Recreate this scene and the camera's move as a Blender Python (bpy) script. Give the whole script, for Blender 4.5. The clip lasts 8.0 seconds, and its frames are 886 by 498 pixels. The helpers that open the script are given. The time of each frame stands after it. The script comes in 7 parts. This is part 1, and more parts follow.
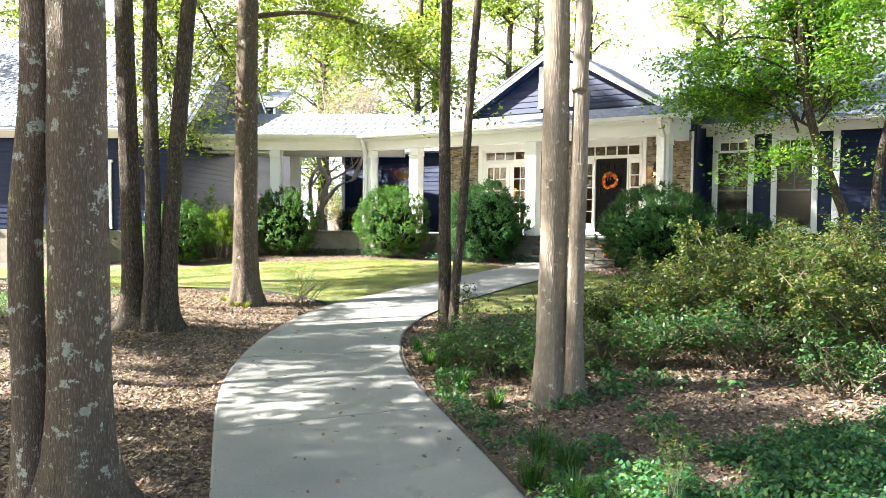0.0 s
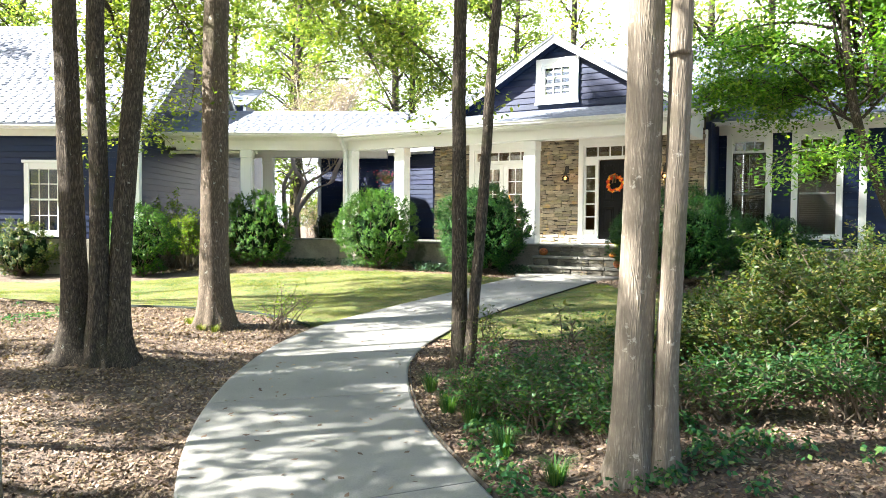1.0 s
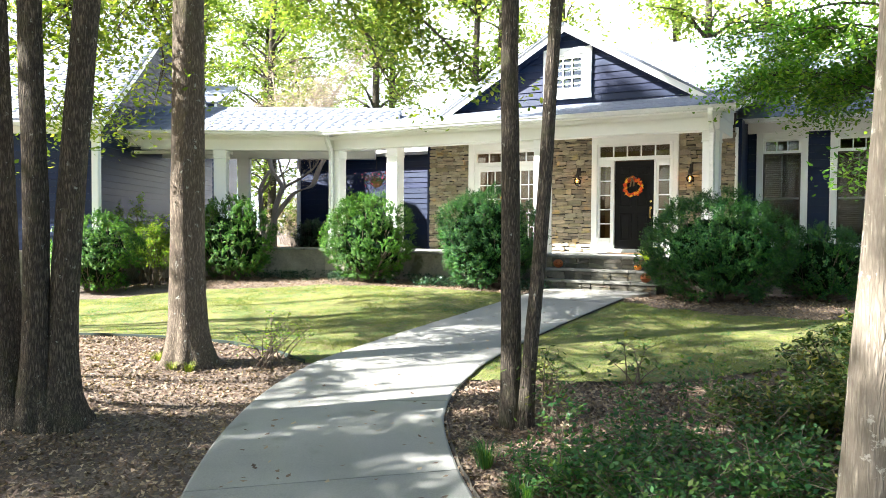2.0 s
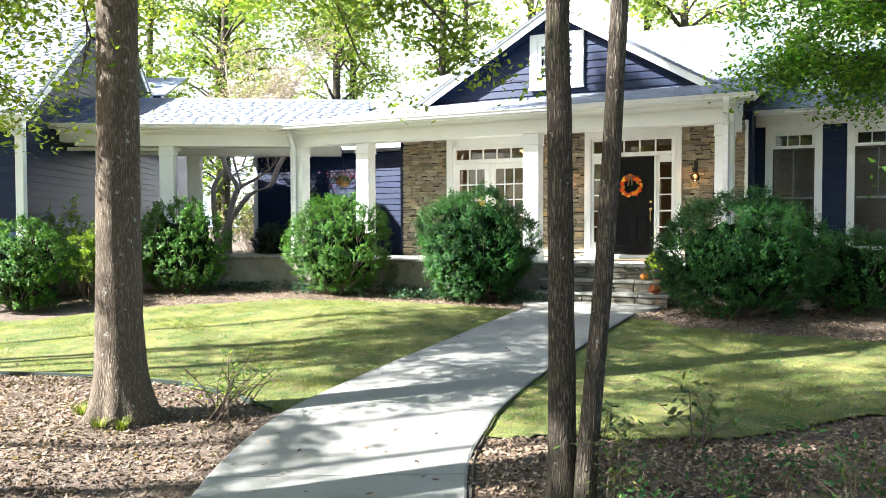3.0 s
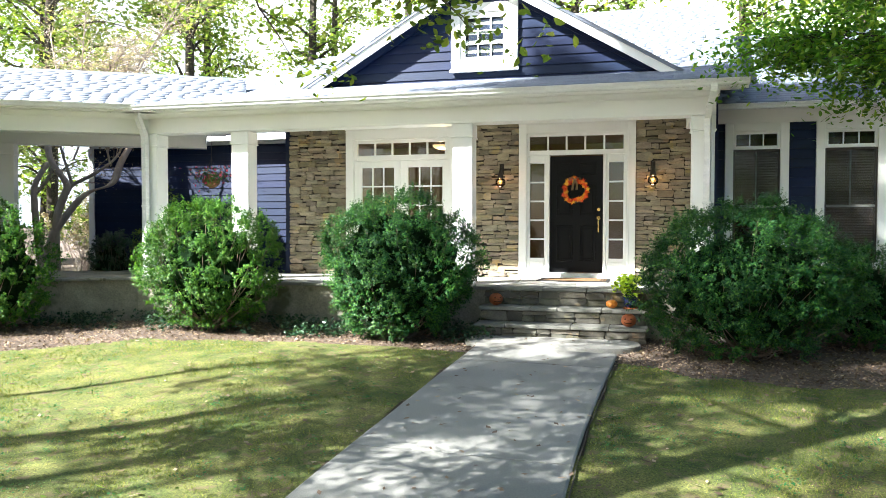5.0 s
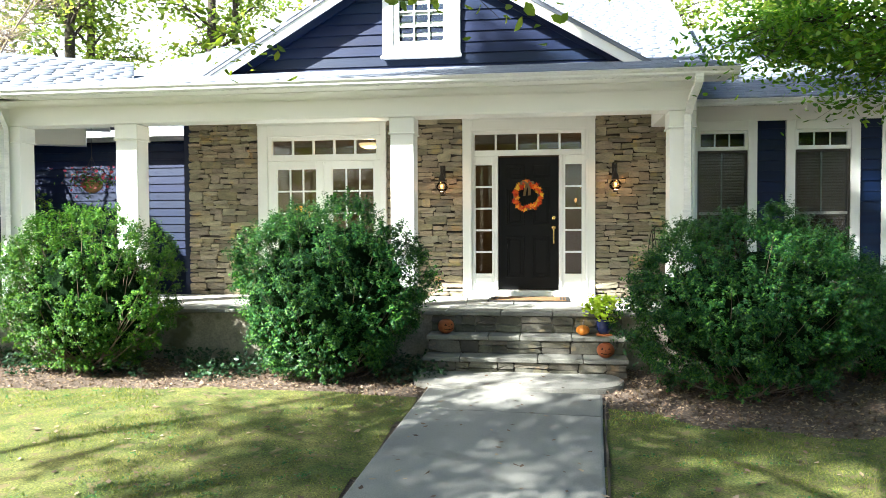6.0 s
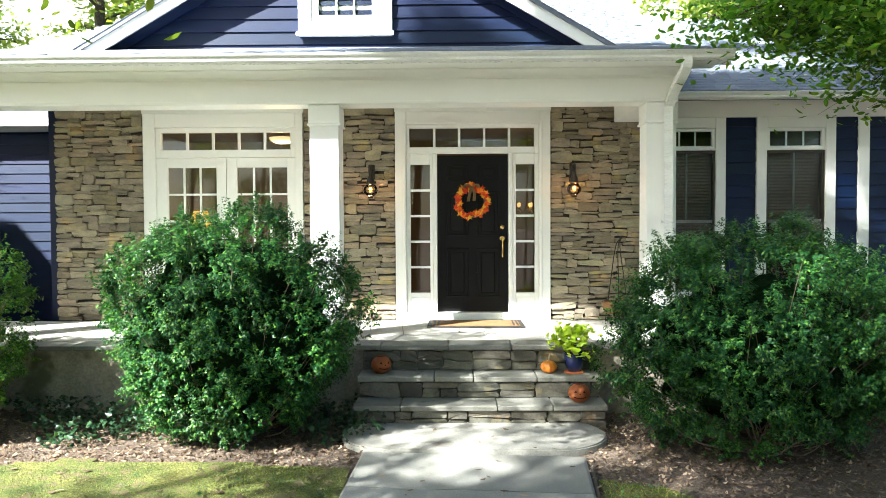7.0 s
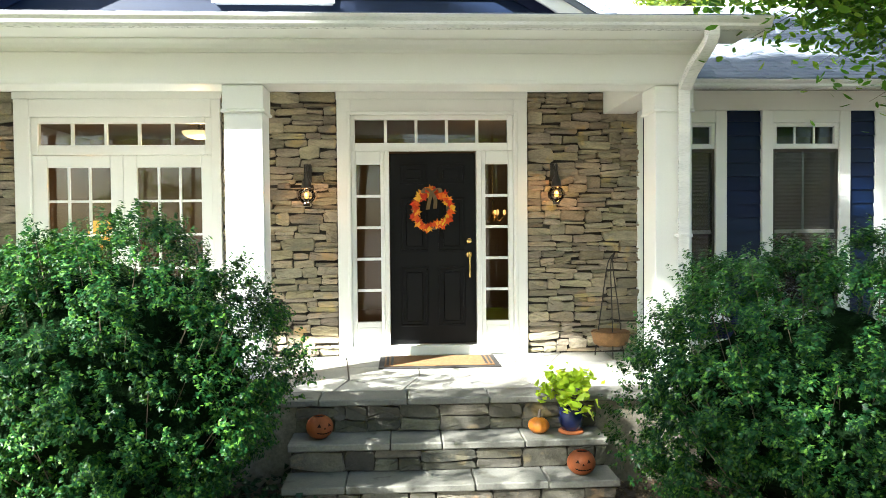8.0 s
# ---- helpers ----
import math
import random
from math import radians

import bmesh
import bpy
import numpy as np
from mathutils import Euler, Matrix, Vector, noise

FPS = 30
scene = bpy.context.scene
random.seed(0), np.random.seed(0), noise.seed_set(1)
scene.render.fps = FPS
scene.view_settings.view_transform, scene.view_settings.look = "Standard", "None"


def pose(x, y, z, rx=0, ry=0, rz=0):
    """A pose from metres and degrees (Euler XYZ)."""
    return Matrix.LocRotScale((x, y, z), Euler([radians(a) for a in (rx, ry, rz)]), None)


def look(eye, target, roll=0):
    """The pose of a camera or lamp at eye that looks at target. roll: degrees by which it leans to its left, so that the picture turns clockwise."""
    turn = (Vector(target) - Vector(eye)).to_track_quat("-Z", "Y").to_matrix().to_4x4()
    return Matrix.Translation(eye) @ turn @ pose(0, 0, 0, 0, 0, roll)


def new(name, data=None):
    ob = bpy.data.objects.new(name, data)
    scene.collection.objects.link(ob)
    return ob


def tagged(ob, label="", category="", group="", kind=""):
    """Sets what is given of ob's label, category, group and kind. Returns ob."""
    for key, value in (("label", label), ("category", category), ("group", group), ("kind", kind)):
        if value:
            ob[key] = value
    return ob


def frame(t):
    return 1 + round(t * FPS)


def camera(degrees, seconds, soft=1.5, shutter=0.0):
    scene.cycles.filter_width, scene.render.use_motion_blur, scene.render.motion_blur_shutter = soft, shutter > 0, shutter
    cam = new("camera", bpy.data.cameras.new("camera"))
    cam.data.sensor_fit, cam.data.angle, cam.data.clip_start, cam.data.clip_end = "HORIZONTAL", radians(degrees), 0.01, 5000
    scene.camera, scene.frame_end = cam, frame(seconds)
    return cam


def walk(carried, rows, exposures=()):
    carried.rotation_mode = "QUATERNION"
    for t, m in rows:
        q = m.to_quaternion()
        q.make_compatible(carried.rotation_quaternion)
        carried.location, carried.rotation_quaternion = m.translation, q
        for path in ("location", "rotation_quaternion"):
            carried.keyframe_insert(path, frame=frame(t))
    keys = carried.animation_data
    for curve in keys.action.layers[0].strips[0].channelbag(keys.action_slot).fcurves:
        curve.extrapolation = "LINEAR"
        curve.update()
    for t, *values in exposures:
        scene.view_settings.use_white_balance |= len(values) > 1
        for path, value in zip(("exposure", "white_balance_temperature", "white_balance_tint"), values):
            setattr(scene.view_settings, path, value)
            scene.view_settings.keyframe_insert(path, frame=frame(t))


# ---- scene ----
cam = camera(60.3, 8.0, soft=0.7)
PATH = [
    (0, (8.017, -20.283, 2.339), (6.902, -18.625, 2.259), 0.6),
    (0.5, (7.277, -19.602, 2.288), (6.195, -17.922, 2.22), 0.6),
    (1, (6.504, -18.97, 2.378), (5.455, -17.268, 2.311), 0.5),
    (1.5, (5.631, -18.283, 2.434), (4.61, -16.564, 2.37), 0.2),
    (1.7, (5.299, -18.012, 2.456), (4.294, -16.283, 2.395), 0.3),
    (3, (3.502, -16.135, 2.654), (2.621, -14.341, 2.588), -0.1),
    (3.5, (2.944, -15.567, 2.696), (2.153, -13.732, 2.631), 0.0),
    (4, (2.486, -15.050, 2.749), (1.783, -13.179, 2.682), 0.0),
    (4.5, (1.881, -14.37, 2.813), (1.255, -12.472, 2.745), -0.1),
    (5.8, (0.396, -12.099, 2.962), (0.08, -10.125, 2.899), -0.1),
    (6, (0.282, -11.776, 2.998), (0.012, -9.795, 2.936), -0.3),
    (6.5, (-0.002, -10.882, 3.075), (-0.15, -8.888, 3.011), -0.3),
    (7, (-0.2, -9.968, 3.16), (-0.238, -7.969, 3.092), -0.3),
    (7.5, (-0.313, -9.035, 3.2), (-0.271, -7.037, 3.138), -0.4),
    (8, (-0.336, -8.136, 3.258), (-0.228, -6.14, 3.199), -0.5),
]
walk(cam, [(t, look(eye, target, roll)) for t, eye, target, roll in PATH],
     exposures=[(0.0, 2.95, 6300, 11), (1.5, 2.84, 6150, 10), (3.0, 2.74, 5950, 10), (3.5, 2.60, 5950, 9), (4.0, 2.52, 5900, 9), (4.5, 2.60, 5900, 9), (6.0, 2.60, 6000, 6), (6.5, 2.62, 6000, 5), (8.0, 2.82, 6050, 5)])

# ---- light ----
SUN = Vector((0.755, 0.656, -0.77)).normalized()      # the way the sunlight travels
world = bpy.data.worlds.new("daylight")
scene.world = world
world.use_nodes = True
wn = world.node_tree
wn.nodes.clear()
sky = wn.nodes.new("ShaderNodeTexSky")
sky.sky_type, sky.sun_disc = "NISHITA", False
sky.sun_elevation = math.asin(-SUN.z)
sky.sun_rotation = math.atan2(-SUN.x, -SUN.y)
sky.air_density, sky.dust_density, sky.ozone_density = 1.0, 2.0, 0.5
wbg = wn.nodes.new("ShaderNodeBackground")
wbg.inputs["Strength"].default_value = 0.05
wout = wn.nodes.new("ShaderNodeOutputWorld")
wn.links.new(sky.outputs[0], wbg.inputs[0])
wn.links.new(wbg.outputs[0], wout.inputs[0])

sun_data = bpy.data.lights.new("sun", "SUN")
sun_data.energy, sun_data.angle, sun_data.color = 5.0, radians(0.6), (1.0, 0.95, 0.86)
sun = new("sun", sun_data)
sun.matrix_world = Matrix.Translation((-30, -20, 25)) @ SUN.to_track_quat("-Z", "Y").to_matrix().to_4x4()

# ---- materials ----
MATS = {}


def rgba(c):
    return (c[0], c[1], c[2], 1.0)


def surface(name, c1, c2, scale=4.0, rough=0.7, fine=60.0, fine_amount=0.25, bump=0.2, bump_scale=40.0, rand="", rand_amount=0.3,
            metal=0.0, stretch=(1, 1, 1), coat=0.0, spots=None, spot_scale=2.0, spot_cut=0.6, detail=6.0, local=False, depth=0.01, spec=0.5):
    """Two-scale procedural surface: broad colour change, fine grain, relief, optional spots and change from piece to piece."""
    m = bpy.data.materials.new(name)
    m.use_nodes = True
    nt = m.node_tree
    nt.nodes.clear()
    N, L = nt.nodes.new, nt.links.new
    out, bsdf = N("ShaderNodeOutputMaterial"), N("ShaderNodeBsdfPrincipled")
    L(bsdf.outputs[0], out.inputs[0])
    mp = N("ShaderNodeMapping")
    mp.inputs["Scale"].default_value = stretch
    if local:
        L(N("ShaderNodeTexCoord").outputs["Object"], mp.inputs[0])
    else:
        L(N("ShaderNodeNewGeometry").outputs["Position"], mp.inputs[0])

    def noise_tex(s, d=detail, r=0.55):
        n = N("ShaderNodeTexNoise")
        n.inputs["Scale"].default_value, n.inputs["Detail"].default_value, n.inputs["Roughness"].default_value = s, d, r
        L(mp.outputs[0], n.inputs["Vector"])
        return n.outputs["Fac"]

    def mix(kind, f, a, b):
        x = N("ShaderNodeMix")
        x.data_type, x.blend_type = "RGBA", kind
        for sock, v in ((x.inputs[0], f), (x.inputs[6], a), (x.inputs[7], b)):
            if hasattr(v, "links"):
                L(v, sock)
            else:
                sock.default_value = v
        return x.outputs[2]

    def ramp(v, lo, hi):
        r = N("ShaderNodeMapRange")
        r.inputs[1].default_value, r.inputs[2].default_value = lo, hi
        L(v, r.inputs[0])
        return r.outputs[0]

    col = mix("MIX", ramp(noise_tex(scale), 0.3, 0.7), rgba(c1), rgba(c2))
    g = ramp(noise_tex(fine, 4), 0.25, 0.75)
    gm = N("ShaderNodeMapRange")
    gm.inputs[3].default_value, gm.inputs[4].default_value = 1 - fine_amount, 1 + fine_amount
    L(g, gm.inputs[0])
    col = mix("MULTIPLY", 1.0, col, gm.outputs[0])
    if spots:
        sn = N("ShaderNodeTexNoise")
        sn.inputs["Scale"].default_value, sn.inputs["Detail"].default_value = spot_scale, 5
        L(N("ShaderNodeNewGeometry").outputs["Position"], sn.inputs["Vector"])
        col = mix("MIX", ramp(sn.outputs["Fac"], spot_cut, spot_cut + 0.08), col, rgba(spots))
    if rand:
        src = N("ShaderNodeObjectInfo").outputs["Random"] if rand == "object" else N("ShaderNodeNewGeometry").outputs["Random Per Island"]
        h = N("ShaderNodeHueSaturation")
        for sock, a, k in (("Hue", 0.5, 0.06), ("Saturation", 1.0, 0.5), ("Value", 1.0, 1.0)):
            mr = N("ShaderNodeMapRange")
            mr.inputs[3].default_value, mr.inputs[4].default_value = a - rand_amount * k, a + rand_amount * k
            ws = N("ShaderNodeMath")
            ws.operation = "FRACT"
            mu = N("ShaderNodeMath")
            mu.operation = "MULTIPLY"
            mu.inputs[1].default_value = {"Hue": 7.31, "Saturation": 3.77, "Value": 1.0}[sock]
            L(src, mu.inputs[0])
            L(mu.outputs[0], ws.inputs[0])
            L(ws.outputs[0], mr.inputs[0])
            L(mr.outputs[0], h.inputs[sock])
        L(col, h.inputs["Color"])
        col = h.outputs[0]
    L(col, bsdf.inputs["Base Color"])
    rr = N("ShaderNodeMapRange")
    rr.inputs[3].default_value, rr.inputs[4].default_value = max(0.02, rough - 0.1), min(1, rough + 0.1)
    L(g, rr.inputs[0])
    L(rr.outputs[0], bsdf.inputs["Roughness"])
    bsdf.inputs["Metallic"].default_value = metal
    bsdf.inputs["Specular IOR Level"].default_value = spec
    bsdf.inputs["Coat Weight"].default_value = coat
    if bump:
        b = N("ShaderNodeBump")
        b.inputs["Strength"].default_value, b.inputs["Distance"].default_value = bump, depth
        L(noise_tex(bump_scale, 6, 0.65), b.inputs["Height"])
        L(b.outputs[0], bsdf.inputs["Normal"])
    MATS[name] = m
    return m


def leaf_material(name, c1, c2, c3, rough=0.45, through_light=0.4, gloss=0.3):
    """Leaves: colour from leaf to leaf, some gloss, and light that shines through."""
    m = bpy.data.materials.new(name)
    m.use_nodes = True
    nt = m.node_tree
    nt.nodes.clear()
    N, L = nt.nodes.new, nt.links.new
    out = N("ShaderNodeOutputMaterial")
    geo = N("ShaderNodeNewGeometry")
    r = N("ShaderNodeValToRGB")
    r.color_ramp.elements[0].color, r.color_ramp.elements[1].color = rgba(c1), rgba(c3)
    e = r.color_ramp.elements.new(0.62)
    e.color = rgba(c2)
    L(geo.outputs["Random Per Island"], r.inputs[0])
    n = N("ShaderNodeTexNoise")
    n.inputs["Scale"].default_value, n.inputs["Detail"].default_value = 1.3, 3
    L(geo.outputs["Position"], n.inputs["Vector"])
    mr = N("ShaderNodeMapRange")
    mr.inputs[1].default_value, mr.inputs[2].default_value, mr.inputs[3].default_value, mr.inputs[4].default_value = 0.3, 0.7, 0.75, 1.3
    L(n.outputs["Fac"], mr.inputs[0])
    x = N("ShaderNodeMix")
    x.data_type, x.blend_type = "RGBA", "MULTIPLY"
    x.inputs[0].default_value = 1.0
    L(r.outputs[0], x.inputs[6])
    L(mr.outputs[0], x.inputs[7])
    bsdf, tr, mixs = N("ShaderNodeBsdfPrincipled"), N("ShaderNodeBsdfTranslucent"), N("ShaderNodeMixShader")
    L(x.outputs[2], bsdf.inputs["Base Color"])
    bsdf.inputs["Roughness"].default_value = rough
    bsdf.inputs["Specular IOR Level"].default_value = gloss
    y = N("ShaderNodeMix")
    y.data_type, y.blend_type = "RGBA", "MULTIPLY"
    y.inputs[0].default_value = 1.0
    y.inputs[7].default_value = (1.5, 1.6, 0.5, 1)
    L(x.outputs[2], y.inputs[6])
    L(y.outputs[2], tr.inputs[0])
    mixs.inputs[0].default_value = through_light
    L(bsdf.outputs[0], mixs.inputs[1])
    L(tr.outputs[0], mixs.inputs[2])
    L(mixs.outputs[0], out.inputs[0])
    MATS[name] = m
    return m


def glass_material(name, tint, rough=0.02):
    m = bpy.data.materials.new(name)
    m.use_nodes = True
    nt = m.node_tree
    nt.nodes.clear()
    N, L = nt.nodes.new, nt.links.new
    out, tr, gl, mx, fr = (N("ShaderNodeOutputMaterial"), N("ShaderNodeBsdfTransparent"), N("ShaderNodeBsdfGlossy"), N("ShaderNodeMixShader"), N("ShaderNodeFresnel"))
    tr.inputs[0].default_value = rgba(tint)
    gl.inputs["Roughness"].default_value = rough
    fr.inputs[0].default_value = 1.55
    L(fr.outputs[0], mx.inputs[0])
    L(tr.outputs[0], mx.inputs[1])
    L(gl.outputs[0], mx.inputs[2])
    L(mx.outputs[0], out.inputs[0])
    return m


def glow_material(name, colour, strength):
    m = bpy.data.materials.new(name)
    m.use_nodes = True
    b = m.node_tree.nodes["Principled BSDF"]
    b.inputs["Base Color"].default_value = rgba(colour)
    b.inputs["Emission Color"].default_value = rgba(colour)
    b.inputs["Emission Strength"].default_value = strength
    return m


WHITE = surface("white_paint", (0.86, 0.86, 0.83), (0.81, 0.82, 0.79), 1.5, 0.45, 90, 0.03, 0.03, 60)
GUTTER = surface("white_gutter", (0.80, 0.80, 0.78), (0.66, 0.67, 0.66), 2.5, 0.3, 30, 0.06, 0.02, 30, stretch=(1, 1, 6))
BLUE = surface("blue_siding", (0.0015, 0.0076, 0.033), (0.0023, 0.0112, 0.047), 2.0, 0.46, 120, 0.12, 0.05, 90, stretch=(1, 1, 8), rand="object", rand_amount=0.12, spec=0.28)
BLACK = surface("black_paint", (0.003, 0.003, 0.0035), (0.005, 0.005, 0.0055), 3.0, 0.45, 120, 0.15, 0.05, 80, spec=0.18)
STONE = surface("ledge_stone", (0.34, 0.285, 0.190), (0.205, 0.180, 0.132), 5.0, 0.88, 40, 0.26, 0.7, 22, stretch=(1, 1, 2.2), rand="object", rand_amount=0.32, spots=(0.39, 0.29, 0.14), spot_scale=3.5, spot_cut=0.60, depth=0.02)
MORTAR = surface("dark_mortar", (0.030, 0.026, 0.020), (0.065, 0.056, 0.044), 10, 0.95, 60, 0.3, 0.5, 50)
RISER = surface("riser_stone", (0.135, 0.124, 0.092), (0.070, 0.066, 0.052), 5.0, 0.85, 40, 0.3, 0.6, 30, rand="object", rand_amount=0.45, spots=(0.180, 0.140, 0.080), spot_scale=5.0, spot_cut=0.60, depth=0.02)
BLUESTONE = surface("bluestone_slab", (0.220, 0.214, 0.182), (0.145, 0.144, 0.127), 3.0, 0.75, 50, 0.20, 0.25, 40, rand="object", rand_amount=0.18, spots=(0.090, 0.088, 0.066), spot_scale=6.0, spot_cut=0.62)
FLAG = surface("flagstone", (0.46, 0.44, 0.385), (0.36, 0.36, 0.335), 2.5, 0.75, 50, 0.15, 0.2, 40, rand="object", rand_amount=0.22)
CONCRETE = surface("concrete", (0.258, 0.252, 0.225), (0.185, 0.183, 0.168), 0.8, 0.85, 90, 0.24, 0.3, 140, rand="object", rand_amount=0.07, spots=(0.18, 0.175, 0.155), spot_scale=2.6, spot_cut=0.62)
LANDING = surface("worn_concrete", (0.305, 0.292, 0.258), (0.215, 0.210, 0.190), 1.4, 0.85, 60, 0.2, 0.3, 90, spots=(0.15, 0.143, 0.125), spot_scale=3.0, spot_cut=0.6)
PLINTH = surface("grey_plinth", (0.33, 0.30, 0.235), (0.21, 0.192, 0.155), 3.0, 0.9, 40, 0.3, 0.6, 30, spots=(0.12, 0.118, 0.075), spot_scale=2.5, spot_cut=0.60)
EARTH = surface("mulch_earth", (0.080, 0.056, 0.040), (0.155, 0.115, 0.085), 1.6, 0.95, 55, 0.6, 1.0, 45, spots=(0.22, 0.170, 0.130), spot_scale=18, spot_cut=0.58, depth=0.03)
TURF = surface("mossy_turf", (0.048, 0.082, 0.010), (0.190, 0.182, 0.046), 2.6, 0.95, 55, 0.8, 1.0, 80, spots=(0.150, 0.122, 0.052), spot_scale=9.0, spot_cut=0.56, depth=0.02)
GRASS = leaf_material("grass_blade", (0.070, 0.115, 0.016), (0.150, 0.180, 0.034), (0.290, 0.265, 0.085), 0.6, 0.35)
SHINGLE = surface("roof_shingle", (0.130, 0.150, 0.192), (0.178, 0.198, 0.238), 1.2, 0.62, 160, 0.25, 0.3, 200, rand="island", rand_amount=0.06)


def bark_material(name, ridge, shade, crack, scale, tall, depth, lichen=(0.36, 0.38, 0.33), lichen_cut=0.62, lichen_scale=7.0, moss=None, crack_width=0.16):
    """Bark: long plates between dark cracks that run up the stem, broad stains, pale lichen patches with sharp edges."""
    m = bpy.data.materials.new(name)
    m.use_nodes = True
    nt = m.node_tree
    nt.nodes.clear()
    N, L = nt.nodes.new, nt.links.new
    out, bsdf = N("ShaderNodeOutputMaterial"), N("ShaderNodeBsdfPrincipled")
    L(bsdf.outputs[0], out.inputs[0])
    pos = N("ShaderNodeNewGeometry").outputs["Position"]
    mp = N("ShaderNodeMapping")
    mp.inputs["Scale"].default_value = (1, 1, tall)
    L(pos, mp.inputs[0])

    def noise_tex(s, vec, d=5.0, r=0.6):
        n = N("ShaderNodeTexNoise")
        n.inputs["Scale"].default_value, n.inputs["Detail"].default_value, n.inputs["Roughness"].default_value = s, d, r
        L(vec, n.inputs["Vector"])
        return n

    def ramp(v, lo, hi, a=0.0, b=1.0):
        r = N("ShaderNodeMapRange")
        for k, x in ((1, lo), (2, hi), (3, a), (4, b)):
            r.inputs[k].default_value = x
        L(v, r.inputs[0])
        return r.outputs[0]

    def mix(kind, f, a, b):
        x = N("ShaderNodeMix")
        x.data_type, x.blend_type = "RGBA", kind
        for sock, v in ((x.inputs[0], f), (x.inputs[6], a), (x.inputs[7], b)):
            if hasattr(v, "links"):
                L(v, sock)
            else:
                sock.default_value = v
        return x.outputs[2]

    warp = N("ShaderNodeVectorMath")
    warp.operation = "MULTIPLY_ADD"
    warp.inputs[1].default_value = (0.045, 0.045, 0.045)
    L(noise_tex(scale * 0.6, mp.outputs[0], 3).outputs["Color"], warp.inputs[0])
    L(mp.outputs[0], warp.inputs[2])
    vor = N("ShaderNodeTexVoronoi")
    vor.feature = "DISTANCE_TO_EDGE"
    vor.inputs["Scale"].default_value = scale
    L(warp.outputs[0], vor.inputs["Vector"])
    plate = ramp(vor.outputs["Distance"], 0.0, crack_width)
    col = mix("MIX", ramp(noise_tex(scale * 0.25, pos).outputs["Fac"], 0.3, 0.7), rgba(shade), rgba(ridge))
    col = mix("MULTIPLY", 1.0, col, ramp(noise_tex(scale * 3.0, mp.outputs[0]).outputs["Fac"], 0.25, 0.75, 0.6, 1.35))
    col = mix("MIX", plate, rgba(crack), col)
    col = mix("MIX", ramp(noise_tex(lichen_scale, pos, 6, 0.7).outputs["Fac"], lichen_cut, lichen_cut + 0.03), col, rgba(lichen))
    if moss:
        col = mix("MIX", ramp(noise_tex(2.2, pos, 5).outputs["Fac"], 0.56, 0.72, 0.0, 0.7), col, rgba(moss))
    L(col, bsdf.inputs["Base Color"])
    bsdf.inputs["Roughness"].default_value = 0.95
    bsdf.inputs["Specular IOR Level"].default_value = 0.2
    h = N("ShaderNodeMath")
    h.operation = "MULTIPLY_ADD"
    h.inputs[1].default_value = 0.45
    L(noise_tex(scale * 3.0, mp.outputs[0], 6).outputs["Fac"], h.inputs[0])
    L(plate, h.inputs[2])
    b = N("ShaderNodeBump")
    b.inputs["Strength"].default_value, b.inputs["Distance"].default_value = 1.0, depth
    L(h.outputs[0], b.inputs["Height"])
    L(b.outputs[0], bsdf.inputs["Normal"])
    return m


BARK = bark_material("furrowed_bark", (0.225, 0.186, 0.145), (0.135, 0.110, 0.085), (0.098, 0.077, 0.058), 58.0, 0.20, 0.010, lichen=(0.34, 0.36, 0.31), lichen_cut=0.575, lichen_scale=8.0, moss=(0.13, 0.115, 0.065), crack_width=0.32)
BARK_DARK = bark_material("dark_bark", (0.190, 0.156, 0.116), (0.095, 0.078, 0.060), (0.034, 0.028, 0.022), 62.0, 0.12, 0.010, lichen=(0.27, 0.27, 0.225), lichen_cut=0.635, lichen_scale=15.0, moss=(0.085, 0.085, 0.045), crack_width=0.34)
BARK_GREY = bark_material("grey_brown_bark", (0.310, 0.245, 0.180), (0.165, 0.130, 0.096), (0.085, 0.067, 0.050), 64.0, 0.12, 0.009, lichen=(0.38, 0.38, 0.32), lichen_cut=0.62, lichen_scale=13.0, moss=(0.13, 0.120, 0.07), crack_width=0.36)
BARK_PALE = bark_material("pale_bark", (0.350, 0.302, 0.238), (0.170, 0.144, 0.112), (0.160, 0.133, 0.103), 52.0, 0.10, 0.0040, lichen=(0.385, 0.355, 0.295), lichen_cut=0.62, lichen_scale=9.0, moss=(0.120, 0.110, 0.068), crack_width=0.42)
TWIG = surface("twig_wood", (0.16, 0.12, 0.085), (0.09, 0.07, 0.05), 12, 0.9, 60, 0.3, 0.4, 60)
MYRTLE = surface("peeling_bark", (0.48, 0.40, 0.33), (0.30, 0.23, 0.18), 3.0, 0.8, 30, 0.2, 0.3, 20, stretch=(1, 1, 0.3))
BOX_LEAF = leaf_material("boxwood_leaf", (0.006, 0.037, 0.013), (0.021, 0.084, 0.021), (0.110, 0.230, 0.032), 0.38, 0.26, 0.23)
BOX_BRIGHT = leaf_material("bright_shrub_leaf", (0.012, 0.060, 0.009), (0.046, 0.130, 0.014), (0.160, 0.285, 0.030), 0.42, 0.30, 0.28)
TREE_LEAF = leaf_material("tree_leaf", (0.085, 0.135, 0.024), (0.150, 0.205, 0.038), (0.290, 0.300, 0.080), 0.5, 0.55)
F_LEAF = leaf_material("glossy_tree_leaf", (0.050, 0.130, 0.018), (0.100, 0.215, 0.028), (0.240, 0.340, 0.050), 0.40, 0.55)
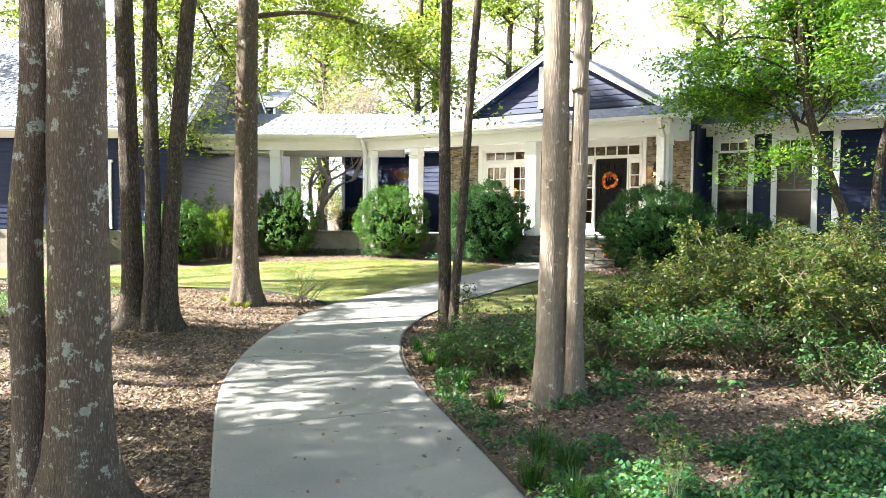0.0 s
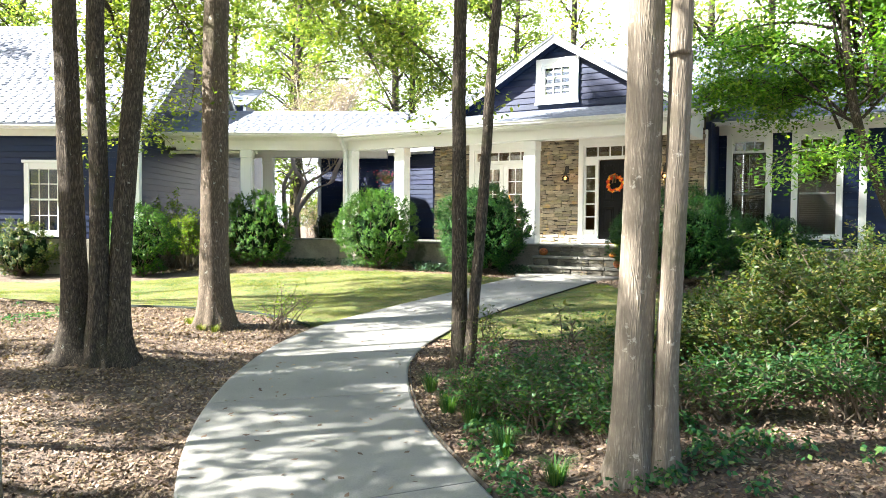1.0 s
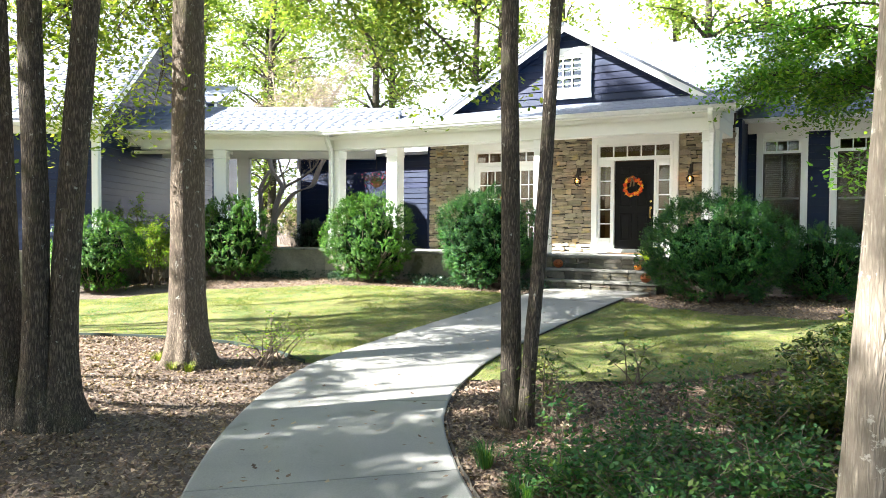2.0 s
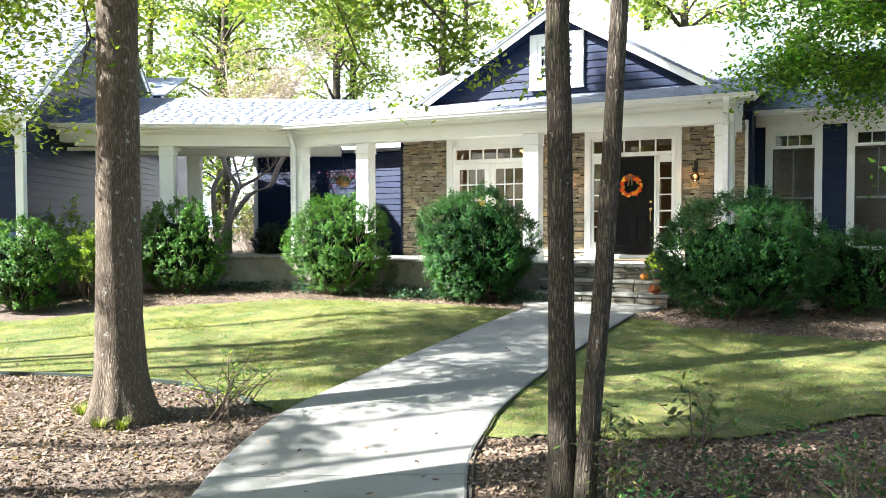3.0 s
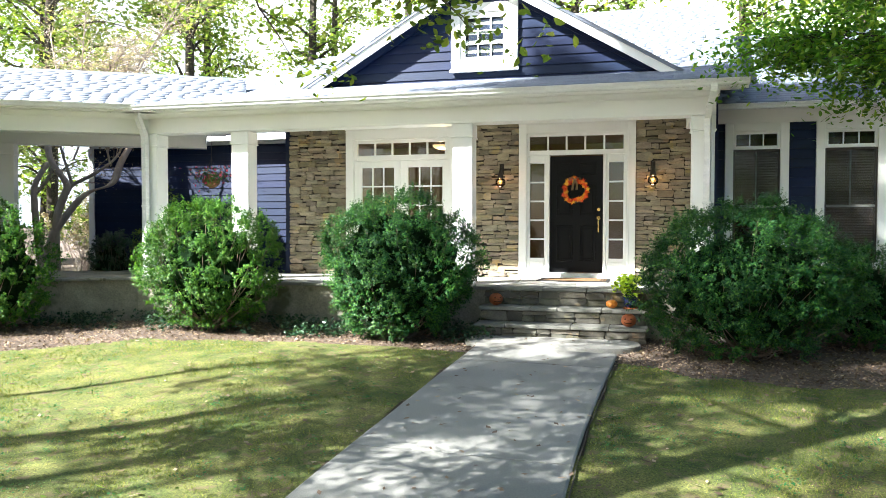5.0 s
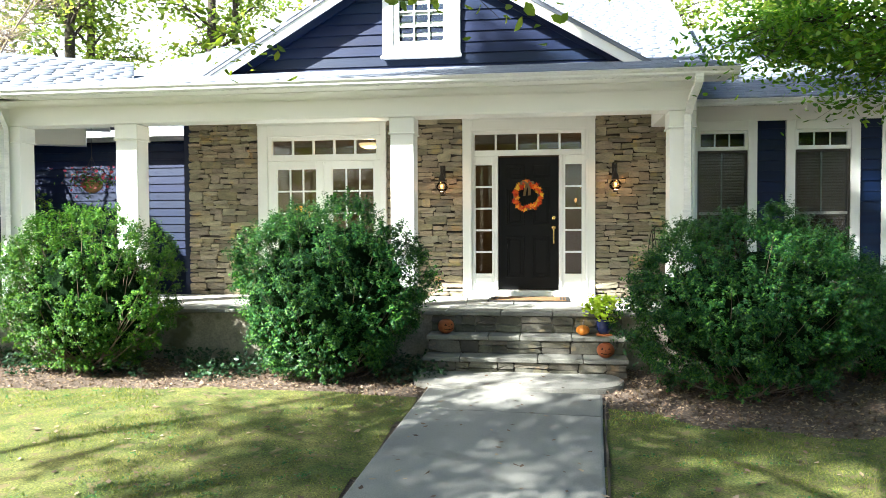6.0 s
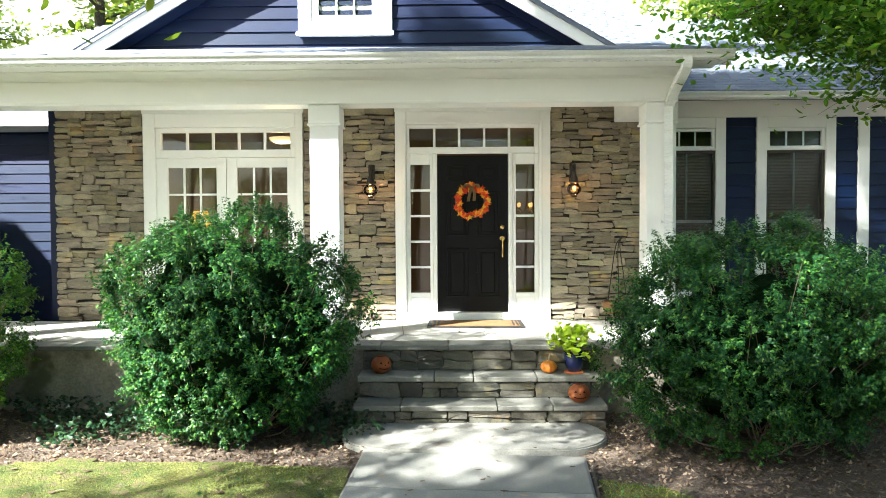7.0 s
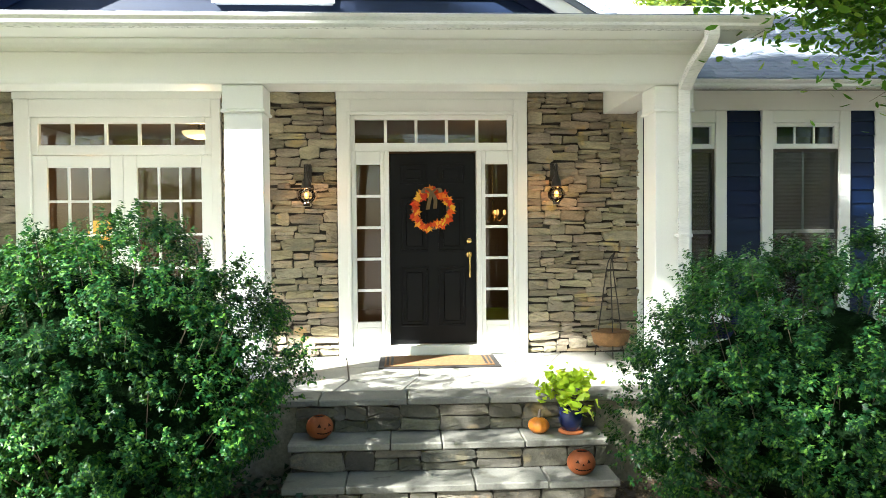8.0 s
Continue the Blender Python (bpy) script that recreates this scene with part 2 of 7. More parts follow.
WOOD_LEAF = leaf_material("far_wood_leaf", (0.100, 0.160, 0.045), (0.170, 0.225, 0.070), (0.270, 0.285, 0.110), 0.6, 0.6)
AZALEA = leaf_material("azalea_leaf", (0.022, 0.050, 0.014), (0.060, 0.098, 0.022), (0.190, 0.165, 0.050), 0.42, 0.4)
COVER = leaf_material("ground_cover_leaf", (0.020, 0.085, 0.034), (0.042, 0.130, 0.045), (0.130, 0.215, 0.060), 0.40, 0.4)
UNDER = leaf_material("undergrowth_leaf", (0.020, 0.070, 0.022), (0.042, 0.112, 0.030), (0.120, 0.175, 0.045), 0.45, 0.4)
NANDINA = leaf_material("feathery_leaf", (0.070, 0.150, 0.020), (0.150, 0.240, 0.030), (0.290, 0.330, 0.050), 0.4, 0.5)
LIME = leaf_material("lime_leaf", (0.26, 0.38, 0.020), (0.36, 0.48, 0.030), (0.46, 0.55, 0.05), 0.4, 0.4)
IVY = leaf_material("ivy_leaf", (0.012, 0.035, 0.018), (0.022, 0.055, 0.024), (0.040, 0.080, 0.035), 0.35, 0.2)
DEAD = leaf_material("dead_leaf", (0.068, 0.044, 0.032), (0.170, 0.115, 0.078), (0.360, 0.275, 0.195), 0.75, 0.12)
# near-black: the shade deep between the leaves, put into the colour
SHADE_CORE = surface("shade_core", (0.004, 0.012, 0.004), (0.010, 0.024, 0.008), 22, 0.95, 60, 0.5, 1.0, 40, depth=0.03, spec=0.03)
SEED = leaf_material("dry_seed_head", (0.34, 0.26, 0.21), (0.50, 0.41, 0.36), (0.62, 0.54, 0.48), 0.8, 0.3)
PALE_TWIG = surface("pale_dry_twig", (0.34, 0.28, 0.22), (0.22, 0.17, 0.13), 6, 0.85, 40, 0.2, 0.2, 40)
GLASS = glass_material("window_glass", (0.86, 0.89, 0.88))
LAMP_GLASS = glass_material("lantern_glass", (0.98, 0.90, 0.74))
SCREEN = glass_material("insect_screen", (0.74, 0.74, 0.72), 0.8)
BRASS = surface("polished_brass", (0.80, 0.56, 0.20), (0.62, 0.42, 0.14), 8, 0.22, 60, 0.1, 0.02, 60, metal=1.0)
IRON = surface("dark_bronze", (0.030, 0.026, 0.022), (0.055, 0.045, 0.036), 10, 0.5, 60, 0.2, 0.1, 60, metal=0.4)
CLAY = surface("orange_clay", (0.52, 0.17, 0.055), (0.44, 0.13, 0.045), 12, 0.6, 80, 0.1, 0.1, 60, local=True)
PUMPKIN = surface("pumpkin_skin", (0.72, 0.25, 0.025), (0.62, 0.19, 0.02), 12, 0.4, 80, 0.1, 0.1, 60, local=True)
# near-black that stands for the shade inside the cut openings
HOLLOW_SHADE = surface("hollow_shade", (0.03, 0.012, 0.006), (0.06, 0.02, 0.01), 20, 0.9, 60, 0.2, 0.0, 60)
NAVY = surface("navy_glaze", (0.010, 0.018, 0.075), (0.016, 0.028, 0.105), 8, 0.15, 60, 0.1, 0.02, 30, coat=0.4)
COIR = surface("coir_mat", (0.24, 0.13, 0.05), (0.17, 0.09, 0.035), 20, 0.95, 200, 0.35, 0.6, 250)
RUBBER = surface("black_rubber", (0.018, 0.016, 0.015), (0.03, 0.027, 0.025), 20, 0.8, 100, 0.2, 0.2, 120)
AUTUMN = leaf_material("autumn_leaf", (0.62, 0.045, 0.012), (0.80, 0.16, 0.014), (0.90, 0.58, 0.05), 0.6, 0.2)
BURLAP = surface("burlap_ribbon", (0.30, 0.21, 0.10), (0.20, 0.13, 0.06), 30, 0.9, 150, 0.3, 0.3, 150)
PLASTER = surface("room_plaster", (0.165, 0.115, 0.060), (0.135, 0.090, 0.045), 1.0, 0.9, 40, 0.06, 0.05, 40)
ROOMFLOOR = surface("oak_boards", (0.23, 0.13, 0.06), (0.17, 0.09, 0.04), 4, 0.4, 60, 0.2, 0.1, 60, stretch=(1, 8, 1))
BLIND = surface("wooden_blind", (0.22, 0.125, 0.065), (0.165, 0.092, 0.048), 6, 0.5, 60, 0.15, 0.05, 60)
SHADE_MAT = glow_material("lamp_shade", (1.0, 0.45, 0.06), 0.22)
BULB = glow_material("bulb_glow", (1.0, 0.48, 0.14), 0.26)
BOWL = glow_material("ceiling_bowl", (1.0, 0.72, 0.36), 0.2)
EDGING = surface("green_metal_edging", (0.018, 0.028, 0.022), (0.035, 0.045, 0.036), 5, 0.75, 40, 0.2, 0.1, 40, spec=0.2)
PETAL = leaf_material("pink_flower", (0.45, 0.05, 0.12), (0.65, 0.10, 0.20), (0.80, 0.30, 0.35), 0.6, 0.3)
MOSSLINE = surface("damp_soil", (0.035, 0.030, 0.022), (0.060, 0.050, 0.036), 6, 0.95, 60, 0.4, 0.6, 60)


# ---- building helpers ----
rng = np.random.default_rng(7)


def finish(name, me, mat, parent, label="", smooth=False):
    me.materials.append(mat)
    if smooth:
        me.polygons.foreach_set("use_smooth", np.ones(len(me.polygons), dtype=bool))
    ob = new(name, me)
    if parent is not None:
        ob.parent = parent
    if label:
        tagged(ob, label=label)
    return ob


def part(name, bm, mat, parent=None, label="", smooth=False):
    me = bpy.data.meshes.new(name)
    bm.normal_update()
    bm.to_mesh(me)
    bm.free()
    return finish(name, me, mat, parent, label, smooth)


def thing(name, loc, label, category, group="", kind="", rz=0.0):
    e = new(name)
    e.empty_display_size = 0.1
    e.matrix_basis = pose(loc[0], loc[1], loc[2], 0, 0, rz)
    return tagged(e, label, category, group, kind)


def box(bm, x0, x1, y0, y1, z0, z1, bevel=0.0):
    v = [bm.verts.new(p) for p in ((x0, y0, z0), (x1, y0, z0), (x1, y1, z0), (x0, y1, z0), (x0, y0, z1), (x1, y0, z1), (x1, y1, z1), (x0, y1, z1))]
    fs = [bm.faces.new([v[i] for i in q]) for q in ((3, 2, 1, 0), (4, 5, 6, 7), (0, 1, 5, 4), (1, 2, 6, 5), (2, 3, 7, 6), (3, 0, 4, 7))]
    if bevel:
        es = list({e for f in fs for e in f.edges})
        bmesh.ops.bevel(bm, geom=es, offset=bevel, segments=1, affect="EDGES")
    return bm


def box_part(name, x0, x1, y0, y1, z0, z1, mat, parent=None, label="", bevel=0.006):
    return part(name, box(bmesh.new(), x0, x1, y0, y1, z0, z1, bevel), mat, parent, label)


def prism(bm, outline, axis, a0, a1):
    """A closed outline (two coordinates) pushed along an axis from a0 to a1."""
    def at(p, a):
        return {"x": (a, p[0], p[1]), "y": (p[0], a, p[1]), "z": (p[0], p[1], a)}[axis]
    lo = [bm.verts.new(at(p, a0)) for p in outline]
    hi = [bm.verts.new(at(p, a1)) for p in outline]
    n = len(outline)
    bm.faces.new(lo[::-1])
    bm.faces.new(hi)
    for i in range(n):
        bm.faces.new((lo[i], lo[(i + 1) % n], hi[(i + 1) % n], hi[i]))
    bmesh.ops.recalc_face_normals(bm, faces=bm.faces[:])
    return bm


def tube(bm, pts, radii, seg=8, rough=0.0, seed=0, cap=True):
    """A tapered round limb along a line of points; rough: unevenness as a share of the radius."""
    pts = [Vector(p) for p in pts]
    rings = []
    side = None
    for i, p in enumerate(pts):
        d = (pts[min(i + 1, len(pts) - 1)] - pts[max(i - 1, 0)]).normalized()
        if side is None:
            side = d.orthogonal().normalized()
        side = (side - d * side.dot(d)).normalized()
        up = d.cross(side)
        ring = []
        for k in range(seg):
            a = 2 * math.pi * k / seg
            r = radii[i] * (1 + rough * noise.noise(Vector((3 * math.cos(a) + seed, 3 * math.sin(a), p.z * 1.5 + seed))))
            ring.append(bm.verts.new(p + (side * math.cos(a) + up * math.sin(a)) * r))
        rings.append(ring)
    for a, b in zip(rings, rings[1:]):
        for k in range(seg):
            bm.faces.new((a[k], a[(k + 1) % seg], b[(k + 1) % seg], b[k]))
    if cap:
        bm.faces.new(rings[0][::-1])
        bm.faces.new(rings[-1])
    return bm


def spline(ctrl, per=8):
    """Catmull-Rom through control points."""
    c = [Vector(p) for p in ctrl]
    c = [c[0] * 2 - c[1]] + c + [c[-1] * 2 - c[-2]]
    out = []
    for i in range(1, len(c) - 2):
        for k in range(per):
            t = k / per
            a, b, d, e = c[i - 1], c[i], c[i + 1], c[i + 2]
            out.append(0.5 * ((2 * b) + (d - a) * t + (2 * a - 5 * b + 4 * d - e) * t * t + (3 * b - a - 3 * d + e) * t ** 3))
    out.append(c[-2])
    return out


def unit_rows(a):
    return a / np.maximum(np.linalg.norm(a, axis=1, keepdims=True), 1e-9)


def leaf_mesh(name, centres, normals, length, width, seed=1, spread=0.6, fold=0.25, along=None, fuller=False):
    """Folded four-point leaves, each an island, at the given places; normals lean them, spread scatters them."""
    r = np.random.default_rng(seed)
    n = len(centres)
    nn = unit_rows(normals + r.normal(0, spread, (n, 3)))
    t = r.normal(0, 1, (n, 3)) if along is None else along + r.normal(0, 0.35, (n, 3))
    t = unit_rows(t - nn * np.sum(t * nn, axis=1, keepdims=True))
    b = np.cross(nn, t)
    s = r.uniform(0.65, 1.3, (n, 1))
    ln, wd = length * s, width * s * r.uniform(0.8, 1.15, (n, 1))
    if fuller:
        v = np.empty((n, 6, 3))
        v[:, 0] = centres - t * ln * 0.5
        for k, (u, sd) in enumerate(((-0.16, 1), (0.22, 0.86), (0.5, 0), (0.22, -0.86), (-0.16, -1)), 1):
            v[:, k] = centres + t * ln * u + b * wd * 0.5 * sd - nn * (wd * fold * abs(sd) + ln * 0.22 * max(0.0, u))
        return tri_mesh(name, v.reshape(-1, 3), np.array([[0, 1, 2], [0, 2, 3], [0, 3, 4], [0, 4, 5]]), n, 6)
    v = np.empty((n, 4, 3))
    v[:, 0] = centres - t * ln * 0.5
    v[:, 1] = centres + b * wd * 0.5 - nn * wd * fold - t * ln * 0.06
    v[:, 2] = centres + t * ln * 0.5 - nn * ln * 0.10
    v[:, 3] = centres - b * wd * 0.5 - nn * wd * fold - t * ln * 0.06
    return tri_mesh(name, v.reshape(-1, 3), np.array([[0, 1, 2], [0, 2, 3]]), n, 4)


def tri_mesh(name, verts, pattern, n, stride):
    faces = (np.arange(n)[:, None, None] * stride + pattern[None]).reshape(-1, 3)
    me = bpy.data.meshes.new(name)
    me.vertices.add(len(verts))
    me.vertices.foreach_set("co", verts.astype(np.float32).ravel())
    me.loops.add(faces.size)
    me.loops.foreach_set("vertex_index", faces.astype(np.int32).ravel())
    me.polygons.add(len(faces))
    me.polygons.foreach_set("loop_start", np.arange(0, faces.size, 3, dtype=np.int32))
    me.update(calc_edges=True)
    return me

# ---- ground, walk, lawn ----
CENTRE = spline([(14.0, -23.6, 0), (9.2, -20.0, 0), (6.3, -17.6, 0), (4.3, -15.9, 0), (2.1, -14.0, 0), (0.83, -12.45, 0), (0.10, -11.1, 0), (-0.24, -9.9, 0),
                 (-0.32, -8.85, 0), (-0.30, -7.45, 0), (-0.20, -5.45, 0), (-0.08, -3.6, 0)], 10)
CENTRE_XY = np.array([(p.x, p.y) for p in CENTRE])


def slope_z(y):
    """The lot falls evenly away from the house."""
    return 1.2 + 0.068 * (np.clip(y, -34, -3.5) + 3.5)


def walk_distance(x, y):
    x, y = np.atleast_1d(x), np.atleast_1d(y)
    d = np.full(x.shape, 1e9)
    for cx, cy in CENTRE_XY:
        d = np.minimum(d, (x - cx) ** 2 + (y - cy) ** 2)
    return np.sqrt(d)


def ground_z(x, y):
    """Height of the ground: the slope, a slight rise beside the walk, small hollows."""
    x, y = np.atleast_1d(np.asarray(x, float)), np.atleast_1d(np.asarray(y, float))
    d = walk_distance(x, y)
    s = np.clip((d - 1.1) / 2.2, 0, 1)
    s = s * s * (3 - 2 * s)
    near = np.clip((-y - 9.0) / 3.0, 0, 1)
    bumps = 0.03 * np.sin(x * 1.3 + 0.7 * np.sin(y)) * np.sin(y * 1.1 + 1.0) * s
    return slope_z(y) + 0.20 * s * near + bumps - 0.015


def gz(x, y):
    return float(ground_z(x, y)[0])


def axis_steps(lo, hi, fine_lo, fine_hi, step):
    mid = np.arange(fine_lo, fine_hi + 1e-6, step)
    left = fine_lo - np.geomspace(step * 2, fine_lo - lo, 16)[::-1]
    right = fine_hi + np.geomspace(step * 2, hi - fine_hi, 16)
    return np.concatenate([left, mid, right])


def sheet(name, xs, ys, zf, mat, keep=None):
    X, Y = np.meshgrid(xs, ys)
    Z = zf(X.ravel(), Y.ravel())
    v = np.stack([X.ravel(), Y.ravel(), Z], axis=1)
    nx = len(xs)
    faces = []
    for j in range(len(ys) - 1):
        for i in range(nx - 1):
            if keep is None or keep((xs[i] + xs[i + 1]) / 2, (ys[j] + ys[j + 1]) / 2):
                a = j * nx + i
                faces.append((a, a + 1, a + nx + 1, a + nx))
    me = bpy.data.meshes.new(name)
    me.from_pydata(v.tolist(), [], faces)
    return finish(name, me, mat, None, smooth=True)


ground = sheet("ground", axis_steps(-420, 420, -16, 16, 0.25), axis_steps(-420, 420, -27, 4, 0.25), ground_z, EARTH)
tagged(ground, "brown mulched woodland earth under leaf litter", "ground", kind="structure")

# lawn: two patches beside the walk, cut by smooth border lines
def border_y_house(x):
    """The line where the house beds begin."""
    return np.interp(x, [-11, -9.2, -8.1, -7.2, -5.9, -3.5, -1.0, 0.9, 1.3, 1.75, 3.2, 4.3, 6.0, 9.0], [-8.6, -7.4, -5.8, -4.8, -4.0, -3.72, -3.85, -4.0, -4.25, -4.62, -4.70, -4.75, -4.8, -4.8])


def border_y_near(x):
    """The line where the lawn meets the leaf-covered ground."""
    return np.interp(x, [-14, -9, -5.5, -4.3, -3.0, -2.1, -1.4, 0.9, 1.9, 2.9, 3.6, 4.4, 5.5, 9.0], [-12.0, -11.0, -10.15, -9.88, -9.65, -9.75, -10.0, -9.9, -9.7, -9.3, -8.6, -8.0, -7.6, -7.4])


def on_lawn(x, y):
    w = 0.06 * np.sin(x * 5.1) * np.sin(y * 4.3)
    return (y < border_y_house(x) + w) & (y > border_y_near(x) + w) & (np.abs(x + 1.5) < 12.0)


def lawn_z(x, y):
    d = walk_distance(x, y)
    return ground_z(x, y) + 0.012 + 0.016 * np.clip((d - 1.0) / 0.6, 0, 1)


def lawn_patch(x0, x1, label):
    xs, ys = np.arange(x0, x1, 0.08), np.arange(-12.0, -3.6, 0.08)
    ob = sheet("lawn", xs, ys, lawn_z, TURF, keep=lambda a, b: bool(on_lawn(a, b)) and float(walk_distance(a, b)[0]) > 0.97)
    return tagged(ob, label, "lawn", kind="structure")


lawn_patch(-13.4, 0.0, "thin mossy yellow-green lawn in dappled light")
lawn_patch(0.0, 8.0, "short mossy lawn strip beside the concrete walk")


def grass(count, seed):
    r = np.random.default_rng(seed)
    x, y = r.uniform(-10, 6.5, count), r.uniform(-11, -3.8, count)
    thick = np.sin(x * 2.1 + 1.3 * np.sin(y * 1.7)) * np.sin(y * 2.6 + 0.8 * np.sin(x * 2.2)) + 0.6 * np.sin(x * 6.3 + y) * np.sin(y * 5.1 + 0.5 * x)
    keep = on_lawn(x, y) & (walk_distance(x, y) > 1.0) & (r.random(count) < np.clip(0.62 + 0.75 * thick, 0.10, 1.0))
    x, y = x[keep], y[keep]
    n = len(x)
    base = np.stack([x, y, lawn_z(x, y)], axis=1)
    h = r.uniform(0.010, 0.036, (n, 1)) * (0.75 + 0.5 * np.clip(np.sin(x * 2.3 + 1.7 * np.sin(y * 1.9)) * np.sin(y * 2.9 + np.sin(x * 1.3)), -1, 1))[:, None]
    a = r.uniform(0, 2 * np.pi, n)
    side = np.stack([np.cos(a), np.sin(a), 0 * a], axis=1) * 0.0035
    lean = np.stack([r.normal(0, 0.6, n), r.normal(0, 0.6, n), np.ones(n)], axis=1) * h
    v = np.stack([base - side, base + side, base + lean], axis=1).reshape(-1, 3)
    ob = finish("grass", tri_mesh("grass", v, np.array([[0, 1, 2]]), n, 3), GRASS, None)
    tagged(ob, "short yellow-green grass blades on the lawn", "grass", kind="stuff")


grass(240000, 3)

# the concrete walk: slabs between sawn joints
def walk_width(i):
    return float(np.interp(i, [0, 30, 55, 70, 80, 95, len(CENTRE) - 1], [2.2, 2.14, 2.03, 2.12, 2.0, 1.89, 1.88]))


pavement = new("pavement")
tagged(pavement, "curving pale grey concrete garden walk", "walk", kind="structure")


def walk_slab(i0, i1, gap=0.006):
    bm = bmesh.new()
    rows = []
    for i in range(i0, i1 + 1):
        p = CENTRE[i].copy()
        d = (CENTRE[min(i + 1, len(CENTRE) - 1)] - CENTRE[max(i - 1, 0)]).normalized()
        if i == i0:
            p += d * gap
        if i == i1:
            p -= d * gap
        nrm = Vector((-d.y, d.x, 0))
        half = walk_width(i) / 2
        cols = []
        for k, o in enumerate((-half, -half + 0.02, -half * 0.5, 0, half * 0.5, half - 0.02, half)):
            q = p + nrm * o
            z = float(slope_z(q.y)) + (0.012 if k in (0, 6) else 0.022)
            cols.append((bm.verts.new((q.x, q.y, z)), bm.verts.new((q.x, q.y, z - 0.12))))
        rows.append(cols)
    for a, b in zip(rows, rows[1:]):
        for k in range(6):
            bm.faces.new((a[k][0], b[k][0], b[k + 1][0], a[k + 1][0]))
        bm.faces.new((a[0][0], a[0][1], b[0][1], b[0][0]))
        bm.faces.new((a[6][1], a[6][0], b[6][0], b[6][1]))
    for r in (rows[0], rows[-1]):
        for k in range(6):
            bm.faces.new((r[k][0], r[k][1], r[k + 1][1], r[k + 1][0]))
    bmesh.ops.recalc_face_normals(bm, faces=bm.faces[:])
    return part("slab", bm, CONCRETE, pavement)


JOINTS = [0, 8, 16, 24, 35, 46, 59, 75, 90, 106, len(CENTRE) - 1]
for a, b in zip(JOINTS, JOINTS[1:]):
    if b > a:
        walk_slab(a, min(b, len(CENTRE) - 1))


def landing_slab():
    bm = bmesh.new()
    top = []
    for cx, a0 in ((0.62, -90), (0.62, 0), (-0.74, 90), (-0.74, 180)):
        for k in range(9):
            a = radians(a0 + 90 * k / 8)
            top.append((cx + 0.52 * math.cos(a), -3.06 + 0.52 * math.sin(a)))
    prism(bm, top, "z", 1.05, 1.245)
    bmesh.ops.bevel(bm, geom=[e for e in bm.edges if all(v.co.z > 1.2 for v in e.verts)], offset=0.012, segments=2, affect="EDGES")
    ob = part("landing_slab", bm, LANDING)
    tagged(ob, "round-ended worn concrete landing slab below the steps", "landing", kind="structure")


landing_slab()


def edging_strip():
    bm = bmesh.new()
    xs = np.arange(-6.6, -1.35, 0.12)
    rows = []
    for x in xs:
        y = float(border_y_near(x)) - 0.03
        z = gz(x, y)
        rows.append([bm.verts.new((x, y + o, z + h)) for o, h in ((0.0, -0.05), (0.0, 0.050), (0.008, 0.055), (0.008, -0.05))])
    for a, b in zip(rows, rows[1:]):
        for k in range(3):
            bm.faces.new((a[k], b[k], b[k + 1], a[k + 1]))
    tagged(part("lawn_edging", bm, EDGING), "dark green metal edging strip between lawn and mulch", "edging", kind="structure")


edging_strip()


def soil_edge(sign):
    """The bare damp strip where the turf is cut away from the walk."""
    bm = bmesh.new()
    rows = []
    for i in range(20, len(CENTRE) - 1):
        p = CENTRE[i]
        d = (CENTRE[i + 1] - CENTRE[i - 1]).normalized()
        nrm = Vector((-d.y, d.x, 0)) * sign
        half = walk_width(i) / 2
        w = 0.035 + 0.02 * noise.noise(p * 3)
        row = []
        for o, h in ((half - 0.01, -0.012), (half + w * 0.5, -0.004), (half + w, 0.022)):
            q = p + nrm * o
            row.append(bm.verts.new((q.x, q.y, float(slope_z(q.y)) + h)))
        rows.append(row)
    for a, b in zip(rows, rows[1:]):
        for k in range(2):
            bm.faces.new((a[k], b[k], b[k + 1], a[k + 1]))
    bmesh.ops.recalc_face_normals(bm, faces=bm.faces[:])
    tagged(part("soil_edge", bm, MOSSLINE), "dark damp soil strip along the concrete walk", "soil edge", kind="structure")


soil_edge(-1)

# ---- house ----
FLOOR, CEIL, BEAM, EAVE = 1.90, 4.68, 4.44, 4.83


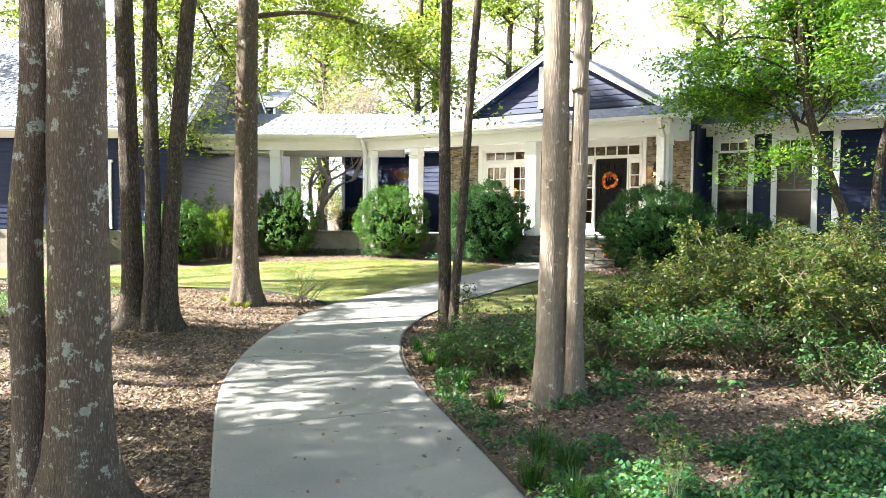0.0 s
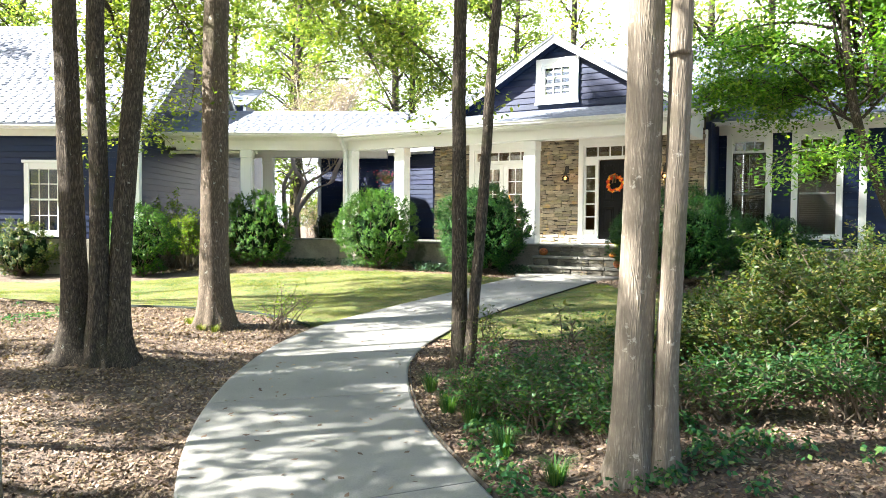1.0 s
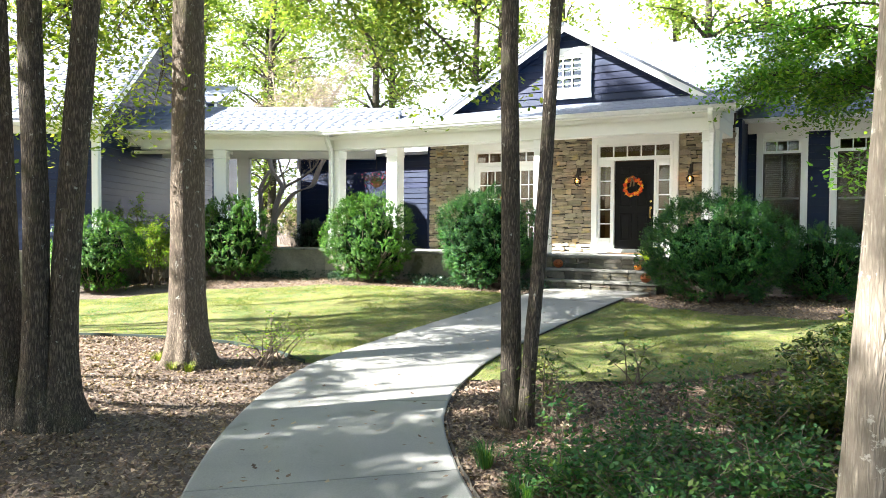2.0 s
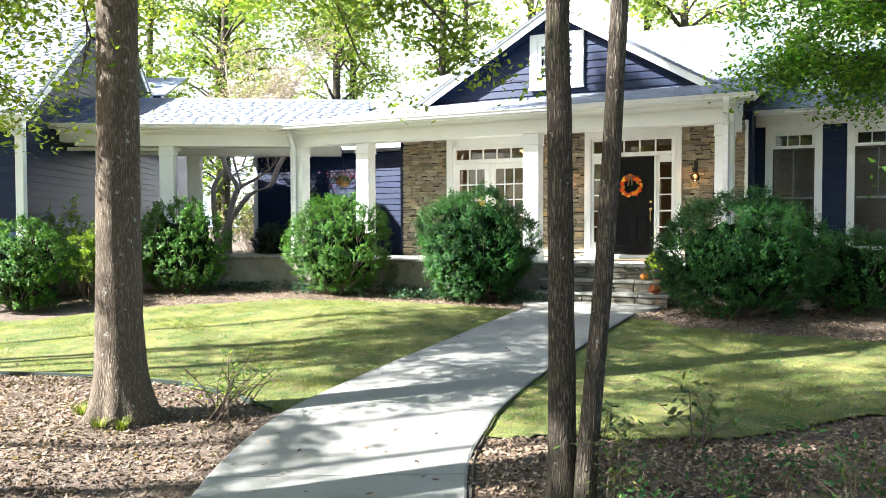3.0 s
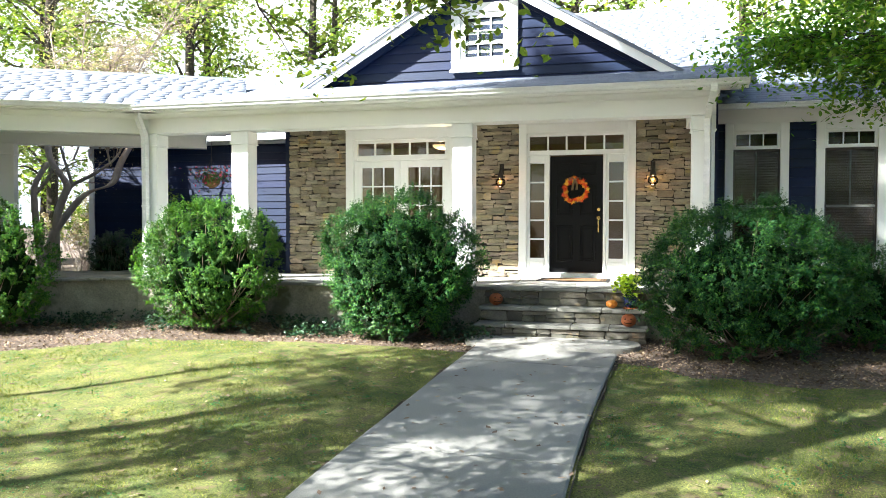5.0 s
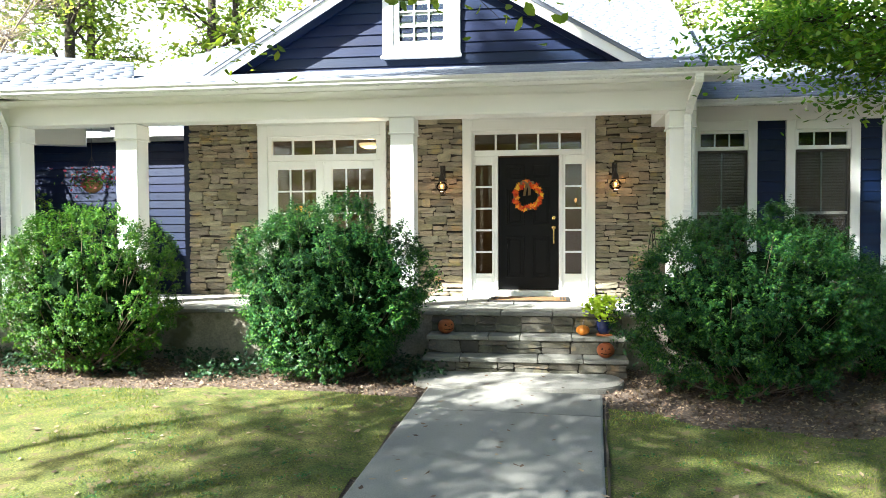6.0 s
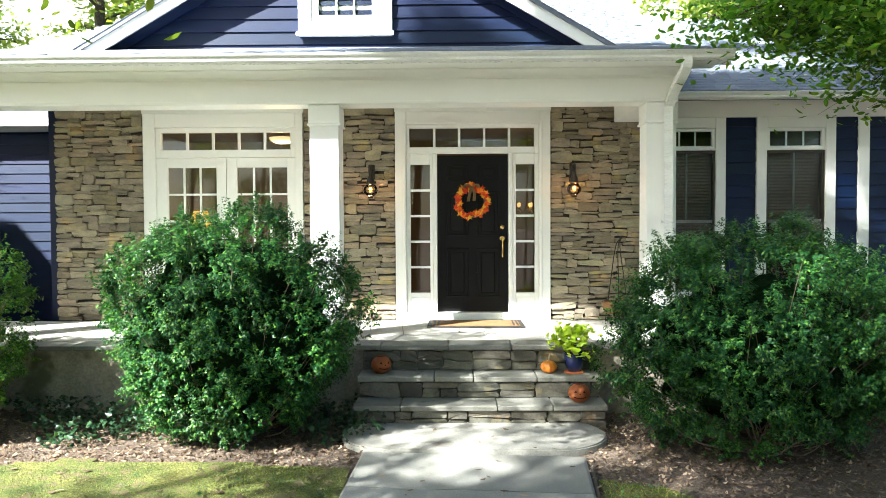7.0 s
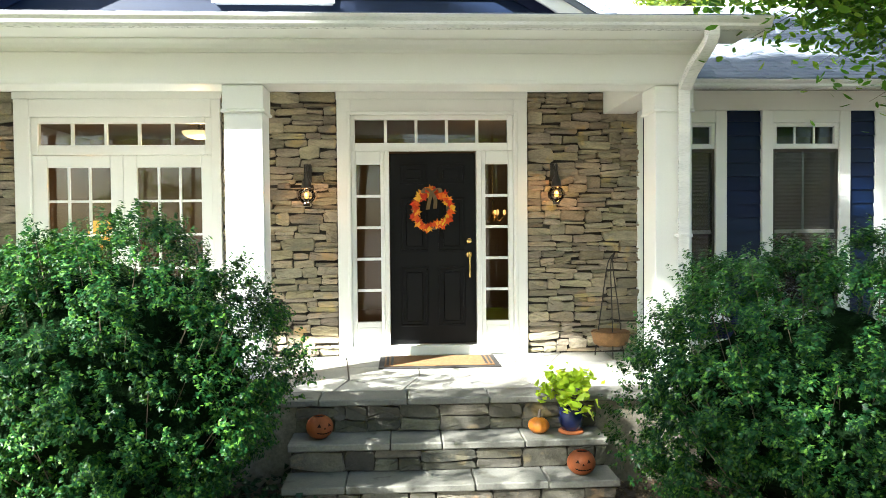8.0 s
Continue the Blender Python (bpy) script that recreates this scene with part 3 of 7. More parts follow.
def stone_variants(count, seed):
    """Unit stones: an uneven eight-cornered face with a worn edge, wide 1, high 1, deep 1 towards -y."""
    r = random.Random(seed)
    out = []
    for n in range(count):
        bm = bmesh.new()
        ta, tb = r.uniform(-0.16, 0.16), r.uniform(-0.16, 0.16)
        ring = [(-0.5, -0.30), (-0.45, -0.47), (0.0, -0.5), (0.43, -0.48), (0.5, -0.28), (0.5, 0.30), (0.44, 0.48), (r.uniform(-0.2, 0.2), 0.5), (-0.43, 0.48), (-0.5, 0.28)]
        ring = [(x + r.uniform(-0.035, 0.035), z + r.uniform(-0.08, 0.08) + (ta if z > 0 else tb) * x) for x, z in ring]
        back = [bm.verts.new((x, 0, z)) for x, z in ring]
        mid = [bm.verts.new((x, -0.84, z)) for x, z in ring]
        face = [bm.verts.new((x * 0.975, -1 + r.uniform(-0.20, 0.20), z * 0.915)) for x, z in ring]
        k = len(ring)
        for a, b in ((back, mid), (mid, face)):
            for i in range(k):
                bm.faces.new((a[i], a[(i + 1) % k], b[(i + 1) % k], b[i]))
        c = bm.verts.new((r.uniform(-0.1, 0.1), -1.05 + r.uniform(-0.12, 0.12), r.uniform(-0.1, 0.1)))
        for i in range(k):
            bm.faces.new((face[i], face[(i + 1) % k], c))
        bmesh.ops.recalc_face_normals(bm, faces=bm.faces[:])
        me = bpy.data.meshes.new("stone")
        bm.to_mesh(me)
        bm.free()
        out.append(me)
    return out


def lay_stones(parent, x0, x1, z0, z1, y, mat, meshes, seed, h=(0.052, 0.108), w=(0.12, 0.36), deep=0.045, joint=0.004):
    """Rubble laid in broken courses: bands with a stepped top, each chunk one stone, two on top of one another, or a pair over a long one."""
    r = random.Random(seed)

    def stone(a, b, c, d):
        if b - a < 0.03 or d - c < 0.018:
            return
        me = r.choice(meshes)
        ob = new("stone", me)
        ob.parent = parent
        if not me.materials:
            me.materials.append(mat)
        tilt = min(3.2, 1.6 * (d - c) / (b - a) * 10)
        ob.location = ((a + b) / 2, y, (c + d) / 2)
        ob.scale = (b - a - joint * r.uniform(0.5, 1.3), deep * r.uniform(0.65, 1.5), d - c - joint * r.uniform(0.4, 1.3))
        ob.rotation_euler = (0, radians(r.uniform(-tilt, tilt)), 0)

    floor_steps = [(x0, x1, z0)]
    z = z0
    while z < z1 - 0.01:
        hh = r.uniform(*h)
        last = z1 - z - hh < 0.07
        top_steps = []
        x = x0
        while x < x1 - 0.005:
            ww = r.uniform(*w)
            if x1 - x - ww < 0.09:
                ww = x1 - x
            under = [q[2] for q in floor_steps if q[0] < x + ww - 0.02 and q[1] > x + 0.02]
            lo = 0.6 * max(under) + 0.4 * min(under)
            hi = z1 if last else z + hh + r.uniform(-0.03, 0.03)
            k = r.random()
            tall = hi - lo
            if tall < 0.095 or (k < 0.66 and tall < 0.17):
                stone(x, x + ww, lo, hi)
            elif k < 0.84 or ww < 0.2:
                c = lo + tall * r.uniform(0.35, 0.65)
                stone(x, x + ww, lo, c)
                stone(x, x + ww, c, hi)
            else:
                c, m = lo + tall * r.uniform(0.4, 0.62), x + ww * r.uniform(0.3, 0.7)
                if r.random() < 0.5:
                    stone(x, m, lo, c), stone(m, x + ww, lo, c), stone(x, x + ww, c, hi)
                else:
                    stone(x, x + ww, lo, c), stone(x, m, c, hi), stone(m, x + ww, c, hi)
            top_steps.append((x, x + ww, hi))
            x += ww
        floor_steps = top_steps
        z = z1 if last else z + hh


# front wall core, with the two openings left free
front_wall = new("wall_front")
tagged(front_wall, "front house wall of stacked ledge stone panels", "wall", kind="structure")


def wall_core(x0, x1, z0=1.2, z1=5.0, y0=0.0, y1=0.16, mat=MORTAR, parent=front_wall):
    return box_part("wall_core", x0, x1, y0, y1, z0, z1, mat, parent, bevel=0)


for a, b in ((-5.45, -4.30), (-2.20, -1.01), (1.01, 2.2)):
    wall_core(a, b)
wall_core(-4.30, -2.20, 4.60, 5.0)
wall_core(-1.01, 1.01, 4.60, 5.0)
wall_core(-4.30, -2.20, 1.2, 1.86)
wall_core(-1.01, 1.01, 1.2, 1.86)

box_part("head_frieze", -4.31, -2.19, -0.062, -0.002, 4.602, 4.679, WHITE, front_wall, bevel=0.003)
box_part("head_frieze", -1.012, 1.012, -0.062, -0.002, 4.602, 4.679, WHITE, front_wall, bevel=0.003)
STONES = stone_variants(18, 4)
stone_panels = []
for i, (a, b) in enumerate(((-5.47, -4.30), (-2.20, -1.01), (1.01, 2.22))):
    e = thing("stone_panel", (0, 0, 0), "panel of stacked grey-tan ledge stones on the porch wall", "stone wall", "stone panels of the porch", "structure")
    stone_panels.append((e, a, b, i))


# joinery
def pane(parent, x0, x1, z0, z1, y, name="pane"):
    ob = box_part(name, x0, x1, y, y + 0.006, z0, z1, GLASS, parent, bevel=0)
    ob.visible_shadow = False
    return ob


def glazing(parent, x0, x1, z0, z1, y, cols, rows, bar=0.022, mat=WHITE):
    """Panes between glazing bars."""
    cw, rh = (x1 - x0) / cols, (z1 - z0) / rows
    for i in range(1, cols):
        box_part("glazing_bar", x0 + i * cw - bar / 2, x0 + i * cw + bar / 2, y - 0.012, y + 0.018, z0, z1, mat, parent, bevel=0.004)
    for j in range(1, rows):
        box_part("glazing_bar", x0, x1, y - 0.010, y + 0.016, z0 + j * rh - bar / 2, z0 + j * rh + bar / 2, mat, parent, bevel=0.004)
    for i in range(cols):
        for j in range(rows):
            pane(parent, x0 + i * cw, x0 + (i + 1) * cw, z0 + j * rh, z0 + (j + 1) * rh, y)


def ring_frame(name, x0, x1, z0, z1, i0, i1, k0, k1, y0, y1, mat, parent, bevel=0.005, label=""):
    """A board frame round an opening: outer x0..x1, z0..z1; inner i0..i1, k0..k1."""
    bm = bmesh.new()
    box(bm, x0, i0, y0, y1, z0, z1, bevel)
    box(bm, i1, x1, y0, y1, z0, z1, bevel)
    box(bm, i0 + 0.0005, i1 - 0.0005, y0 + 0.001, y1 - 0.001, k1, z1, bevel)
    if k0 > z0:
        box(bm, i0 + 0.0005, i1 - 0.0005, y0 + 0.001, y1 - 0.001, z0, k0, bevel)
    return part(name, bm, mat, parent, label)


# entrance: casing, transom, sidelights, door
entrance = thing("entrance_surround", (0, 0, 0), "white timber entrance surround with transom and two sidelights", "door surround", kind="structure")
ring_frame("casing", -1.005, 1.005, 1.88, 4.60, -0.86, 0.86, 1.93, 4.44, -0.07, 0.10, WHITE, entrance)
ring_frame("backband", -0.90, 0.90, 1.90, 4.47, -0.868, 0.868, 1.94, 4.435, -0.092, -0.068, WHITE, entrance)
box_part("threshold", -0.86, 0.86, -0.09, 0.10, 1.90, 1.995, WHITE, entrance)
ring_frame("transom", -0.858, 0.858, 4.06, 4.438, -0.82, 0.80, 4.145, 4.39, -0.035, 0.05, WHITE, entrance)
glazing(entrance, -0.82, 0.80, 4.145, 4.39, 0.0, 5, 1, 0.032)
for s, (a, b, g0, g1) in enumerate(((-0.858, -0.515, -0.81, -0.555), (0.515, 0.858, 0.56, 0.805))):
    e = ring_frame("sidelight", a, b, 1.996, 4.058, g0, g1, 2.25, 3.92, -0.03, 0.045, WHITE, entrance)
    glazing(e, g0, g1, 2.25, 3.92, 0.0, 1, 5, 0.030)
    box_part("panel_moulding", g0 + 0.01, g1 - 0.01, -0.038, -0.028, 2.02, 2.19, WHITE, e, bevel=0.004)
for a, b in ((-0.513, -0.462), (0.462, 0.513)):
    box_part("jamb", a, b, -0.055, 0.10, 1.996, 4.058, WHITE, entrance)

door = thing("front_door", (0, 0, 1.97), "black six-panel front door, closed, with brass handle set", "door", kind="structure")


def door_leaf():
    bm = bmesh.new()
    box(bm, -0.458, 0.458, 0.015, 0.06, 0.035, 2.068, 0.003)
    return part("leaf", bm, BLACK, door)


leaf = door_leaf()
for x0, x1 in ((-0.345, -0.055), (0.055, 0.345)):
    for z0, z1 in ((0.22, 0.86), (1.02, 1.60), (1.74, 1.96)):
        bm = bmesh.new()
        for (a, b, c, d) in ((x0, x1, z0, z0 + 0.025), (x0, x1, z1 - 0.025, z1), (x0, x0 + 0.025, z0 + 0.0252, z1 - 0.0252), (x1 - 0.025, x1, z0 + 0.0252, z1 - 0.0252)):
            box(bm, a, b, 0.001, 0.016, c, d, 0.005)
        box(bm, x0 + 0.055, x1 - 0.055, 0.003, 0.016, z0 + 0.055, z1 - 0.055, 0.010)
        part("panel", bm, BLACK, leaf)


def handle_set():
    bm = bmesh.new()
    bmesh.ops.create_cone(bm, cap_ends=True, segments=20, radius1=0.033, radius2=0.026, depth=0.028, matrix=pose(0.385, 0.0, 1.135, 90, 0, 0))
    part("deadbolt", bm, BRASS, door, "polished brass deadbolt", True)
    bm = bmesh.new()
    bmesh.ops.create_cone(bm, cap_ends=True, segments=20, radius1=0.036, radius2=0.03, depth=0.02, matrix=pose(0.385, 0.004, 0.985, 90, 0, 0))
    box(bm, 0.373, 0.397, -0.03, -0.004, 0.955, 1.015, 0.006)
    part("thumb_latch", bm, BRASS, door, "polished brass thumb latch", True)
    bm = bmesh.new()
    tube(bm, spline([(0.385, 0.0, 0.985), (0.385, -0.045, 0.955), (0.385, -0.060, 0.86), (0.385, -0.045, 0.76), (0.385, 0.0, 0.735)], 6), [0.011] * 25, 10)
    part("grip", bm, BRASS, door, "polished brass door grip", True)


handle_set()


def wreath():
    e = thing("wreath", (-0.015, -0.03, 3.435), "round wreath of orange and red autumn leaves with burlap bow", "wreath")
    bm = bmesh.new()
    ring = [(0.205 * math.cos(a), -0.02, 0.205 * math.sin(a)) for a in np.linspace(0, 2 * math.pi, 33)]
    tube(bm, ring, [0.032] * 33, 8, 0.3, 2, False)
    part("twig_ring", bm, TWIG, e)
    r = np.random.default_rng(5)
    n = 74
    a = np.linspace(0, 2 * np.pi, n, endpoint=False) + r.normal(0, 0.05, n)
    rad = 0.205 + r.uniform(-0.035, 0.040, n)
    lobes = [(0.0, -0.50), (0.16, -0.20), (0.46, -0.26), (0.30, 0.02), (0.52, 0.26), (0.20, 0.18), (0.0, 0.62), (-0.20, 0.18), (-0.52, 0.26), (-0.30, 0.02), (-0.46, -0.26), (-0.16, -0.20)]
    verts = []
    for k in range(n):
        c = Vector((rad[k] * math.cos(a[k]), -0.050 - 0.022 * r.random(), rad[k] * math.sin(a[k])))
        turn = Euler((r.normal(0, 0.35), a[k] * -1 + math.pi / 2 + r.normal(0, 0.7), r.normal(0, 0.35))).to_matrix()
        size = r.uniform(0.075, 0.115)
        verts.append(tuple(c + turn @ Vector((0, -0.012, 0))))
        verts += [tuple(c + turn @ Vector((u * size, 0.012 * abs(u) * 2, w * size))) for u, w in lobes]
    pattern = np.array([[0, 1 + q, 1 + (q + 1) % 12] for q in range(12)])
    finish("leaves", tri_mesh("leaves", np.array(verts), pattern, n, 13), AUTUMN, e, "orange, red and yellow maple-shaped leaves")
    bm = bmesh.new()
    for pts in ([(0, -0.09, 0.20), (-0.07, -0.12, 0.25), (-0.10, -0.09, 0.20), (0, -0.09, 0.19)], [(0, -0.09, 0.20), (0.07, -0.12, 0.25), (0.10, -0.09, 0.20), (0, -0.09, 0.19)],
                [(0.0, -0.10, 0.20), (-0.03, -0.11, 0.10), (-0.05, -0.10, 0.0)], [(0.0, -0.10, 0.20), (0.04, -0.11, 0.12), (0.035, -0.10, 0.01)]):
        p = spline(pts, 5)
        rows = [(bm.verts.new((q.x - 0.022, q.y, q.z)), bm.verts.new((q.x + 0.022, q.y - 0.008, q.z + 0.004))) for q in p]
        for q, w in zip(rows, rows[1:]):
            bm.faces.new((q[0], q[1], w[1], w[0]))
    bmesh.ops.solidify(bm, geom=bm.faces[:], thickness=0.004)
    part("bow", bm, BURLAP, e, "tan burlap bow")
    e.scale = (0.9, 0.9, 0.9)


wreath()


# garden doors with their transom
french = thing("french_doors", (0, 0, 0), "pair of white glazed garden doors under a five-pane transom", "doors", kind="structure")
ring_frame("casing", -4.295, -2.205, 1.88, 4.60, -4.14, -2.30, 1.93, 4.42, -0.07, 0.10, WHITE, french)
ring_frame("transom", -4.138, -2.302, 4.03, 4.418, -4.07, -2.37, 4.13, 4.355, -0.035, 0.05, WHITE, french)
glazing(french, -4.07, -2.37, 4.13, 4.355, 0.0, 5, 1, 0.035)
for a, b, g0, g1 in ((-4.138, -3.222, -3.99, -3.35), (-3.216, -2.302, -3.08, -2.42)):
    e = ring_frame("door_leaf", a, b, 1.94, 4.025, g0, g1, 2.15, 3.90, -0.02, 0.03, WHITE, french)
    glazing(e, g0, g1, 2.15, 3.90, 0.0, 3, 5, 0.026)


# porch: floor, steps, columns, beam, roof
porch = new("porch_base")
tagged(porch, "raised stone porch base with flagstone floor", "porch", kind="structure")
box_part("base_core", -7.75, 2.30, -2.06, 0.0, 1.0, 1.845, PLINTH, porch, bevel=0)
def rim_slabs():
    r = random.Random(8)
    x = -7.8
    while x < 2.34:
        w = min(r.uniform(0.55, 0.95), 2.36 - x)
        box_part("rim_slab", x + 0.004, x + w - 0.004, -2.14, -1.80, 1.848, 1.90 + r.uniform(-0.002, 0.002), BLUESTONE, porch, bevel=0.008)
        x += w


rim_slabs()


def flagstones(x0, x1, y0, y1, z, parent, seed):
    """Crazy paving: a jittered grid whose cells are cut into uneven stones with open joints."""
    r = random.Random(seed)
    nx, ny = int((x1 - x0) / 0.52), int((y1 - y0) / 0.45)
    P = {}
    for i in range(nx + 1):
        for j in range(ny + 1):
            jx = 0 if i in (0, nx) else r.uniform(-0.16, 0.16)
            jy = 0 if j in (0, ny) else r.uniform(-0.13, 0.13)
            P[i, j] = (x0 + (x1 - x0) * i / nx + jx, y0 + (y1 - y0) * j / ny + jy)
    for i in range(nx):
        for j in range(ny):
            quad = [P[i, j], P[i + 1, j], P[i + 1, j + 1], P[i, j + 1]]
            cells = [quad] if r.random() < 0.82 else ([quad[:3], [quad[0], quad[2], quad[3]]] if r.random() < 0.5 else [[quad[0], quad[1], quad[3]], quad[1:]])
            for c in cells:
                cx, cy = sum(p[0] for p in c) / len(c), sum(p[1] for p in c) / len(c)
                c = [(cx + (p[0] - cx) * 0.975, cy + (p[1] - cy) * 0.97) for p in c]
                bm = bmesh.new()
                prism(bm, c, "z", z - 0.03, z + r.uniform(-0.002, 0.003))
                part("flagstone", bm, FLAG, parent)


flagstones(-7.75, 2.32, -1.80, -0.09, 1.90, porch, 12)

STEP_STONES = stone_variants(10, 9)
steps = thing("stone_steps", (0, 0, 1.2), "three stone steps with bluestone treads and ledge-stone risers", "steps", kind="structure")
box_part("step_core", -1.18, 1.20, -2.40, -2.08, -0.3, 0.37, MORTAR, steps, bevel=0)
box_part("step_core", -1.18, 1.20, -2.69, -2.402, -0.3, 0.155, MORTAR, steps, bevel=0)
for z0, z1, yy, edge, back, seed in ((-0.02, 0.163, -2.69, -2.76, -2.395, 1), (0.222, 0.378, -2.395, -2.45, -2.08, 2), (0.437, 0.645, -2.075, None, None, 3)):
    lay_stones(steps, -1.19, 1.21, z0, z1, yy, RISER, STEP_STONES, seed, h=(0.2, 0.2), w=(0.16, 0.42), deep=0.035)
    if edge:
        r = random.Random(seed + 20)
        cuts = [-1.21, -0.62 + r.uniform(-0.2, 0.2), 0.1 + r.uniform(-0.2, 0.2), 0.68 + r.uniform(-0.1, 0.1), 1.23]
        for a, b in zip(cuts, cuts[1:]):
            box_part("tread", a + 0.003, b - 0.003, edge + r.uniform(-0.008, 0.008), back, z1 + 0.002, z1 + 0.056, BLUESTONE, steps, bevel=0.009)


def column(x, y, h0=FLOOR, h1=BEAM, w=0.34):
    e = thing("porch_column", (x, y, h0), "square white-painted porch column with plain cap and base", "column", "porch columns", "structure")
    h, k = h1 - h0, w / 2
    box_part("shaft", -k + 0.012, k - 0.012, -k + 0.012, k - 0.012, 0.0, h - 0.001, WHITE, e, bevel=0.006)
    box_part("base_block", -k, k, -k, k, 0.0, 0.20, WHITE, e, bevel=0.008)
    box_part("cap_block", -k + 0.001, k - 0.001, -k + 0.001, k - 0.001, h - 0.20, h - 0.002, WHITE, e, bevel=0.006)
    box_part("collar", -k - 0.012, k + 0.012, -k - 0.012, k + 0.012, h - 0.225, h - 0.198, WHITE, e, bevel=0.008)
    return e


COL_Y = -1.735 + 0.17
for x in (-7.36, -5.57, -1.634, 1.99):
    column(x, COL_Y)

beam = new("porch_beam")
tagged(beam, "deep white-painted porch beam with crown moulding and fascia", "beam", kind="structure")
box_part("beam_board", -7.62, 2.16, -1.745, -1.42, 4.442, 4.735, WHITE, beam)
box_part("bead", -7.60, 2.155, -1.757, -1.744, 4.447, 4.475, WHITE, beam, bevel=0.004)
bm = bmesh.new()
prism(bm, [(-1.744, 4.70), (-1.765, 4.70), (-1.785, 4.725), (-1.84, 4.75), (-1.875, 4.775), (-1.875, 4.79), (-1.744, 4.79)], "x", -7.7, 2.20)
part("crown_moulding", bm, WHITE, beam)
box_part("soffit", -7.9, 2.50, -2.235, -1.74, 4.790, 4.805, WHITE, beam, bevel=0)
box_part("fascia", -7.9, 2.50, -2.255, -2.234, 4.765, 4.875, WHITE, beam, bevel=0.003)
box_part("side_beam", 1.82, 2.15, -1.419, -0.075, 4.443, 4.735, WHITE, beam)
box_part("side_frieze", 1.84, 2.13, -1.419, 0.0, 4.736, 5.03, WHITE, beam)
bm = bmesh.new()
prism(bm, [(-1.745, 4.736), (-1.745, 4.80), (0.2, 5.29), (0.2, 4.736)], "x", 2.131, 2.159)
part("side_gable_board", bm, WHITE, beam)
porch_ceiling = box_part("ceiling", -7.6, 2.09, -1.418, -0.01, 4.68, 4.72, WHITE)
tagged(porch_ceiling, "flat white-painted boarded porch ceiling", "ceiling", kind="structure")


def gutter(name, x0, x1, y, z, parent=None):
    """An ogee gutter with its lip, open at the top."""
    bm = bmesh.new()
    prof = [(0.0, 0.0), (-0.055, 0.0), (-0.078, 0.022), (-0.082, 0.045), (-0.105, 0.070), (-0.115, 0.090), (-0.108, 0.094), (-0.098, 0.072), (-0.074, 0.046), (-0.070, 0.024), (-0.052, 0.008), (-0.006, 0.008), (-0.006, 0.085), (0.0, 0.085)]
    prism(bm, [(y + a, z + b) for a, b in prof], "x", x0, x1)
    return part(name, bm, GUTTER, parent)


porch_gutter = gutter("porch_gutter", -7.75, 2.545, -2.257, 4.765)
tagged(porch_gutter, "white metal gutter along the porch eave", "gutter", kind="structure")


def downspout(x, y, top, bottom, wall_y, label):
    e = thing("downspout", (x, y, bottom), label, "downspout", "porch downspouts")
    bm = bmesh.new()
    path = spline([(0, 0, top - bottom), (0, 0.015, top - bottom - 0.10), (-0.03, (wall_y - y) * 0.6, top - bottom - 0.26), (-0.04, wall_y - y, top - bottom - 0.40)], 6)
    path += [Vector((-0.04, wall_y - y, k)) for k in np.linspace(top - bottom - 0.6, 0.25, 5)] + [Vector((-0.04, wall_y - y - 0.16, 0.08))]
    tube(bm, path, [0.062] * len(path), 4)
    part("pipe", bm, GUTTER, e)
    for k in (0.7, 1.9):
        box_part("strap", -0.10, 0.02, wall_y - y - 0.055, wall_y - y + 0.06, k, k + 0.03, GUTTER, e, bevel=0.004)
    return e


downspout(2.08, -2.30, 4.79, 1.25, -1.82, "white metal downspout with bent elbow beside the column")
downspout(-7.35, -2.05, 4.79, 1.25, -1.80, "white metal downspout at the covered walkway corner")


def shingle_plane(parent, origin, along, up, width, run, mat=SHINGLE, seed=1, clip=None, tab=0.30, course=0.14, sub=False, name="shingles"):
    """Courses of overlapping shingle tabs on a sloping plane; clip(u, v) leaves tabs out."""
    r = np.random.default_rng(seed)
    o, a, u = Vector(origin), Vector(along).normalized(), Vector(up).normalized()
    n = a.cross(u)
    verts, count = [], 0
    for j in range(int(run / course)):
        off = r.uniform(0, tab)
        x = -off
        while x < width:
            w = tab * r.uniform(0.85, 1.15)
            x0, x1 = max(0, x), min(width, x + w - 0.006)
            v0, v1 = j * course + r.uniform(-0.002, 0.002), (j + 1) * course + 0.02
            if x1 - x0 > 0.02 and (clip is None or clip((x0 + x1) / 2, (v0 + v1) / 2)):
                h = 0.006 + r.uniform(-0.001, 0.001)
                for (p, q, t) in ((x0, v0, h), (x1, v0, h), (x1, v1, 0.004), (x0, v1, 0.004), (x0, v0, 0.0), (x1, v0, 0.0)):
                    verts.append(o + a * p + u * q + n * t)
                count += 1
            x += w
    pattern = np.array([[0, 1, 2], [0, 2, 3], [4, 5, 1], [4, 1, 0], [4, 0, 3], [5, 2, 1]])
    me = tri_mesh(name, np.array([tuple(v) for v in verts]), pattern, count, 6)
    ob = finish(name, me, mat, parent)
    ob["kind"] = "stuff"
    return ob


def roof_deck(parent, quad, mat=SHINGLE, thick=0.05, name="roof_deck"):
    bm = bmesh.new()
    q = [Vector(p) for p in quad]
    n = (q[1] - q[0]).cross(q[-1] - q[0]).normalized()
    top = [bm.verts.new(p) for p in q]
    bot = [bm.verts.new(p - n * thick) for p in q]
    k = len(q)
    bm.faces.new(top)
    bm.faces.new(bot[::-1])
    for i in range(k):
        bm.faces.new((top[i], bot[i], bot[(i + 1) % k], top[(i + 1) % k]))
    return part(name, bm, mat, parent)


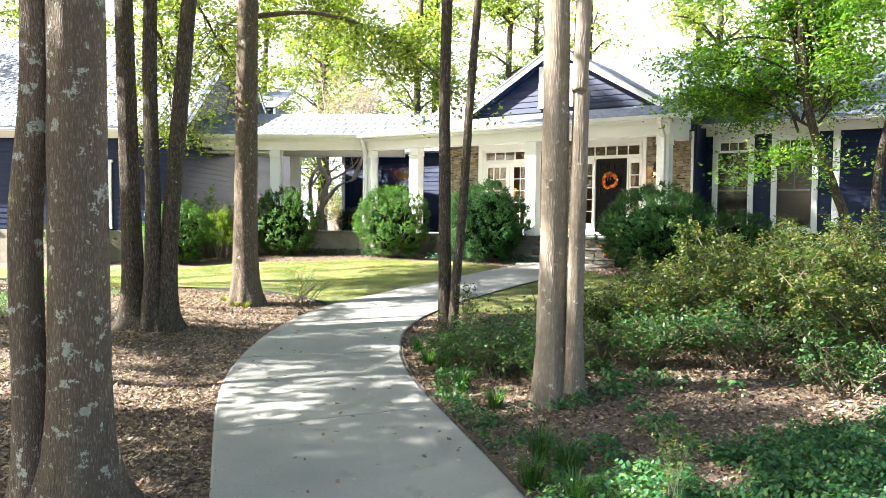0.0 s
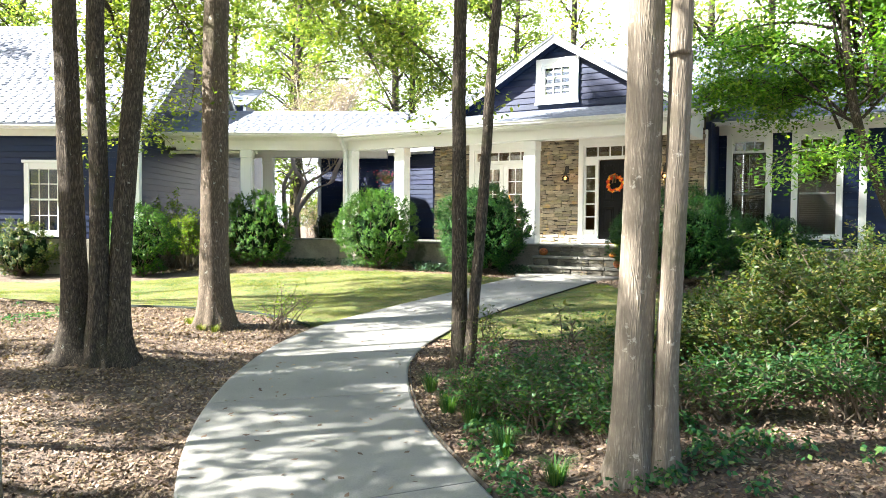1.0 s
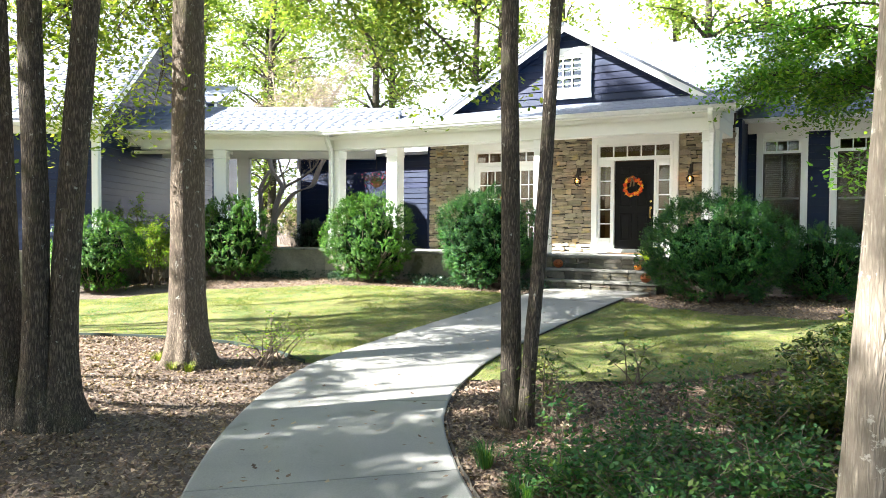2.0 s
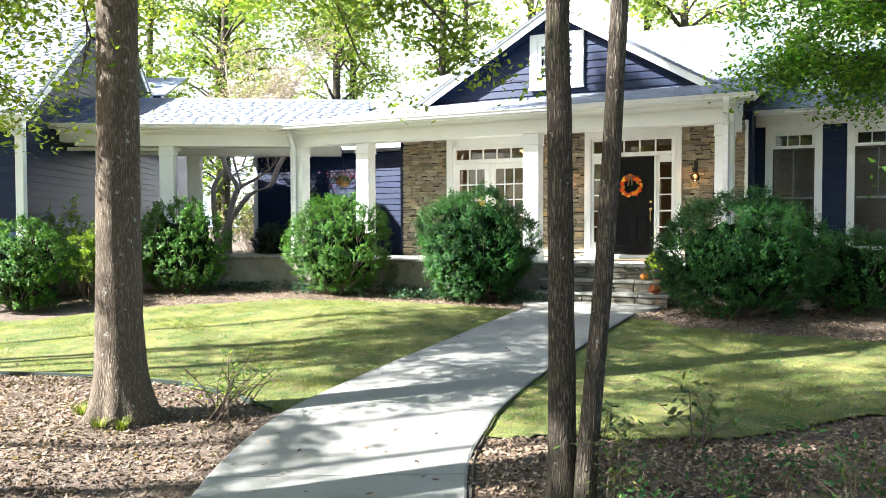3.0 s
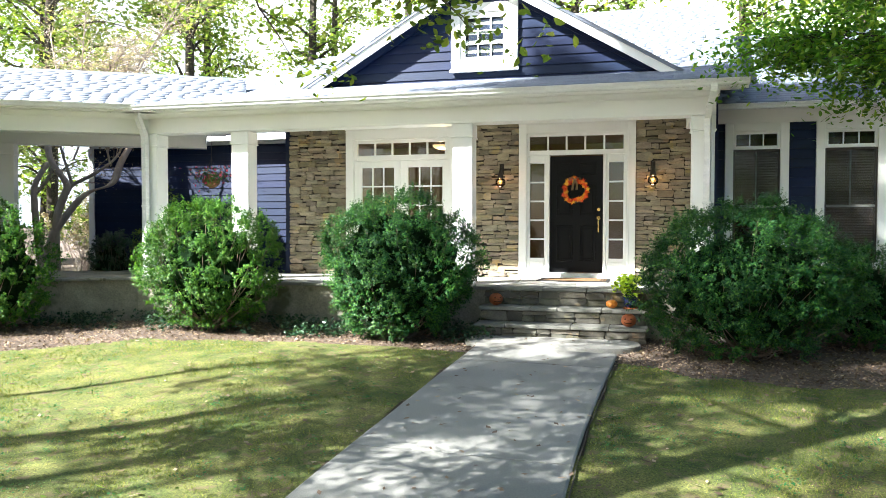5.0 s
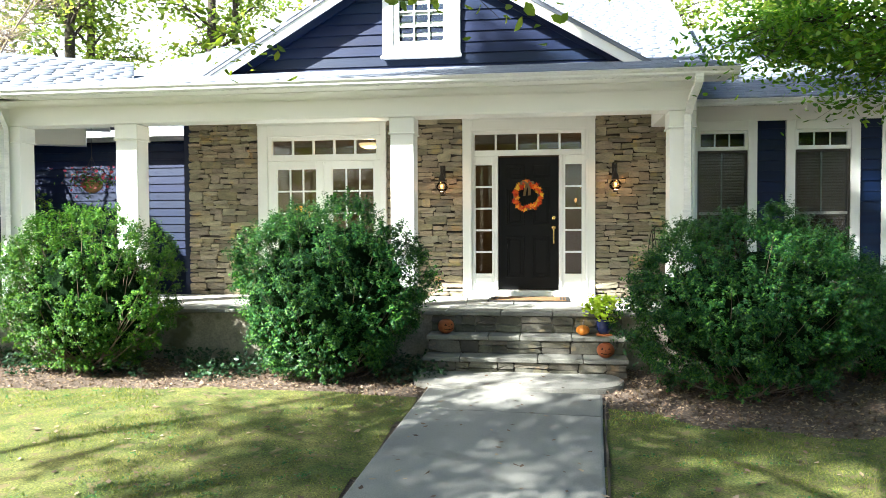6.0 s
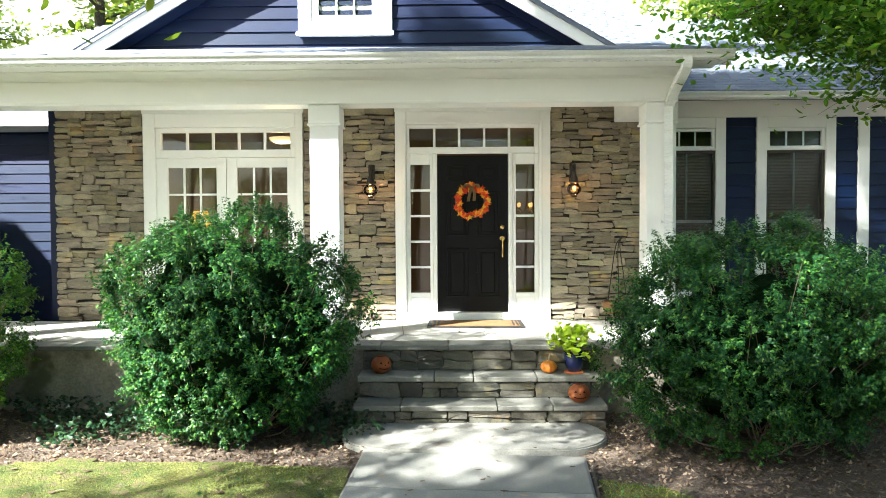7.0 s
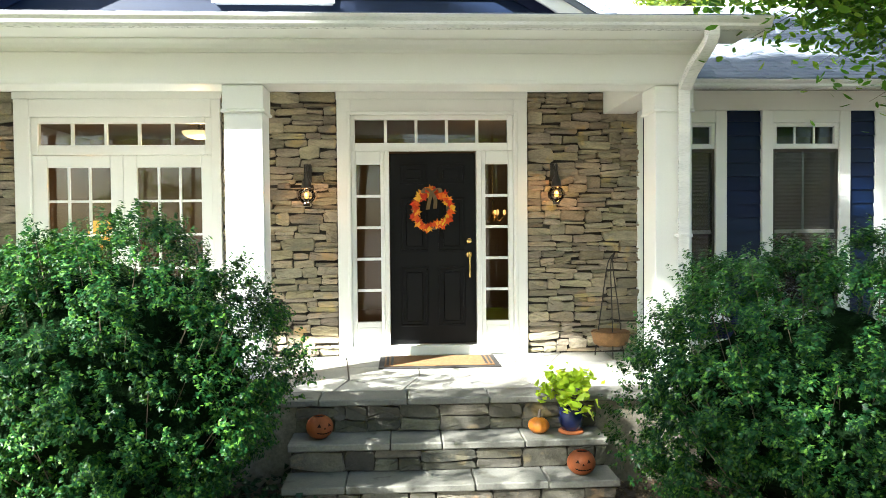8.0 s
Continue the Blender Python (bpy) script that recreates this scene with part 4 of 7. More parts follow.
# porch roof plane, low slope
porch_roof = new("porch_roof")
tagged(porch_roof, "low shingled porch roof in blue-grey asphalt shingles", "roof", kind="structure")
PS = 0.247
roof_deck(porch_roof, [(-8.2, -2.30, 4.865), (2.56, -2.30, 4.865), (2.56, 1.1, 4.865 + 3.4 * PS), (-8.2, 1.1, 4.865 + 3.4 * PS)])
shingle_plane(porch_roof, (-8.2, -2.335, 4.868), (1, 0, 0), (0, 1, PS), 10.78, 3.4, seed=2)
bm = bmesh.new()
prism(bm, [(-2.26, 4.72), (-2.26, 4.815), (1.1, 4.815 + 3.36 * PS), (1.1, 4.60 + 3.36 * PS)], "x", 2.50, 2.535)
part("rake_board", bm, WHITE, porch_roof)

# front gable
GX, GBASE, GTOP, GHALF = -1.63, 5.30, 7.30, 3.42
gable = new("gable_wall")
tagged(gable, "front gable of dark blue clapboard with white rake boards", "gable", kind="structure")
GSLOPE = (GTOP - GBASE) / GHALF


def clapboard_gable(parent, cx, base, top, half, y0, board=0.165, facing=-1):
    """Lapped boards across a triangle, each an object."""
    z = base
    while z < top - 0.03:
        z1 = min(z + board, top)
        h0, h1 = half * (top - z) / (top - base), half * (top - z1) / (top - base)
        bm = bmesh.new()
        lo, hi = 0.028, 0.006
        v = [bm.verts.new(p) for p in ((cx - h0, y0 + facing * lo, z), (cx + h0, y0 + facing * lo, z), (cx + h1, y0 + facing * hi, z1), (cx - h1, y0 + facing * hi, z1),
                                       (cx - h0, y0, z), (cx + h0, y0, z), (cx + h1, y0, z1), (cx - h1, y0, z1))]
        for q in ((0, 1, 2, 3), (4, 7, 6, 5), (0, 4, 5, 1), (3, 2, 6, 7), (0, 3, 7, 4), (1, 5, 6, 2)):
            bm.faces.new([v[i] for i in q])
        bmesh.ops.recalc_face_normals(bm, faces=bm.faces[:])
        part("clapboard", bm, BLUE, parent)
        z = z1


clapboard_gable(gable, GX, 5.15, GTOP, GHALF + 0.15 / GSLOPE, -0.03)
bm = bmesh.new()
prism(bm, [(GX - GHALF, 5.0), (GX + GHALF, 5.0), (GX + GHALF, GBASE), (GX, GTOP), (GX - GHALF, GBASE)], "y", -0.029, 0.12)
part("gable_core", bm, BLUE, gable)
for s in (-1, 1):
    bm = bmesh.new()
    x1, z1 = GX + s * (GHALF + 0.16), GTOP - GSLOPE * (GHALF + 0.16)
    prism(bm, [(GX, GTOP - 0.17), (GX, GTOP + 0.035), (x1, z1 + 0.035), (x1, z1 - 0.17)], "y", -0.36, -0.325)
    part("rake_board", bm, WHITE, gable)
    bm = bmesh.new()
    prism(bm, [(GX, GTOP - 0.055), (GX, GTOP - 0.02), (x1, z1 - 0.02), (x1, z1 - 0.055)], "y", -0.324, -0.02)
    part("rake_soffit", bm, WHITE, gable)
    bm = bmesh.new()
    prism(bm, [(GX, GTOP - 0.20), (GX, GTOP - 0.056), (x1, z1 - 0.056), (x1, z1 - 0.20)], "y", -0.085, -0.06)
    part("frieze_board", bm, BLUE, gable)
gable_roof = new("gable_roof")
tagged(gable_roof, "shingled gable roof over the front entrance", "roof", kind="structure")
for s in (-1, 1):
    tip = (GX + s * (GHALF + 0.20), -0.39, GTOP - GSLOPE * (GHALF + 0.20) + 0.045)
    back = (tip[0], 4.6, tip[2])
    roof_deck(gable_roof, [tip, (GX, -0.39, GTOP + 0.05), (GX, 4.6, GTOP + 0.05), back] if s < 0 else [tip, back, (GX, 4.6, GTOP + 0.05), (GX, -0.39, GTOP + 0.05)])
    run = math.hypot(GHALF + 0.2, GSLOPE * (GHALF + 0.2))
    if s < 0:
        shingle_plane(gable_roof, (tip[0], 4.6, tip[2]), (0, -1, 0), (-s, 0, GSLOPE), 5.0, run, seed=5)
    else:
        shingle_plane(gable_roof, (tip[0], -0.40, tip[2]), (0, 1, 0), (-s, 0, GSLOPE), 5.0, run, seed=6)

# gable window
gw = thing("gable_window", (-1.63, -0.06, 5.575), "white square attic window with nine panes in the gable", "window", kind="structure")
ring_frame("casing", -0.605, 0.605, 0.0, 1.21, -0.44, 0.44, 0.17, 1.05, -0.055, 0.02, WHITE, gw, 0.006)
ring_frame("sash", -0.438, 0.438, 0.172, 1.048, -0.345, 0.345, 0.265, 0.955, -0.03, 0.015, WHITE, gw, 0.006)
glazing(gw, -0.345, 0.345, 0.265, 0.955, -0.005, 3, 3, 0.026)
box_part("sill", -0.63, 0.63, -0.085, -0.056, -0.004, 0.05, WHITE, gw)
# white board: a drawn shade, and the bright sky reflected in the panes
box_part("shade_and_reflection", -0.40, 0.40, 0.016, 0.028, 0.20, 1.02, WHITE, gw, "pale drawn window shade that also stands in for reflected sky", bevel=0)

# main roof planes
main_roof = new("main_roof")
tagged(main_roof, "large blue-grey shingled main roof with hip", "roof", kind="structure")
MS = 0.55
def main_z(y):
    return 5.05 + MS * y


roof_deck(main_roof, [(-5.7, 0.55, main_z(0.55)), (2.72, 0.55, main_z(0.55)), (2.72, 5.2, main_z(5.2)), (-5.7, 5.2, main_z(5.2))])
shingle_plane(main_roof, (-5.7, 0.6, main_z(0.6) + 0.004), (1, 0, 0), (0, 1, MS), 8.42, 5.2, seed=8)
roof_deck(main_roof, [(2.72, 10.5, main_z(-0.1)), (-5.7, 10.5, main_z(-0.1)), (-5.7, 5.2, main_z(5.2)), (2.72, 5.2, main_z(5.2))])
bm = bmesh.new()
prism(bm, [(0.9, main_z(0.9) - 0.22), (0.9, main_z(0.9)), (5.2, main_z(5.2)), (10.5, main_z(-0.1)), (10.5, main_z(-0.1) - 0.22)], "x", 2.66, 2.70)
part("rake_wall", bm, BLUE, main_roof)
bm = bmesh.new()
prism(bm, [(0.2, main_z(0.2) + 0.01), (0.2, main_z(0.2) + 0.055), (5.2, main_z(5.2) + 0.055), (5.2, main_z(5.2) + 0.01)], "x", 2.62, 2.80)
part("hip_cap", bm, SHINGLE, main_roof)
# rear-left wing roof with its hip
roof_deck(main_roof, [(-12.9, 2.55, 4.92), (-5.5, 2.55, 4.92), (-5.5, 7.7, 7.80), (-8.0, 7.7, 7.80)])
shingle_plane(main_roof, (-12.9, 2.53, 4.93), (1, 0, 0), (0, 1, 0.559), 7.3, 5.9, seed=9, clip=lambda p, q: p > q * 0.83)
roof_deck(main_roof, [(-12.9, 12.8, 4.92), (-12.9, 2.55, 4.92), (-8.0, 7.7, 7.80)])


# right wing
def clapboards(parent, x0, x1, y, z0, z1, board=0.165, skip=(), facing=-1):
    z = z0
    while z < z1 - 0.01:
        zt = min(z + board, z1)
        spans = [(x0, x1)]
        for (a, b, c, d) in skip:
            if zt > c + 0.001 and z < d - 0.001:
                spans = [t for s in spans for t in ((s[0], min(s[1], a)), (max(s[0], b), s[1])) if t[1] - t[0] > 0.01]
        for a, b in spans:
            bm = bmesh.new()
            v = [bm.verts.new(p) for p in ((a, y + facing * 0.026, z), (b, y + facing * 0.026, z), (b, y + facing * 0.006, zt), (a, y + facing * 0.006, zt), (a, y, z), (b, y, z), (b, y, zt), (a, y, zt))]
            for q in ((0, 1, 2, 3), (4, 7, 6, 5), (0, 4, 5, 1), (3, 2, 6, 7), (0, 3, 7, 4), (1, 5, 6, 2)):
                bm.faces.new([v[i] for i in q])
            bmesh.ops.recalc_face_normals(bm, faces=bm.faces[:])
            part("clapboard", bm, BLUE, parent)
        z = zt


wing = new("wall_wing")
tagged(wing, "blue clapboard wing wall with broad white trim", "wall", kind="structure")
WY = 0.90
for a, b, c, d in ((2.05, 2.66, 1.2, 4.95), (3.43, 4.14, 1.2, 4.95), (4.96, 8.5, 1.2, 4.95), (2.66, 3.43, 4.46, 4.95), (4.14, 4.96, 4.46, 4.95), (2.66, 3.43, 1.2, 2.20), (4.14, 4.96, 1.2, 2.20)):
    box_part("wall_core", a, b, WY, WY + 0.15, c, d, BLUE, wing, bevel=0)
clapboards(wing, 2.22, 5.42, WY - 0.001, 1.85, 4.62, skip=((2.52, 3.57, 2.0, 4.7), (4.00, 5.10, 2.0, 4.7)))
clapboards(wing, 5.58, 8.5, WY - 0.001, 1.85, 4.62)
box_part("frieze", 2.22, 8.5, WY - 0.045, WY - 0.002, 4.62, 4.86, WHITE, wing)
box_part("corner_board", 5.42, 5.58, WY - 0.04, WY + 0.02, 1.82, 4.62, WHITE, wing)
box_part("water_table", 2.22, 8.5, WY - 0.06, WY - 0.03, 1.80, 1.87, WHITE, wing)
box_part("foundation", 2.25, 8.5, WY - 0.03, WY + 0.05, 0.9, 1.80, PLINTH, wing, bevel=0)
box_part("return_wall", 2.205, 2.33, 0.0, WY - 0.03, 1.0, 4.86, BLUE, wing, bevel=0)
box_part("corner_trim", 2.20, 2.26, -0.06, -0.002, 1.9, 4.68, WHITE, wing)
wing_gutter = gutter("wing_gutter", 2.17, 9.0, 0.42, 4.80)
tagged(wing_gutter, "white gutter under the wing roof", "gutter", kind="structure")
box_part("wing_soffit", 2.17, 9.0, 0.42, WY - 0.04, 4.865, 4.885, WHITE, wing, bevel=0)
box_part("wing_fascia", 2.17, 9.0, 0.421, 0.445, 4.80, 4.864, WHITE, wing, bevel=0)
wing_roof = new("wing_roof")
tagged(wing_roof, "blue-grey shingled roof of the side wing", "roof", kind="structure")
roof_deck(wing_roof, [(2.12, 0.36, 4.90), (9.2, 0.36, 4.90), (9.2, 5.5, 7.2), (2.12, 5.5, 7.2)])
shingle_plane(wing_roof, (2.12, 0.33, 4.905), (1, 0, 0), (0, 1, 0.4475), 7.08, 5.6, seed=11)


def vent():
    e = thing("foundation_vent", (4.62, WY - 0.032, 1.42), "white metal louvred foundation vent", "vent")
    ring_frame("vent_frame", -0.22, 0.22, 0.0, 0.22, -0.19, 0.19, 0.03, 0.19, -0.015, 0.0, GUTTER, e, 0.003)
    for k in range(5):
        box_part("slat", -0.19, 0.19, -0.010, 0.0, 0.038 + k * 0.031, 0.052 + k * 0.031, GUTTER, e, bevel=0)


vent()


def wing_window(x0, x1):
    e = thing("wing_window", ((x0 + x1) / 2, WY, 2.10), "tall white wing window with transom and dark screen over wooden blinds", "window", "wing windows", "structure")
    w = (x1 - x0) / 2
    ring_frame("casing", -w - 0.14, w + 0.14, 0.0, 2.52, -w, w, 0.10, 2.37, -0.065, 0.03, WHITE, e, 0.006)
    ring_frame("transom_frame", -w + 0.002, w - 0.002, 2.06, 2.368, -w + 0.05, w - 0.05, 2.12, 2.325, -0.045, 0.02, WHITE, e, 0.005)
    glazing(e, -w + 0.05, w - 0.05, 2.12, 2.325, 0.0, 3, 1, 0.022)
    ring_frame("screen_frame", -w + 0.002, w - 0.002, 0.102, 2.058, -w + 0.03, w - 0.03, 0.14, 2.02, -0.035, 0.02, IRON, e, 0.004, "grey metal screen frame")
    box_part("meeting_rail", -w + 0.03, w - 0.03, -0.01, 0.03, 1.04, 1.085, WHITE, e)
    pane(e, -w + 0.03, w - 0.03, 0.14, 2.02, 0.005)
    screen = box_part("insect_screen", -w + 0.031, w - 0.031, -0.022, -0.020, 0.141, 2.019, SCREEN, e, "dark insect screen", bevel=0)
    screen.visible_shadow = False
    box_part("centre_bar", -0.012, 0.012, 0.012, 0.028, 1.085, 2.02, WHITE, e, bevel=0.003)
    box_part("sill", -w - 0.17, w + 0.17, -0.10, -0.064, -0.03, 0.03, WHITE, e)
    blind = thing("window_blind", ((x0 + x1) / 2, WY + 0.10, 2.22), "half-open brown wooden slatted blind behind the window", "blind", "window blinds")
    slat = bmesh.new()
    box(slat, -w + 0.03, w - 0.03, -0.022, 0.022, -0.002, 0.002)
    first = part("slat", slat, BLIND, blind)
    first.rotation_euler = (radians(38), 0, 0)
    for k in range(1, 42):
        o = first.copy()
        scene.collection.objects.link(o)
        o.location = (0, 0, k * 0.045)


wing_window(2.66, 3.43)
wing_window(4.14, 4.96)


# courtyard wall behind the covered walkway, rear-left wing
court = new("wall_court")
tagged(court, "sunlit blue clapboard wall behind the covered walkway", "wall", kind="structure")
box_part("wall_core", -12.55, -5.47, 3.0, 3.15, 1.0, 4.95, BLUE, court, bevel=0)
clapboards(court, -12.4, -5.5, 2.999, 1.9, 4.75)
box_part("corner_board", -12.56, -12.40, 2.95, 3.0, 1.2, 4.75, WHITE, court)
box_part("frieze", -12.5, -5.5, 2.965, 2.998, 4.75, 4.9, WHITE, court)
box_part("side_wall", -5.62, -5.46, 0.10, 3.0, 1.0, 5.0, BLUE, court, bevel=0)
box_part("eave_soffit", -12.9, -5.6, 2.55, 2.96, 4.88, 4.90, WHITE, court, bevel=0)
box_part("eave_fascia", -12.9, -5.6, 2.52, 2.55, 4.80, 4.93, WHITE, court, bevel=0)
box_part("flank", -12.55, -12.40, 3.15, 12.5, 1.0, 4.95, BLUE, court, bevel=0)

# rooms behind the glass
rooms = new("wall_rooms")
tagged(rooms, "plain tan plastered rooms behind the windows", "room", kind="structure")
for x0, x1, y0, y1, z0, z1, m in ((-5.4, 2.2, 4.6, 4.7, 1.8, 4.75, PLASTER), (-5.45, -5.38, 0.17, 4.6, 1.8, 4.75, PLASTER), (2.12, 2.19, 0.95, 4.6, 1.8, 4.75, PLASTER),
                                  (-5.4, 2.2, 0.17, 4.6, 1.80, 1.88, ROOMFLOOR), (-5.4, 2.2, 0.17, 4.6, 4.72, 4.80, PLASTER), (-1.6, -1.5, 0.17, 2.6, 1.88, 4.72, PLASTER),
                                  (2.3, 9.0, 4.3, 4.4, 1.8, 4.9, PLASTER), (8.4, 8.5, 1.05, 4.3, 1.8, 4.9, PLASTER), (2.3, 8.5, 1.05, 4.3, 1.80, 1.88, ROOMFLOOR), (2.3, 8.5, 1.05, 4.3, 4.70, 4.78, PLASTER)):
    box_part("room_side", x0, x1, y0, y1, z0, z1, m, rooms, bevel=0)

def point_light(name, loc, watts, colour=(1.0, 0.62, 0.28), size=0.05):
    d = bpy.data.lights.new(name, "POINT")
    d.energy, d.color, d.shadow_soft_size = watts, colour, size
    o = new(name, d)
    o.location = loc
    return o


def bowl_lamp(x, y):
    e = thing("ceiling_lamp", (x, y, 4.42), "warm glowing alabaster bowl ceiling lamp indoors", "ceiling lamp")
    bm = bmesh.new()
    bmesh.ops.create_uvsphere(bm, u_segments=20, v_segments=10, radius=0.20, matrix=Matrix.Diagonal((1, 1, 0.45, 1)))
    bmesh.ops.delete(bm, geom=[v for v in bm.verts if v.co.z > 0.02], context="VERTS")
    part("bowl", bm, BOWL, e, "", True)
    bm = bmesh.new()
    tube(bm, [(0, 0, 0.0), (0, 0, 0.30)], [0.012, 0.012], 8)
    part("stem", bm, IRON, e)


bowl_lamp(-2.75, 1.2)
point_light("ceiling_light", (-2.75, 1.2, 4.2), 7)


def table_lamp(x, y):
    t = thing("console_table", (x, y, 1.88), "dark wooden console table inside the glazed doors", "table")
    box_part("tabletop", -0.5, 0.5, -0.2, 0.2, 0.74, 0.78, BLIND, t)
    for a in (-0.45, 0.45):
        for b in (-0.16, 0.16):
            box_part("leg", a - 0.025, a + 0.025, b - 0.025, b + 0.025, 0.0, 0.739, BLIND, t)
    e = thing("table_lamp", (x, y, 2.66), "lit table lamp with an amber fabric shade", "lamp")
    bm = bmesh.new()
    tube(bm, [(0, 0, 0), (0, 0, 0.05), (0, 0, 0.1), (0, 0, 0.25), (0, 0, 0.36), (0, 0, 0.5)], [0.08, 0.075, 0.03, 0.07, 0.03, 0.012], 14)
    part("base", bm, BRASS, e, "", True)
    bm = bmesh.new()
    bmesh.ops.create_cone(bm, cap_ends=False, segments=24, radius1=0.20, radius2=0.11, depth=0.27, matrix=Matrix.Translation((0, 0, 0.58)))
    part("shade", bm, SHADE_MAT, e, "glowing amber shade", True)


table_lamp(-4.35, 2.3)
point_light("table_light", (-4.35, 2.3, 3.45), 4)


def hall_lamp():
    e = thing("hall_chandelier", (0.95, 2.6, 3.35), "small brass chandelier with lit candle bulbs in the hall", "chandelier")
    bm = bmesh.new()
    tube(bm, [(0, 0, 1.36), (0, 0, 0.1)], [0.008, 0.008], 6)
    part("chain", bm, BRASS, e)
    for k in range(5):
        a = 2 * math.pi * k / 5
        bm = bmesh.new()
        tube(bm, spline([(0, 0, 0.1), (0.09 * math.cos(a), 0.09 * math.sin(a), -0.02), (0.17 * math.cos(a), 0.17 * math.sin(a), 0.05)], 5), [0.008] * 11, 6)
        arm = part("arm", bm, BRASS, e)
        bm = bmesh.new()
        bmesh.ops.create_uvsphere(bm, u_segments=10, v_segments=8, radius=0.022, matrix=Matrix.Translation((0.17 * math.cos(a), 0.17 * math.sin(a), 0.10)) @ Matrix.Diagonal((1, 1, 1.8, 1)))
        part("bulb", bm, BULB, arm, "glowing candle bulb", True)


hall_lamp()
point_light("hall_light", (0.95, 2.6, 3.7), 3)

# ---- covered walkway and garage, turned thirty degrees ----
TURN = 30.0
KX, KY = -7.36, -1.565
TM = pose(KX, KY, 0, 0, 0, TURN)


def turned(name, label, category, kind="structure"):
    e = new(name)
    e.matrix_basis = TM
    return tagged(e, label, category, kind=kind)


breeze = turned("covered_walkway", "open white covered walkway joining house and garage", "walkway")
box_part("floor_slab", -5.4, 0.2, -0.42, 2.7, 1.0, 1.87, PLINTH, breeze, bevel=0)
r_ = random.Random(3)
xx = -5.4
while xx < 0.25:
    ww = min(r_.uniform(0.6, 1.0), 0.3 - xx)
    box_part("rim_slab", xx + 0.004, xx + ww - 0.004, -0.50, -0.10, 1.875, 1.925, BLUESTONE, breeze, bevel=0.008)
    xx += ww
box_part("beam_board", -5.05, 0.05, -0.165, 0.16, 4.442, 4.735, WHITE, breeze)
box_part("beam_board", -5.35, 0.8, 2.25, 2.55, 4.442, 4.735, WHITE, breeze)
box_part("end_bracket", -5.38, -5.05, -0.165, 0.16, 4.53, 4.735, WHITE, breeze)
box_part("inner_beam", -5.35, -2.8, 0.161, 0.30, 4.36, 4.44, WHITE, breeze)
box_part("ceiling_boards", -5.38, 1.2, 0.0, 2.6, 4.736, 4.76, WHITE, breeze, bevel=0)
bm = bmesh.new()
prism(bm, [(-0.164, 4.70), (-0.185, 4.70), (-0.205, 4.725), (-0.26, 4.75), (-0.295, 4.775), (-0.295, 4.79), (-0.164, 4.79)], "x", -5.5, 0.0)
part("crown_moulding", bm, WHITE, breeze)
box_part("soffit", -5.65, 0.1, -0.62, -0.16, 4.790, 4.805, WHITE, breeze, bevel=0)
box_part("fascia", -5.65, 0.1, -0.642, -0.621, 4.765, 4.875, WHITE, breeze, bevel=0.003)
gutter("walkway_gutter", -5.68, -0.25, -0.645, 4.785, breeze)
roof_deck(breeze, [(-5.6, -0.70, 4.87), (1.6, -0.70, 4.87), (1.6, 1.2, 5.72), (-5.6, 1.2, 5.72)])
roof_deck(breeze, [(1.6, 3.1, 4.87), (-5.6, 3.1, 4.87), (-5.6, 1.2, 5.72), (1.6, 1.2, 5.72)])
shingle_plane(breeze, (-5.6, -0.73, 4.87), (1, 0, 0), (0, 1.9, 0.85), 7.2, 2.1, seed=14)
bm = bmesh.new()
prism(bm, [(1.08, 5.68), (1.2, 5.755), (1.32, 5.68), (1.2, 5.73)], "x", -5.6, 1.6)
part("ridge_cap", bm, SHINGLE, breeze)


def turned_column(x, y):
    e = column(0, 0)
    e.matrix_basis = TM @ Matrix.Translation((x, y, FLOOR))
    return e


for cx, cy in ((-3.02, 0.0), (-3.02, 2.4), (-0.3, 2.4)):
    turned_column(cx, cy)

garage = turned("garage_wall", "dark blue clapboard garage with white trim", "garage wall")
GXL, GYF, GYB = -5.42, -1.85, 7.40
GRZ, GWZ = 8.60, 5.18
box_part("front_core", -15.0, GXL, GYF, GYF + 0.15, 0.9, 4.95, BLUE, garage, bevel=0)
box_part("back_core", -15.0, GXL, GYB - 0.15, GYB, 0.9, 4.95, BLUE, garage, bevel=0)
clapboards(garage, -15.0, GXL - 0.12, GYF - 0.001, 1.9, 4.62, skip=((-8.55, -7.40, 1.95, 4.0), (-12.3, -11.15, 1.95, 4.0)))
box_part("front_frieze", -15.2, GXL + 0.02, GYF - 0.05, GYF - 0.003, 4.62, 4.88, WHITE, garage)
box_part("corner_board", GXL - 0.12, GXL + 0.03, GYF - 0.045, GYF - 0.002, 1.4, 4.62, WHITE, garage)
box_part("corner_board", GXL + 0.002, GXL + 0.04, GYF - 0.046, GYF + 0.12, 1.4, 4.80, WHITE, garage)
box_part("garage_foundation", -15.0, GXL, GYF - 0.03, GYF + 0.05, 0.7, 1.88, PLINTH, garage, bevel=0)
half, mid = (GYB - GYF) / 2, (GYB + GYF) / 2
bm = bmesh.new()
prism(bm, [(GYF, 0.9), (GYB, 0.9), (GYB, GWZ), (mid, GRZ), (GYF, GWZ)], "x", GXL - 0.15, GXL)
part("gable_core", bm, BLUE, garage)
z = 1.9
